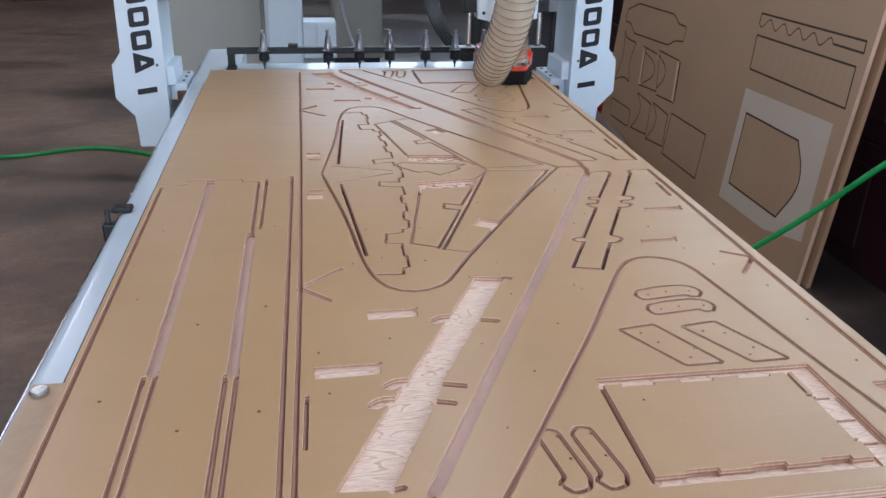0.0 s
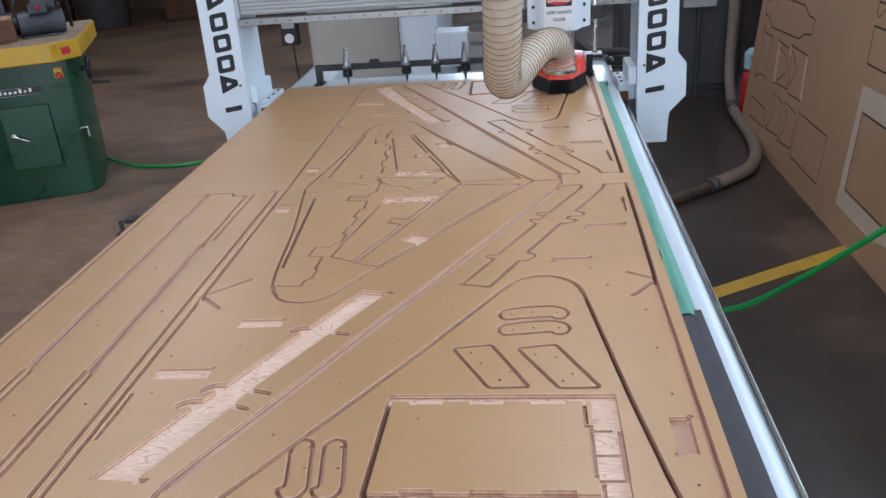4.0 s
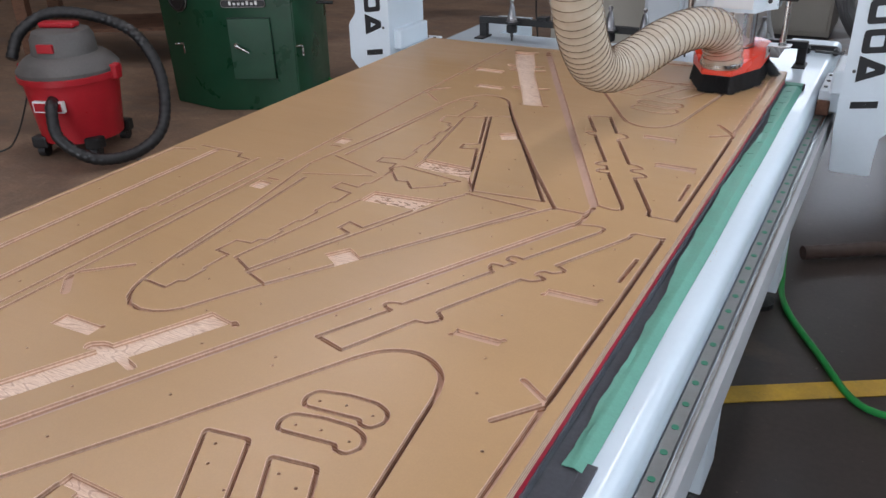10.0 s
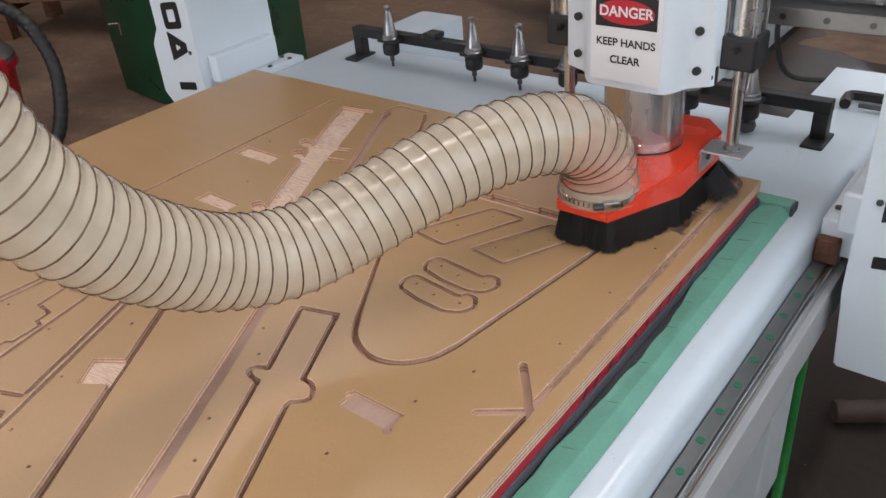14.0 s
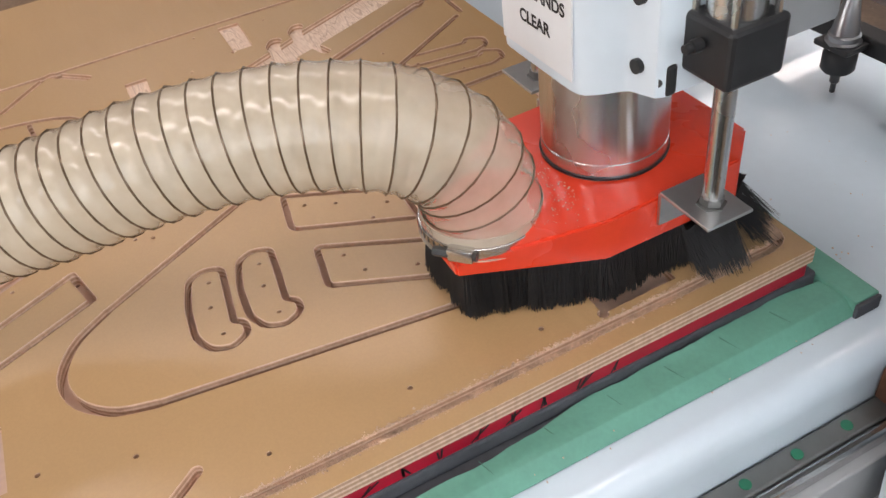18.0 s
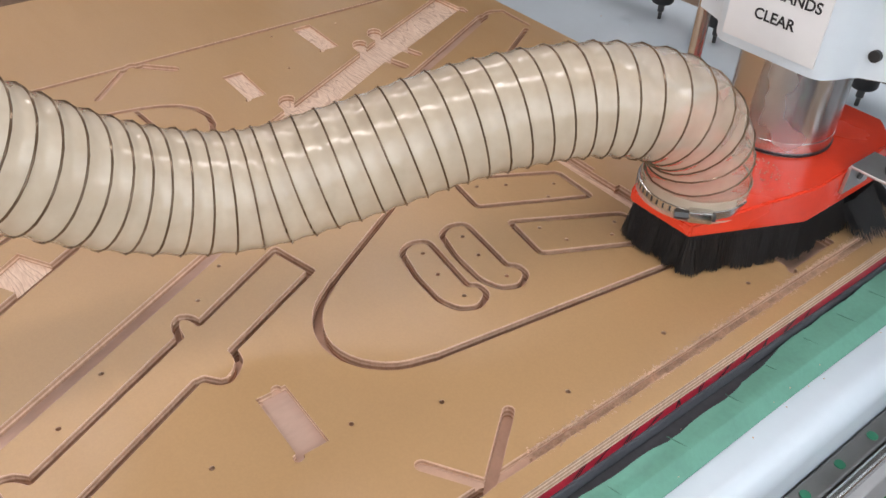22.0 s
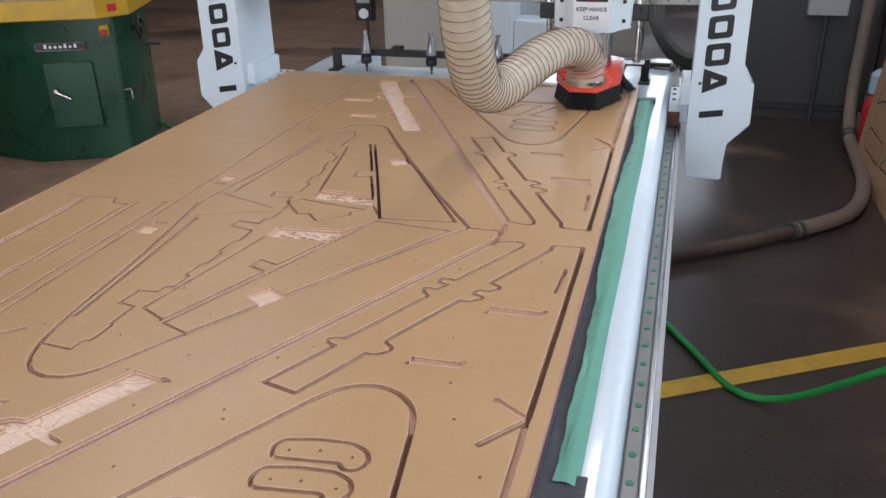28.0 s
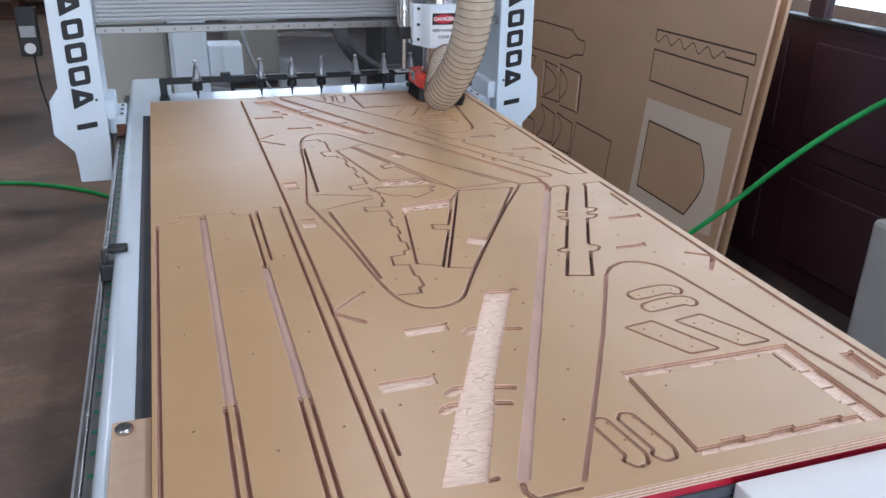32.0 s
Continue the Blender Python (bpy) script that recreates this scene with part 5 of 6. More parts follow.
first, second = cutter(True), cutter(False)
for k, x in enumerate((-0.427, -0.168, -0.040, 0.086, 0.236, 0.362)):
    m = pose(x, 2.735, 0.842)
    if k == 0:
        first.matrix_basis = m
    else:
        copy_thing(first, m)
second.matrix_basis = pose(0.482, 2.735, 0.842)
part("rack_clip", boxed(-0.33, -0.29, -0.02, 0.02, 0.012, 0.026, 0.003), M_BLACK, rack)

# thick white board butted against the near end of the sheet
eb = thing("end_board", pose(0, 0, 0), "thick white board lying on the near end of the bed", "board")
part("board", boxed(0.168, 0.690, -0.42, -0.007, 0.7726, 0.8085, 0.003), surface("white_melamine", (0.70, 0.69, 0.68), 0.5, 0, 0.05, (60, 4), 0.06, 0.0006), eb)

# small screw clamp left on the bed's corner
cl = thing("screw_clamp", pose(0.655, 2.93, 0.772), "small black steel screw clamp lying on the bed", "clamp")
bm = bmesh.new()
tube(bm, curve_pts([(-0.045, 0.0, 0.012), (-0.05, 0.035, 0.012), (-0.04, 0.055, 0.012), (0.03, 0.055, 0.012), (0.045, 0.045, 0.012), (0.045, 0.0, 0.012)], 40), 0.011, 8)
part("clamp_frame", bm, M_BLACK, cl, smooth=True)
bm = bmesh.new()
rod(bm, (0.07, 0.004, 0.012), (-0.02, 0.004, 0.012), 0.005, 10)
part("clamp_spindle", bm, M_DARKSTEEL, cl)
bm = bmesh.new()
rod(bm, (0.068, -0.03, 0.012), (0.068, 0.036, 0.012), 0.003, 8)
part("tommy_bar", bm, M_STEEL, cl)
# chips and dust dropped on the bed and the shoe
rd = np.random.default_rng(12)
bm = bmesh.new()
for _ in range(170):
    u = rd.random()
    if u < 0.45:
        x, y, z = 0.62 + 0.05 * rd.random(), 0.7 + 1.75 * rd.random() ** 0.6, 0.7795
        z = 0.7797 + 0.002 * (0.66 - x) / 0.05
    elif u < 0.6:
        x, y, z = 0.66 + 0.012 * rd.random(), 0.2 + 2.5 * rd.random(), 0.7712
    else:
        x, y, z = 0.60 - 1.1 * rd.random() ** 2, 2.475 + 0.22 * rd.random() ** 2, 0.7722
    k = 0.0003 + 0.0006 * rd.random()
    box(bm, x - k, x + k, y - k * 0.7, y + k * 0.7, z, z + k)
tagged(part("sawdust", bm, M_CHIP), "scattered pale chips on the white bed and tape", "sawdust", kind="stuff")
# ---- round the machine ----
M_LINE = surface("yellow_floor_paint", (0.50, 0.30, 0.03), 0.55, 0, 0.2, (90, 7), 0.1, 0.001, wear=(0.17, 0.13, 0.09))
M_DUCT = surface("dusty_duct", (0.20, 0.155, 0.125), 0.7, 0, 0.15, (100, 7), 0.1, 0.001)
M_HGREEN = surface("green_rubber", (0.012, 0.26, 0.05), 0.4, 0, 0.15, (80, 7), 0.05, 0.0005)
M_BEIGE = surface("beige_enamel", (0.42, 0.41, 0.36), 0.45, 0, 0.05, (60, 2), 0.06, 0.0006)
M_DGREY = surface("dark_grey_enamel", (0.055, 0.056, 0.057), 0.5, 0, 0.12, (70, 3), 0.08, 0.0008)
M_VRED = surface("vacuum_red", (0.42, 0.012, 0.02), 0.38, 0, 0.1, (90, 6), 0.06, 0.0006)
M_VGREY = surface("vacuum_grey", (0.115, 0.108, 0.102), 0.55, 0, 0.2, (90, 6), 0.1, 0.0008)
M_DWOOD = wood("old_red_timber", (0.16, 0.075, 0.04), (0.08, 0.035, 0.02), (5, 30, 30), 0.75)
M_BLOCK = wood("offcut_timber", (0.55, 0.38, 0.24), (0.36, 0.22, 0.13), (10, 60, 60), 0.7)
M_CASTIRON = surface("bluish_cast_metal", (0.085, 0.092, 0.105), 0.45, 0.5, 0.2, (90, 8), 0.15, 0.001)
M_BURN_SHADE = surface("burnt_cut_and_slot_shade", (0.06, 0.035, 0.02), 0.8)
M_SHFILM = film_material("leaning_overlay", (0.43, 0.265, 0.150))
M_SHPALE = film_material("leaning_pale_patch", (0.58, 0.46, 0.35))

line_m = Matrix.Translation((1.40, 2.375, 0.002)) @ pose(0, 0, 0, 0, 0, 31.0)
tagged(part("floor_marking", boxed(-0.98, 0.9, -0.038, 0.038, 0, 0.002, m=line_m), M_LINE), "worn yellow safety line painted on the floor", "floor marking", kind="structure")

# leaning sheets, on their long edges
# axes of the sheet: u along +y, v up the lean, n towards the machine
U0 = 2.03
lean = Matrix.Translation((1.68, U0, 0)) @ Matrix(((0, 0.0995, -0.995, 0), (1, 0, 0, 0), (0, 0.995, 0.0995, 0), (0, 0, 0, 1)))
half = []


def outline(pts, w=0.009, closed=True):
    half.extend(([(p[0], p[1]) for p in poly], 0.0012, 2) for poly in stroke([(a - U0, b) for a, b in pts], w, closed))


# an open slot: its floor is coloured dark for the shade inside it
def slot(a0, b0, a1, b1, w):
    half.append(([(a0 - w - U0, b0), (a0 + w - U0, b0), (a1 + w - U0, b1), (a1 - w - U0, b1)], 0.012, 2))


outline(rounded([(4.37, 0.785), (4.21, 0.842), (3.70, 0.852), (3.62, 0.812), (3.52, 0.812), (3.52, 0.733), (3.62, 0.722), (3.70, 0.684), (4.20, 0.665), (4.28, 0.713), (4.37, 0.713)], 0.02))
outline([(2.822, 0.939), (2.822, 0.984), (2.073, 0.991), (2.068, 0.948), (2.26, 0.948)], closed=False)
outline(bent([(2.26, 0.948)] + [(2.26 + 0.0562 * (k + 0.5), 0.928 if k % 2 else 0.968) for k in range(10)] + [(2.822, 0.940)], 70), 0.006, False)
outline([(2.815, 0.889), (2.088, 0.894), (2.074, 0.738), (2.800, 0.738)])
outline(bent([(2.73, 0.548), (2.295, 0.546)], 3) + bent([(2.295, 0.546), (2.222, 0.44), (2.22, 0.34), (2.295, 0.206)], 12) + [(2.718, 0.212)])
# two rows of small shapes
outline(bent([(4.343, 0.658), (4.29, 0.622), (4.139, 0.619)], 8) + bent([(4.139, 0.619), (4.175, 0.49), (4.126, 0.381)], 8) + bent([(4.126, 0.381), (4.23, 0.388), (4.355, 0.346)], 8) + bent([(4.355, 0.346), (4.305, 0.50), (4.343, 0.658)], 8), closed=False)
outline([(4.018, 0.619), (3.775, 0.612), (3.715, 0.416), (3.974, 0.398)], closed=False)
outline(bent([(4.010, 0.600), (3.828, 0.555), (3.800, 0.490), (3.930, 0.412)], 14), closed=False)
slot(3.995, 0.615, 3.965, 0.402, 0.018)
outline([(3.791, 0.636), (3.517, 0.632), (3.471, 0.410), (3.707, 0.399)], closed=False)
outline(bent([(3.775, 0.612), (3.668, 0.564), (3.655, 0.498), (3.722, 0.432)], 14), closed=False)
slot(3.512, 0.628, 3.480, 0.412, 0.020)
slot(3.795, 0.628, 3.788, 0.592, 0.014)
outline(rounded([(4.348, 0.228), (4.016, 0.229), (3.998, 0.126), (4.325, 0.121)], 0.03))
for a, b in ((0.0, 0.0), (-0.241, 0.0)):
    outline([(3.962 + a, 0.350), (3.744 + a, 0.334), (3.727 + a, 0.156), (3.960 + a, 0.135)], closed=False)
    outline(bent([(3.962 + a, 0.350), (3.880 + a, 0.286), (3.895 + a, 0.205), (3.960 + a, 0.135)], 12), closed=False)
outline([(3.461, 0.354), (3.043, 0.353), (3.041, 0.120), (3.468, 0.123)])
for poly in ([(2.790, 0.652), (2.112, 0.668), (2.081, 0.182), (2.22, 0.182), (2.222, 0.44), (2.30, 0.55), (2.735, 0.555), (2.718, 0.212), (2.775, 0.125)],
             [(2.776, 0.125), (2.72, 0.207), (2.295, 0.201), (2.22, 0.32), (2.081, 0.182), (2.36, 0.125)]):
    half.append(([(a - U0, b) for a, b in poly], 0.0006, 3))
# faint upright flutes inside the outlined shapes
for u0, u1, v0, v1, n in ((3.64, 4.26, 0.69, 0.835, 13), (2.11, 2.78, 0.748, 0.880, 12), (2.305, 2.70, 0.225, 0.535, 12), (3.74, 3.80, 0.43, 0.60, 2), (3.08, 3.42, 0.13, 0.34, 8)):
    for k in range(n):
        u = u0 + (u1 - u0) * (k + 0.5) / n - U0
        half.append(([(u - 0.0012, v0), (u + 0.0012, v0), (u + 0.0012, v1), (u - 0.0012, v1)], 0.0004, 4))
ls = thing("leaning_sheet", lean, "brown hardboard-faced sheet with routed outlines leaning on the door", "plywood sheet", "sheets leaning on the door")
routed_sheet(ls, LEN, WID, 0.018, half, [M_SHFILM, M_PLY, M_BURN_SHADE, M_SHPALE, surface("faint_flute", (0.37, 0.225, 0.127), 0.6)], split=0.002)
for k, (du, dn) in enumerate(((0.03, -0.020), (-0.015, -0.041), (0.05, -0.062))):
    b = thing("leaning_sheet", lean @ Matrix.Translation((du, 0.0, dn)), "brown hardboard-faced sheet standing behind another one", "plywood sheet", "sheets leaning on the door")
    part("sheet_board", boxed(0, LEN, 0, WID, -0.018, 0, 0.0008, 1), [M_SHFILM], b)

# dark overhead door behind the sheets, with its row of panes; the upper rows are unseen, added to let in higher
# daylight
door = tagged(new("door_1"), "dark maroon panelled overhead door with panes, the upper rows added", "door", kind="structure")
DX = 2.02
for z0, z1 in ((0.0, 0.55), (0.555, 1.13)):
    part("door_panel", boxed(DX, DX + 0.05, -1.9, 6.0, z0, z1, 0.004), M_MAROON, door)
    for j in range(8):
        y = -1.85 + 0.985 * j
        part("panel_field", boxed(DX - 0.010, DX, y + 0.08, y + 0.90, z0 + 0.09, z1 - 0.09, 0.006), M_MAROON, door)
for j in range(9):
    y = -1.9 + 0.976 * j
    part("mullion", boxed(DX, DX + 0.05, y, y + 0.09, 1.13, 3.08, 0.003), M_MAROON, door)
for z in (1.60, 2.10, 2.60):
    part("glazing_bar", boxed(DX + 0.001, DX + 0.049, -1.9, 6.0, z, z + 0.045, 0.003), M_MAROON, door)
part("window_sill", boxed(DX - 0.02, DX + 0.05, -1.9, 6.0, 1.118, 1.135, 0.003), M_BLACK, door)
glass, nt, bs = base_mat("window_glass")
bs.inputs["Transmission Weight"].default_value, bs.inputs["Roughness"].default_value, bs.inputs["IOR"].default_value = 1.0, 0.02, 1.45
for j in range(8):
    for z0, z1 in ((1.135, 1.60), (1.645, 2.10), (2.145, 2.60), (2.645, 3.08)):
        y = -1.9 + 0.976 * j
        o = part("pane", boxed(DX + 0.02, DX + 0.024, y + 0.09, y + 0.976, z0, z1), glass, door)
        o.visible_shadow = False
part("door_head", boxed(DX, 2.9, -1.9, 6.0, 3.08, 3.15), M_MAROON, door)
part("jamb_post", boxed(DX - 0.01, 2.9, 6.0, 6.1, 0, 3.15), M_MAROON, door)
part("jamb_post", boxed(DX - 0.01, 2.9, -2.0, -1.9, 0, 3.15), M_MAROON, door)

# air line
bm = bmesh.new()
tube(bm, curve_pts([(0.66, 2.75, 0.30), (0.68, 2.66, 0.06), (0.72, 2.50, 0.014), (0.86, 2.24, 0.012), (0.98, 2.04, 0.012), (1.10, 1.98, 0.04), (1.25, 1.90, 0.175), (1.45, 1.745, 0.43), (1.637, 1.587, 0.71), (1.80, 1.42, 0.93), (1.93, 1.25, 1.08)], 90), 0.0105, 10)
tagged(part("air_hose", bm, M_HGREEN, smooth=True), "bright green rubber air hose trailing over the floor", "air hose")
bm = bmesh.new()
tube(bm, curve_pts([(-2.50, 4.22, 0.05), (-2.2, 4.10, 0.012), (-1.9, 4.08, 0.012), (-1.5, 4.2, 0.012), (-1.0, 3.9, 0.012), (-0.6, 3.3, 0.012)], 60), 0.0105, 10)
tagged(part("air_hose", bm, M_HGREEN, smooth=True), "bright green rubber hose lying on the concrete floor", "air hose")

# suction duct on the floor
dp = curve_pts([(0.72, 2.90, 0.034), (0.90, 3.02, 0.033), (1.06, 3.13, 0.033), (1.265, 3.30, 0.036), (1.42, 3.44, 0.036), (1.53, 3.58, 0.036), (1.61, 3.80, 0.036), (1.66, 4.08, 0.036), (1.675, 4.40, 0.045), (1.675, 4.66, 0.08), (1.69, 4.86, 0.20), (1.695, 4.92, 0.38), (1.70, 4.93, 0.7), (1.70, 4.93, 2.4)], 460)
cuff = min(range(len(dp)), key=lambda i: (dp[i] - Vector((1.265, 3.30, 0.036))).length)
knee = min(range(len(dp)), key=lambda i: (dp[i] - Vector((1.675, 4.66, 0.08))).length)
bm = bmesh.new()
tube(bm, dp[cuff:], lambda i: 0.033 + 0.0008 * math.sin(i * 1.25), 20)
duct = tagged(part("suction_duct", bm, M_DUCT, smooth=True), "dusty brown ribbed duct curving over the floor", "duct")
bm = bmesh.new()
tube(bm, dp[:cuff + 3], lambda i: 0.027 + 0.0010 * math.sin(i * 1.25), 20)
part("rubber_tail", bm, surface("dark_brown_rubber", (0.075, 0.050, 0.040), 0.5, 0, 0.2, (100, 7), 0.1, 0.001), duct, "dark brown rubber end of the duct", smooth=True)
for k in (cuff, knee):
    for j in (-2, 2):
        bm = bmesh.new()
        tube(bm, [dp[k + j], dp[k + j + 1], dp[k + j + 2]], 0.0375, 20)
        part("duct_band", bm, M_DGREY, duct, "dark band joining two lengths of duct")

# red shop stand beside the door
st = thing("shop_stand", pose(1.75, 0.95, 0), "grey pedestal carrying a round red machine guard", "machine stand")
part("pedestal", boxed(-0.16, 0.16, -0.2, 0.2, 0, 0.63, 0.02), surface("grey_pedestal", (0.30, 0.28, 0.26), 0.7), st)
bm = bmesh.new()
lathe(bm, [(0.02, -0.09), (0.17, -0.09), (0.195, -0.06), (0.195, 0.06), (0.17, 0.09), (0.02, 0.09)], 40, Matrix.Translation((0, 0, 0.82)) @ pose(0, 0, 0, 0, 90, 0))
g = part("round_guard", bm, M_VRED, st, "round red guard", smooth=True)
bm = bmesh.new()
lathe(bm, [(0.05, -0.096), (0.05, -0.089)], 24, Matrix.Translation((0, 0, 0.87)) @ pose(0, 0, 0, 0, 90, 0))
part("badge", bm, M_PAPER, g, "white round badge")

# green shaper cabinet
cab = thing("shaper_cabinet", Matrix.Translation((-2.62, 3.50, 0)) @ pose(0, 0, 0, 0, 0, 24), "green steel machine cabinet with yellow-rimmed table", "machine cabinet")
ocs = [(-0.47, 0.20), (-0.13, 0.0), (0.385, 0.0), (0.44, 0.10), (0.44, 0.62), (-0.47, 0.62)]
bm = bmesh.new()
lo, hi = [bm.verts.new((x, y, 0.0)) for x, y in ocs], [bm.verts.new((x * 1.04, y - 0.01, 0.80)) for x, y in ocs]
bm.faces.new(lo[::-1])
bm.faces.new(hi)
for i in range(6):
    bm.faces.new((lo[i], lo[(i + 1) % 6], hi[(i + 1) % 6], hi[i]))
bmesh.ops.bevel(bm, geom=bm.edges[:], offset=0.006, segments=2, affect="EDGES")
part("cabinet_body", bm, M_GREEN, cab, smooth=True)
dr = part("cabinet_door", boxed(0.0, 0.26, -0.022, -0.006, 0.20, 0.56, 0.003), M_GREEN, cab, "green hinged door")
bm = bmesh.new()
lathe(bm, [(0.016, 0), (0.016, 0.02), (0.01, 0.026)], 16, Matrix.Translation((0.045, -0.022, 0.405)) @ pose(0, 0, 0, 90))
rod(bm, (0.045, -0.042, 0.405), (0.120, -0.046, 0.365), 0.0085, 10, 0.006)
part("lever_handle", bm, M_STEEL, dr, "bright lever handle", smooth=True)
bm = bmesh.new()
for x in (-0.001, 0.261):
    box(bm, x - 0.0015, x + 0.0015, -0.0115, -0.0095, 0.197, 0.563)
for z in (0.198, 0.562):
    box(bm, -0.001, 0.261, -0.0115, -0.0095, z - 0.0015, z + 0.0015)
part("door_gap", bm, M_BLACK, cab)
bm = bmesh.new()
prism(bm, rounded([(-0.135, -0.024), (0.135, -0.024), (0.135, 0.024), (-0.135, 0.024)], 0.02), 0, 0.004)
bmesh.ops.transform(bm, matrix=Matrix.Translation((0.11, -0.012, 0.645)) @ pose(0, 0, 0, 90), verts=bm.verts[:])
nm = part("name_plate", bm, M_BLACK, cab, "black oval plate with pale bars and a bright rim")
bm = bmesh.new()
rim = [Vector((0.11 + x, -0.016, 0.645 + y)) for x, y in rounded([(-0.131, -0.020), (0.131, -0.020), (0.131, 0.020), (-0.131, 0.020)], 0.017)]
tube(bm, rim + rim[:1], 0.0016, 6, cap=False)
part("plate_rim", bm, M_ALU, nm)
for k in range(7):
    hgt = 0.011 if k in (0, 4, 6) else 0.007
    part("plate_mark", boxed(0.026 + 0.026 * k, 0.040 + 0.026 * k, -0.0175, -0.0161, 0.637, 0.637 + 2 * hgt, 0.0006, 1), M_ALU, nm)
for sx, sy in ((0.385, 0.035), (-0.385, 0.125)):
    bm = bmesh.new()
    rod(bm, (sx, sy - 0.03, 0.39), (sx + 0.045, sy - 0.01, 0.39), 0.007, 10)
    rod(bm, (sx + 0.045, sy - 0.01, 0.39), (sx + 0.045, sy - 0.01, 0.33), 0.006, 10)
    part("side_latch", bm, M_STEEL, cab)
bm = bmesh.new()
dial_m = Matrix.Translation((-0.315, 0.096, 0.665)) @ pose(0, 0, 0, 90, 0, -30.5)
lathe(bm, [(0.078, 0), (0.078, 0.022), (0.066, 0.028), (0.060, 0.024), (0.0, 0.024)], 32, dial_m)
dial = part("dial", bm, M_BLACK, cab, "round black dial")
bm = bmesh.new()
lathe(bm, [(0.0795, 0.010), (0.0810, 0.012), (0.0810, 0.016), (0.0795, 0.018)], 32, dial_m, cap=False)
part("dial_rim", bm, M_ALU, dial, "thin bright rim")
part("dial_mark", boxed(-0.032, 0.030, -0.005, 0.005, 0.024, 0.0256, m=dial_m @ pose(0, 0, 0, 0, 0, 14)), M_ALU, dial)
part("switch_box", boxed(0.335, 0.380, -0.045, -0.005, 0.695, 0.755, 0.004), M_YELLOW, cab, "yellow switch box")
bm = bmesh.new()
lathe(bm, [(0.016, 0), (0.018, 0.014), (0.012, 0.02)], 16, Matrix.Translation((0.360, -0.045, 0.715)) @ pose(0, 0, 0, 90))
part("stop_button", bm, M_VRED, cab, "red stop button")
bm = bmesh.new()
ringp = [Vector((0.50, 0.18 + 0.058 * math.cos(a), 0.70 + 0.058 * math.sin(a))) for a in [2 * math.pi * i / 24 for i in range(25)]]
tube(bm, ringp, 0.011, 8)
for a in (0.3, 2.4, 4.5):
    rod(bm, (0.49, 0.18, 0.70), (0.50, 0.18 + 0.058 * math.cos(a), 0.70 + 0.058 * math.sin(a)), 0.008, 8)
rod(bm, (0.40, 0.18, 0.70), (0.51, 0.18, 0.70), 0.014, 12)
rod(bm, (0.50, 0.18, 0.615), (0.60, 0.18, 0.61), 0.010, 10)
part("hand_wheel", bm, M_BLACK, cab, "black spoked crank wheel", smooth=True)
top = part("table_rim", prism(bmesh.new(), [(-0.62, 0.06), (-0.40, -0.14), (0.36, -0.14), (0.50, -0.02), (0.54, 0.80), (-0.62, 0.80)], 0.80, 0.90, 0.006), M_YELLOW, cab, "worn yellow painted table rim")
part("table_top", prism(bmesh.new(), [(-0.61, 0.07), (-0.39, -0.13), (0.35, -0.13), (0.49, -0.01), (0.53, 0.79), (-0.61, 0.79)], 0.899, 0.906, 0.001), surface("dusty_table", (0.34, 0.255, 0.185), 0.7, 0.1, 0.2, (80, 5), 0.15, 0.001), cab)
part("rim_label", boxed(0.400, 0.450, -0.108, -0.104, 0.830, 0.868, m=Matrix.Translation((0.43, -0.08, 0)) @ pose(0, 0, 0, 0, 0, 40) @ Matrix.Translation((-0.425, 0.104, 0))), M_REDINK, cab, "small orange-red label")
CM = cab.matrix_basis


def on_table(name, x, y, rz, label, cat):
    return thing(name, CM @ Matrix.Translation((x, y, 0.9062)) @ pose(0, 0, 0, 0, 0, rz), label, cat)


mot = on_table("power_feeder", 0.30, 0.20, 12, "bluish cast power feeder with a round motor", "power feeder")
bm = bmesh.new()
rod(bm, (-0.11, 0, 0.075), (0.13, 0, 0.075), 0.068, 28)
part("motor_drum", bm, M_CASTIRON, mot, smooth=True)
for k in range(7):
    bm = bmesh.new()
    rod(bm, (-0.075 + 0.025 * k, 0, 0.075), (-0.067 + 0.025 * k, 0, 0.075), 0.074, 28)
    part("cooling_fin", bm, M_CASTIRON, mot, smooth=True)
part("feed_foot", boxed(-0.1, 0.1, -0.06, 0.06, 0, 0.012, 0.003), M_CASTIRON, mot)
bm = bmesh.new()
rod(bm, (0.02, 0.05, 0.06), (0.02, 0.05, 0.34), 0.025, 16)
rod(bm, (0.02, 0.05, 0.30), (-0.25, 0.12, 0.30), 0.022, 14)
part("column", bm, M_CASTIRON, mot, smooth=True)
part("gear_head", boxed(-0.03, 0.10, -0.05, 0.08, 0.15, 0.26, 0.012), M_CASTIRON, mot)
bm = bmesh.new()
rod(bm, (-0.16, 0.10, 0.06), (-0.02, 0.10, 0.06), 0.052, 24)
part("gear_drum", bm, M_CASTIRON, mot, smooth=True)
for x, z in ((-0.11, 0.150), (0.05, 0.165), (0.12, 0.12)):
    bm = bmesh.new()
    lathe(bm, [(0.006, 0), (0.006, 0.035), (0.017, 0.038), (0.017, 0.055), (0.010, 0.06)], 14, pose(x, -0.01, z))
    part("knob", bm, M_BLACK, mot, smooth=True)
for k in range(3):
    bm = bmesh.new()
    tube(bm, curve_pts([(0.05 + 0.02 * k, 0.03, 0.26), (0.10 + 0.02 * k, -0.03, 0.33 - 0.03 * k), (0.16, -0.05, 0.20), (0.17, 0.02 + 0.03 * k, 0.03)], 24), 0.007, 8)
    part("lead", bm, M_BLACK, mot, smooth=True)
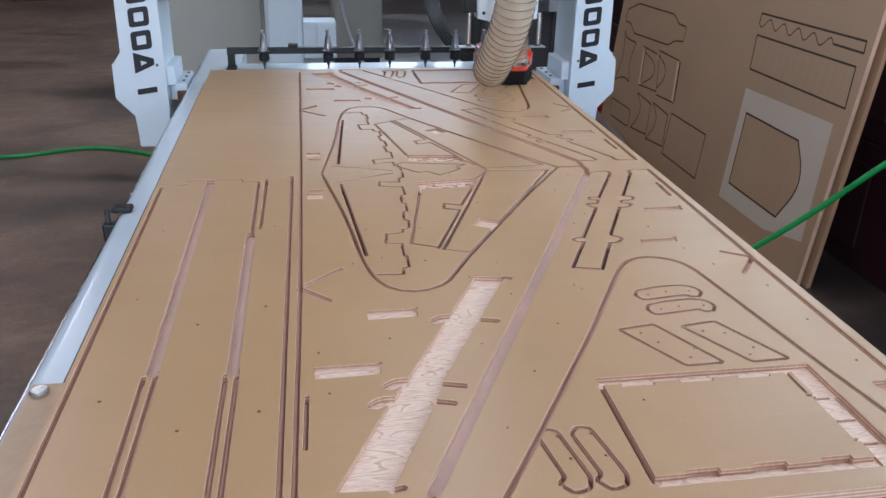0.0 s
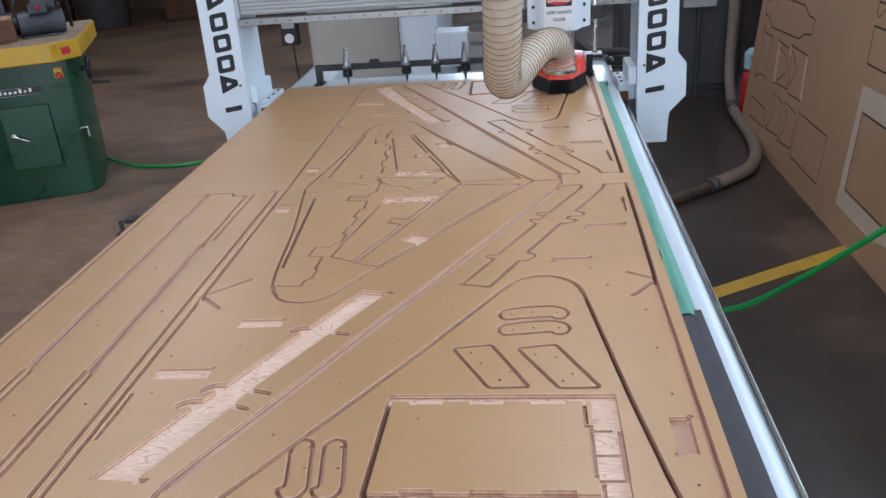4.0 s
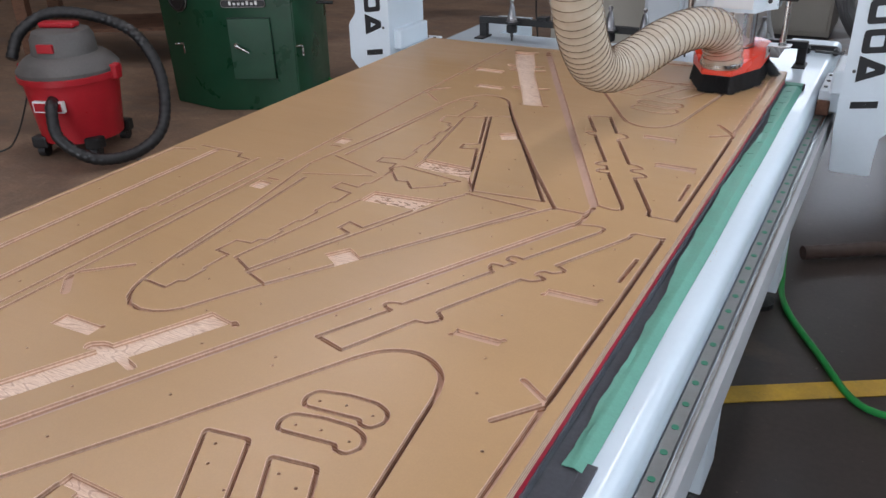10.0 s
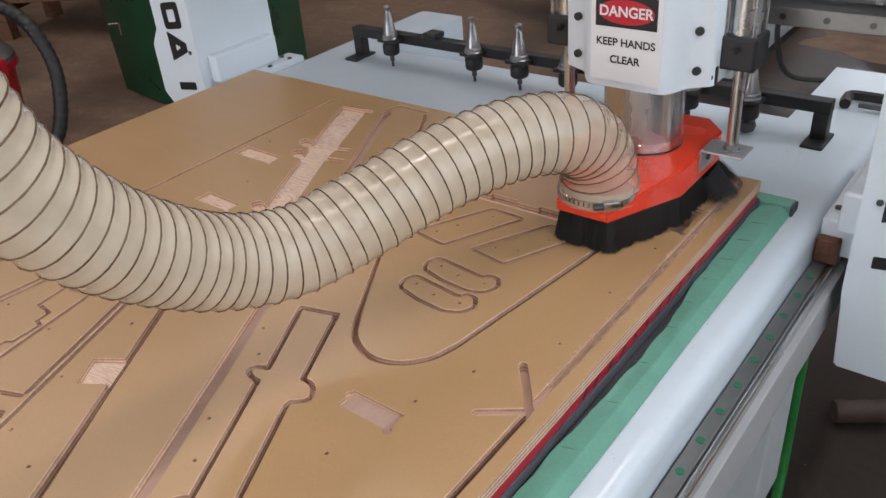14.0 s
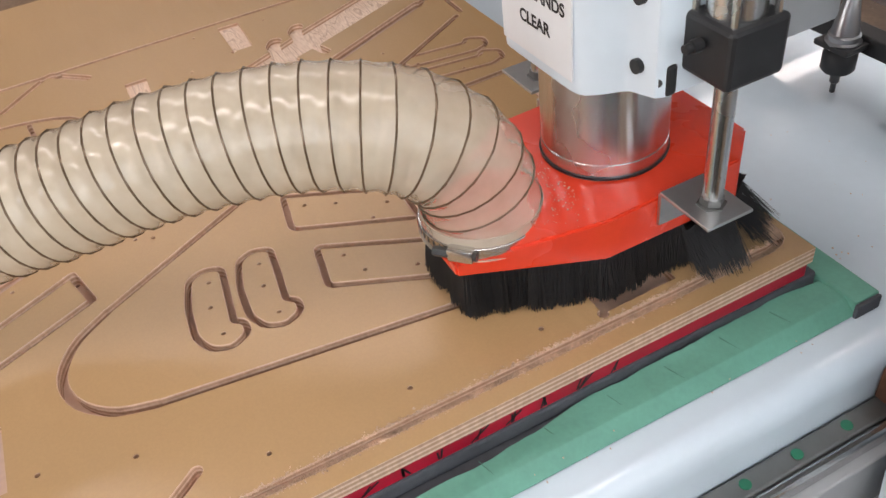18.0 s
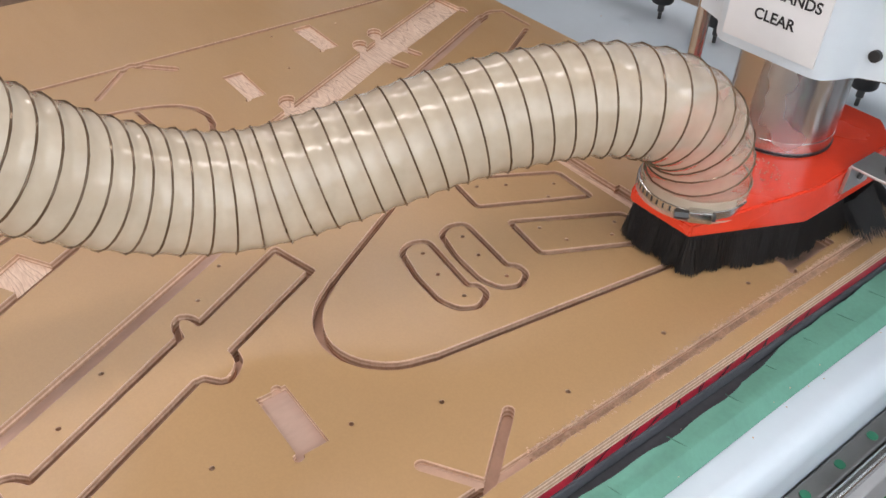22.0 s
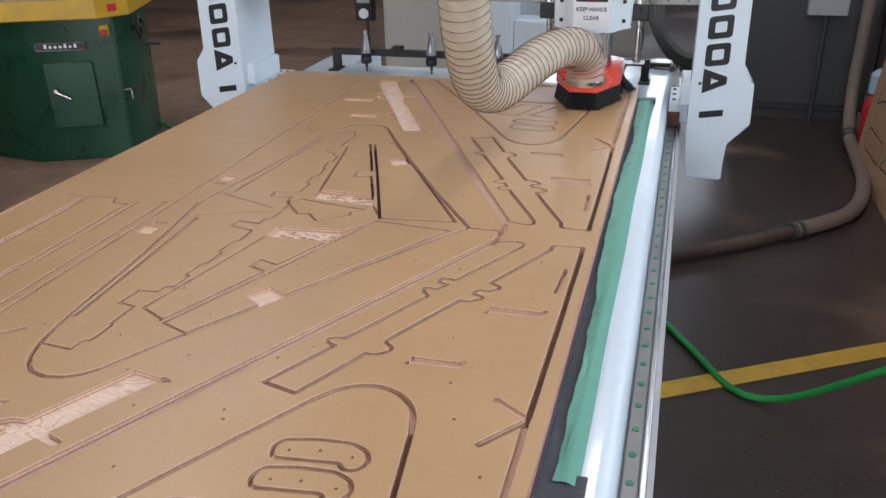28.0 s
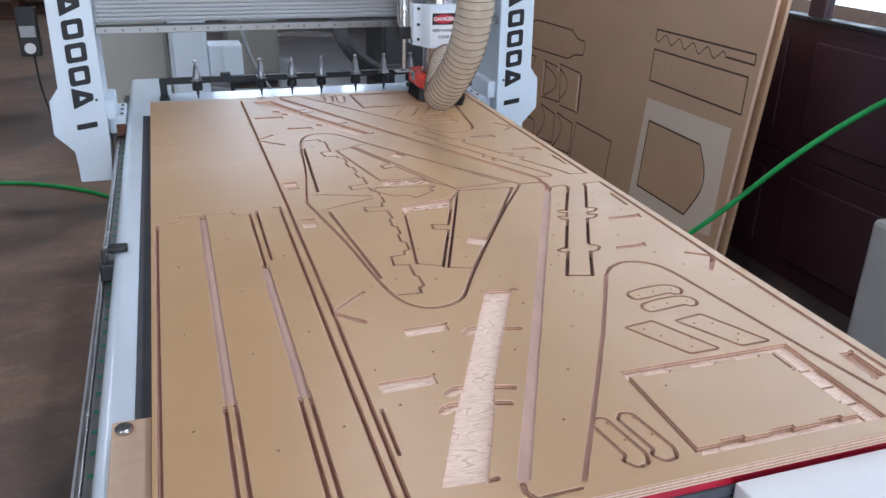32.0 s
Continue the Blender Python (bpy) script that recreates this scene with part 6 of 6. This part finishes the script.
part("terminal_box", boxed(-0.05, 0.05, -0.075, -0.03, 0.13, 0.19, 0.006), M_CASTIRON, mot)
bm = bmesh.new()
lathe(bm, [(0.012, 0), (0.013, 0.010), (0.008, 0.015)], 14, Matrix.Translation((0.0, -0.075, 0.165)) @ pose(0, 0, 0, 90))
part("stop_button", bm, M_VRED, mot, "small red button")
for k, (x, y, sx, sy, sz, rz) in enumerate(((-0.14, 0.02, 0.36, 0.03, 0.11, 4), (0.13, 0.05, 0.10, 0.05, 0.12, 40), (0.09, 0.16, 0.14, 0.10, 0.13, -10), (-0.30, 0.30, 0.30, 0.08, 0.05, 20), (-0.45, 0.25, 0.12, 0.09, 0.09, 5), (-0.33, -0.01, 0.2, 0.05, 0.03, 24))):
    o = on_table("wood_offcut", x, y, rz, "short reddish timber offcut lying on the machine table", "offcut")
    part("block", boxed(-sx / 2, sx / 2, -sy / 2, sy / 2, 0, sz, 0.002), M_BLOCK if k % 2 == 0 else M_DWOOD, o)

# shop vacuum
vac = thing("shop_vacuum", Matrix.Translation((-2.95, 2.62, 0)) @ pose(0, 0, 0, 0, 0, 20), "red and dark grey shop vacuum on castors", "vacuum cleaner")
bm = bmesh.new()
lathe(bm, [(0.18, 0.075), (0.21, 0.085), (0.243, 0.40), (0.262, 0.405), (0.262, 0.435), (0.25, 0.44)], 40)
part("drum", bm, M_VRED, vac, "red plastic drum", smooth=True)
bm = bmesh.new()
lathe(bm, [(0.258, 0.436), (0.260, 0.455), (0.232, 0.492), (0.195, 0.520), (0.165, 0.530), (0.158, 0.61), (0.140, 0.642), (0.09, 0.655)], 40)
part("motor_head", bm, M_VGREY, vac, "dusty grey motor head", smooth=True)
part("carry_handle", boxed(-0.10, 0.10, -0.035, 0.035, 0.655, 0.685, 0.012, 3), M_VRED, vac, "red carry handle")
part("front_label", boxed(-0.085, 0.085, -0.252, -0.225, 0.27, 0.33, 0.003), M_PAPER, vac, "white framed label with a dark bar")
part("label_bar", boxed(-0.076, 0.076, -0.256, -0.2515, 0.279, 0.321, 0.001), M_VRED, vac)
part("switch_panel", boxed(-0.045, 0.045, -0.172, -0.15, 0.555, 0.60, 0.006), M_VRED, vac)
for sx in (-1, 1):
    part("drum_latch", boxed(*sorted((sx * 0.245, sx * 0.285)), -0.03, 0.03, 0.39, 0.47, 0.01), M_VRED, vac, "red plastic latch")
for a in (0.8, 2.36, 3.93, 5.5):
    cx, cy = 0.215 * math.cos(a), 0.215 * math.sin(a)
    w = part("castor_arm", boxed(cx - 0.045, cx + 0.045, cy - 0.035, cy + 0.035, 0.05, 0.115, 0.012), M_BLACK, vac)
    bm = bmesh.new()
    rod(bm, (cx - 0.02, cy, 0.034), (cx + 0.02, cy, 0.034), 0.034, 18)
    part("castor_wheel", bm, M_BLACK, w, smooth=True)
bm = bmesh.new()
hp = curve_pts([(0.02, -0.22, 0.33), (0.05, -0.30, 0.30), (0.10, -0.36, 0.17), (0.25, -0.33, 0.06), (0.42, -0.22, 0.06), (0.50, -0.05, 0.15), (0.46, 0.10, 0.38), (0.33, 0.16, 0.58), (0.12, 0.18, 0.67), (-0.12, 0.14, 0.70), (-0.26, 0.04, 0.62), (-0.28, -0.06, 0.50)], 260)
tube(bm, hp, lambda i: 0.030 + 0.0016 * math.sin(i * 1.5), 14)
part("suction_hose", bm, M_BLACK, vac, "black ribbed hose wrapped round", smooth=True)
bm = bmesh.new()
tube(bm, curve_pts([(-0.2, -0.05, 0.4), (-0.32, -0.12, 0.1), (-0.45, -0.15, 0.006), (-0.75, -0.3, 0.006), (-1.1, -0.25, 0.006)], 40), 0.005, 6)
part("power_cord", bm, M_BLACK, vac)

# control cabinets behind the machine
def cabinet(name, x0, x1, y0, y1, h, mat, label, legs=0.0):
    t = thing(name, pose((x0 + x1) / 2, y0, 0), label, "control cabinet")
    w = (x1 - x0) / 2
    part("cabinet_body", boxed(-w, w, 0.02, y1 - y0, 0.06, h, 0.006), mat, t)
    part("cabinet_door", boxed(-w + 0.02, w - 0.02, 0.0, 0.02, 0.10, h - 0.03, 0.004), mat, t)
    part("plinth", boxed(-w + 0.02, w - 0.02, 0.04, y1 - y0 - 0.02, 0, 0.06), M_DGREY, t)
    part("door_lock", boxed(w - 0.06, w - 0.04, -0.012, 0.0, h * 0.55, h * 0.55 + 0.06, 0.003), M_BLACK, t)
    return t


cabinet("electrical_cabinet", -1.19, -0.525, 5.0, 5.7, 1.75, M_BEIGE, "tall grey-beige electrical cabinet with a plain door")
wc = cabinet("electrical_cabinet", -0.515, -0.28, 4.82, 6.25, 1.8, M_WHITE, "tall deep white cabinet beside the grey one")
part("side_panel", boxed(0.1175, 0.1215, 0.22, 1.25, 0.20, 1.65, 0.002), M_WHITE, wc)
cabinet("electrical_cabinet", -0.03, 0.40, 6.55, 7.2, 1.6, M_BEIGE, "pale beige machine cabinet standing on the floor")
cabinet("dark_cabinet", 1.00, 1.84, 5.25, 5.8, 1.7, M_DGREY, "dark grey steel cabinet standing in the corner")
jb = thing("inverter_box", pose(-0.165, 4.84, 0), "small white inverter box screwed to the cabinet's side", "inverter box")
part("case", boxed(-0.111, 0.105, 0, 0.20, 0.40, 0.635, 0.006), M_WHITE, jb)
part("front_cover", boxed(-0.02, 0.098, -0.006, 0.0, 0.41, 0.625, 0.002), M_WHITE, jb)
part("side_plate", boxed(0.105, 0.112, 0.03, 0.17, 0.43, 0.61, 0.002), M_BEIGE, jb)
bm = bmesh.new()
tube(bm, curve_pts([(0.03, 0.1, 0.40), (0.04, 0.1, 0.22), (0.10, 0.16, 0.06), (0.30, 0.30, 0.02)], 30), 0.012, 8)
part("lead", bm, M_DGREY, jb, smooth=True)
for k in range(4):
    bm = bmesh.new()
    tube(bm, curve_pts([(0.50 + 0.03 * k, 4.85, 1.3), (0.53 + 0.02 * k, 4.7, 0.75), (0.72, 4.5 - 0.04 * k, 0.47 + 0.03 * k), (0.98, 4.52, 0.40 + 0.03 * k), (1.06, 4.75, 0.20), (1.08, 4.9, 0.024)], 50), 0.022, 8)
    tagged(part("cable_conduit", bm, M_DGREY, smooth=True), "thick grey flexible cable conduit sagging behind the machine", "cable", "conduits behind the machine")
bm = bmesh.new()
tube(bm, curve_pts([(-0.33, 6.32, 0.042), (-0.10, 6.10, 0.042), (0.15, 6.05, 0.042), (0.45, 6.03, 0.042), (0.85, 5.86, 0.042), (1.05, 5.62, 0.042)], 200), lambda i: 0.040 + 0.0010 * math.sin(i * 1.3), 16)
tagged(part("floor_duct", bm, M_GREY, smooth=True), "thick grey ribbed duct lying behind the machine", "duct")
bm = bmesh.new()
tube(bm, curve_pts([(-0.02, 6.50, 0.95), (0.06, 5.75, 0.45), (0.20, 5.50, 0.17), (0.36, 5.55, 0.03), (0.62, 5.75, 0.014), (0.90, 5.60, 0.014)], 60), 0.013, 8)
tagged(part("cable", bm, M_GREY, smooth=True), "thin grey cable drooping to the dusty floor", "cable")
# low mound of sawdust whose colour carries the lit patch of floor
rp = np.random.default_rng(31)
bm, rows = bmesh.new(), []
for i in range(15):
    u = i / 14
    ring = []
    for k in range(44):
        a = 2 * math.pi * k / 44
        w = 1 + 0.16 * math.sin(3 * a + 1) + 0.10 * math.sin(7 * a) + 0.05 * math.sin(13 * a + 2)
        ring.append(bm.verts.new((0.42 + 0.75 * u * w * math.cos(a), 5.95 + 0.42 * u * w * math.sin(a), 0.0006 + 0.010 * (1 - u) ** 1.5 + 0.0012 * (1 - u) * rp.random())))
    rows.append(ring)
for a, b in zip(rows[1:], rows[2:]):
    for k in range(44):
        bm.faces.new((a[k], b[k], b[(k + 1) % 44], a[(k + 1) % 44]))
bm.faces.new(rows[1])
for v in rows[0]:
    bm.verts.remove(v)
bmesh.ops.recalc_face_normals(bm, faces=bm.faces[:])
tagged(part("sawdust", bm, surface("lit_floor_sawdust", (0.44, 0.285, 0.205), 0.95, 0, 0.22, (90, 7), 0.4, 0.004), smooth=True), "low drift of reddish sawdust coloured as the lit floor patch", "sawdust", kind="stuff")
lp = thing("meter_box", pose(-1.36, 5.1, 0), "black switch box with a round pale dial on a post", "switch box")
part("case", boxed(-0.06, 0.06, 0, 0.08, 0.56, 0.86, 0.005), M_BLACK, lp)
bm = bmesh.new()
lathe(bm, [(0.034, 0), (0.034, 0.006)], 24, Matrix.Translation((0, 0, 0.61)) @ pose(0, 0, 0, 90))
part("round_dial", bm, M_PAPER, lp)
part("pale_label", boxed(-0.045, 0.045, -0.004, 0, 0.68, 0.75), M_GREY, lp)
bm = bmesh.new()
tube(bm, curve_pts([(0.01, 0.04, 0.565), (0.02, 0.03, 0.35), (0.07, -0.02, 0.12), (0.12, -0.06, 0.004)], 30), 0.006, 8)
part("lead", bm, M_BLACK, lp, "thin black lead hanging to the floor", smooth=True)


# far side of the shop: benches, timber and bins in the shade
def bench(x, y, w, d, h, rz, label):
    t = thing("work_bench", Matrix.Translation((x, y, 0)) @ pose(0, 0, 0, 0, 0, rz), label, "workbench", "benches along the far wall")
    part("bench_top", boxed(-w / 2, w / 2, -d / 2, d / 2, h - 0.06, h, 0.004), M_DWOOD, t)
    for sx in (-1, 1):
        for sy in (-1, 1):
            part("leg", boxed(sx * (w / 2 - 0.07) - 0.045, sx * (w / 2 - 0.07) + 0.045, sy * (d / 2 - 0.07) - 0.045, sy * (d / 2 - 0.07) + 0.045, 0, h - 0.06, 0.003), M_DWOOD, t)
        part("stretcher", boxed(sx * (w / 2 - 0.07) - 0.02, sx * (w / 2 - 0.07) + 0.02, -d / 2 + 0.11, d / 2 - 0.11, 0.16, 0.24, 0.003), M_DWOOD, t)
    part("lower_shelf", boxed(-w / 2 + 0.1, w / 2 - 0.1, -d / 2 + 0.06, d / 2 - 0.06, 0.24, 0.265), M_DWOOD, t)
    return t


bench(-4.2, 12.3, 2.2, 0.8, 0.9, 4, "dark red timber bench standing in the shade")
bench(-7.4, 12.0, 2.0, 0.8, 0.85, -6, "dark timber bench loaded with boards")
bench(-4.4, 4.3, 1.5, 0.7, 0.80, 30, "low reddish timber bench behind the vacuum")
bench(-1.6, 12.3, 1.8, 0.7, 0.9, 0, "dark timber bench against the far wall")
for k, (x, y, z, ln, rz) in enumerate(((-4.4, 12.25, 0.9, 1.6, 8), (-4.0, 12.4, 0.9, 1.3, -5), (-7.4, 12.0, 0.85, 1.7, 0), (-7.2, 12.1, 0.89, 1.4, 10), (-4.4, 4.3, 0.80, 1.2, 26), (-6.2, 6.8, 0.0, 1.8, 60), (-6.0, 6.9, 0.05, 1.5, 66), (-1.5, 12.3, 0.9, 1.2, 0))):
    p = thing("timber_plank", Matrix.Translation((x, y, z)) @ pose(0, 0, 0, 0, 0, rz), "rough reddish plank lying in the shop", "plank", "loose planks")
    part("board", boxed(-ln / 2, ln / 2, -0.09, 0.09, 0, 0.04, 0.003), M_DWOOD if k % 3 else M_BLOCK, p)
for x, y, r, h, mat, lab in ((-5.75, 10.9, 0.42, 0.95, M_DGREY, "tall dark grey rubbish bin standing on the floor"), (-3.6, 12.2, 0.25, 0.7, M_DGREY, "dark round bin by the far bench")):
    t = thing("waste_bin", pose(x, y, 0), lab, "bin")
    bm = bmesh.new()
    lathe(bm, [(r * 0.8, 0), (r, h), (r * 1.06, h), (r * 1.06, h + 0.04), (r * 0.96, h + 0.04), (r * 0.95, h - 0.02)], 28)
    part("barrel", bm, mat, t, smooth=True)

mach = thing("planer", CM @ Matrix.Translation((-0.33, 1.05, 0)), "green machine with cast tables and loose tools on it", "machine")
part("machine_body", boxed(-0.24, 0.24, -0.2, 0.2, 0, 0.92, 0.02), M_GREEN, mach)
part("infeed_table", boxed(-0.34, 0.34, -0.25, 0.25, 0.92, 0.955, 0.006), M_CASTIRON, mach)
bm = bmesh.new()
rod(bm, (-0.2, 0.05, 1.03), (0.2, 0.05, 1.03), 0.07, 20)
part("cutter_drum", bm, M_GREEN, mach, smooth=True)
part("fence", boxed(-0.34, 0.30, 0.16, 0.19, 0.955, 1.08, 0.004), M_CASTIRON, mach)
for x in (-0.26, 0.02, 0.24):
    bm = bmesh.new()
    lathe(bm, [(0.012, 0.955), (0.012, 1.12), (0.03, 1.13), (0.03, 1.16), (0.01, 1.17)], 14, pose(x, -0.12, 0))
    part("clamp_screw", bm, M_STEEL, mach, smooth=True)
rag = on_table("rag", -0.36, 0.06, 10, "crumpled white rag lying on the machine table", "rag")
bm = bmesh.new()
bmesh.ops.create_grid(bm, x_segments=22, y_segments=16, size=0.5)
for v in bm.verts:
    r2 = (v.co.x * 2) ** 2 + (v.co.y * 2) ** 2
    v.co = Vector((v.co.x * 0.17, v.co.y * 0.12, max(0.001, 0.028 * (1 - 0.7 * r2) + 0.010 * math.sin(v.co.x * 17 + v.co.y * 9) + 0.008 * math.sin(v.co.y * 23 - v.co.x * 11))))
part("cloth", bm, surface("white_cloth", (0.62, 0.60, 0.57), 0.9, 0, 0.1, (150, 12), 0.3, 0.002), rag, smooth=True)
for x, y, w, h, lab in ((-4.75, 11.5, 0.9, 0.75, "rust-red cast machine base standing in the shade"), (-6.9, 11.2, 1.1, 1.3, "dark red tall machine in the far corner")):
    t = thing("old_machine", Matrix.Translation((x, y, 0)) @ pose(0, 0, 0, 0, 0, 12), lab, "machine")
    part("machine_base", boxed(-w * 0.32, w * 0.32, -0.25, 0.25, 0, h * 0.7, 0.03), M_DWOOD, t)
    part("machine_table", boxed(-w / 2, w / 2, -0.35, 0.35, h * 0.7, h * 0.7 + 0.06, 0.01), M_DARKSTEEL, t)
    bm = bmesh.new()
    rod(bm, (-w * 0.3, 0, h * 0.7 + 0.2), (w * 0.2, 0, h * 0.7 + 0.2), 0.14, 20)
    part("machine_head", bm, M_DWOOD, t, smooth=True)
for x, y, z, ln, rz in ((-3.4, 10.9, 0.0, 1.1, 20), (-3.0, 11.3, 0.0, 1.4, -12), (-5.3, 10.4, 0.0, 0.9, 40)):
    t = thing("timber_plank", Matrix.Translation((x, y, z)) @ pose(0, 0, 0, 0, 0, rz), "rough pale plank lying on the dusty floor", "plank", "loose planks")
    part("board", boxed(-ln / 2, ln / 2, -0.08, 0.08, 0, 0.045, 0.003), M_DWOOD, t)

# canister at the far end of the leaning sheets, grey box with its pipe on the dark cabinet
can = thing("fire_extinguisher", pose(1.77, 4.64, 0), "red cylinder with a pale blue top standing by the sheets", "extinguisher")
bm = bmesh.new()
lathe(bm, [(0.055, 0.0), (0.06, 0.01), (0.06, 0.27), (0.045, 0.31), (0.03, 0.32)], 24)
part("cylinder", bm, M_VRED, can, smooth=True)
bm = bmesh.new()
lathe(bm, [(0.03, 0.32), (0.05, 0.335), (0.05, 0.43), (0.025, 0.46)], 20)
part("top", bm, surface("pale_blue_plastic", (0.32, 0.46, 0.56), 0.5), can, "pale blue plastic top", smooth=True)
sw = thing("switch_box", pose(1.535, 5.18, 0), "grey switch box with a conduit running down", "switch box")
part("case", boxed(-0.11, 0.11, 0.0, 0.068, 0.65, 1.1, 0.006), M_GREY, sw)
bm = bmesh.new()
rod(bm, (0.0, 0.03, 0.0), (0.0, 0.03, 0.65), 0.014, 12)
part("conduit", bm, M_DGREY, sw, smooth=True)

# unseen high window added in the far wall round its lamp, and the housings of the strip lights
win = tagged(new("added_window_1"), "added high window in the far wall with dark bars", "window", kind="structure")
part("window_sill", boxed(-1.65, 2.85, 12.96, 13.06, 2.65, 2.69, 0.004), M_DGREY, win)
for k in range(6):
    part("window_bar", boxed(-1.65 + 0.89 * k, -1.60 + 0.89 * k, 13.0, 13.05, 2.69, 4.15, 0.003), M_DGREY, win)
for k in range(5):
    o = part("pane", boxed(-1.60 + 0.89 * k, -0.76 + 0.89 * k, 13.02, 13.026, 2.69, 4.15), glass, win)
    o.visible_shadow = False
fix = thing("ceiling_light", pose(STRIPS[0][0], STRIPS[0][1], 4.3), "white steel strip light hung under the ceiling", "ceiling light", "strip lights under the ceiling")
part("housing", boxed(-0.15, 0.15, -1.24, 1.24, -0.085, -0.03, 0.008), M_WHITE, fix)
for y in (-0.9, 0.9):
    part("hanger", boxed(-0.02, 0.02, y - 0.02, y + 0.02, -0.03, 0.0), M_DARKSTEEL, fix)
for lx, ly in STRIPS[1:]:
    copy_thing(fix, pose(lx, ly, 4.3))
# air fittings on the head
for sx in (-1, 1):
    cx, cy = SX + sx * 0.132, SY + 0.012
    bm = bmesh.new()
    rod(bm, (cx, cy - 0.029, 1.088), (cx, cy - 0.037, 1.088), 0.005, 12)
    rod(bm, (cx, cy - 0.037, 1.088), (cx, cy - 0.043, 1.088), 0.0035, 12)
    part("air_fitting", bm, M_BLACK, router, smooth=True)
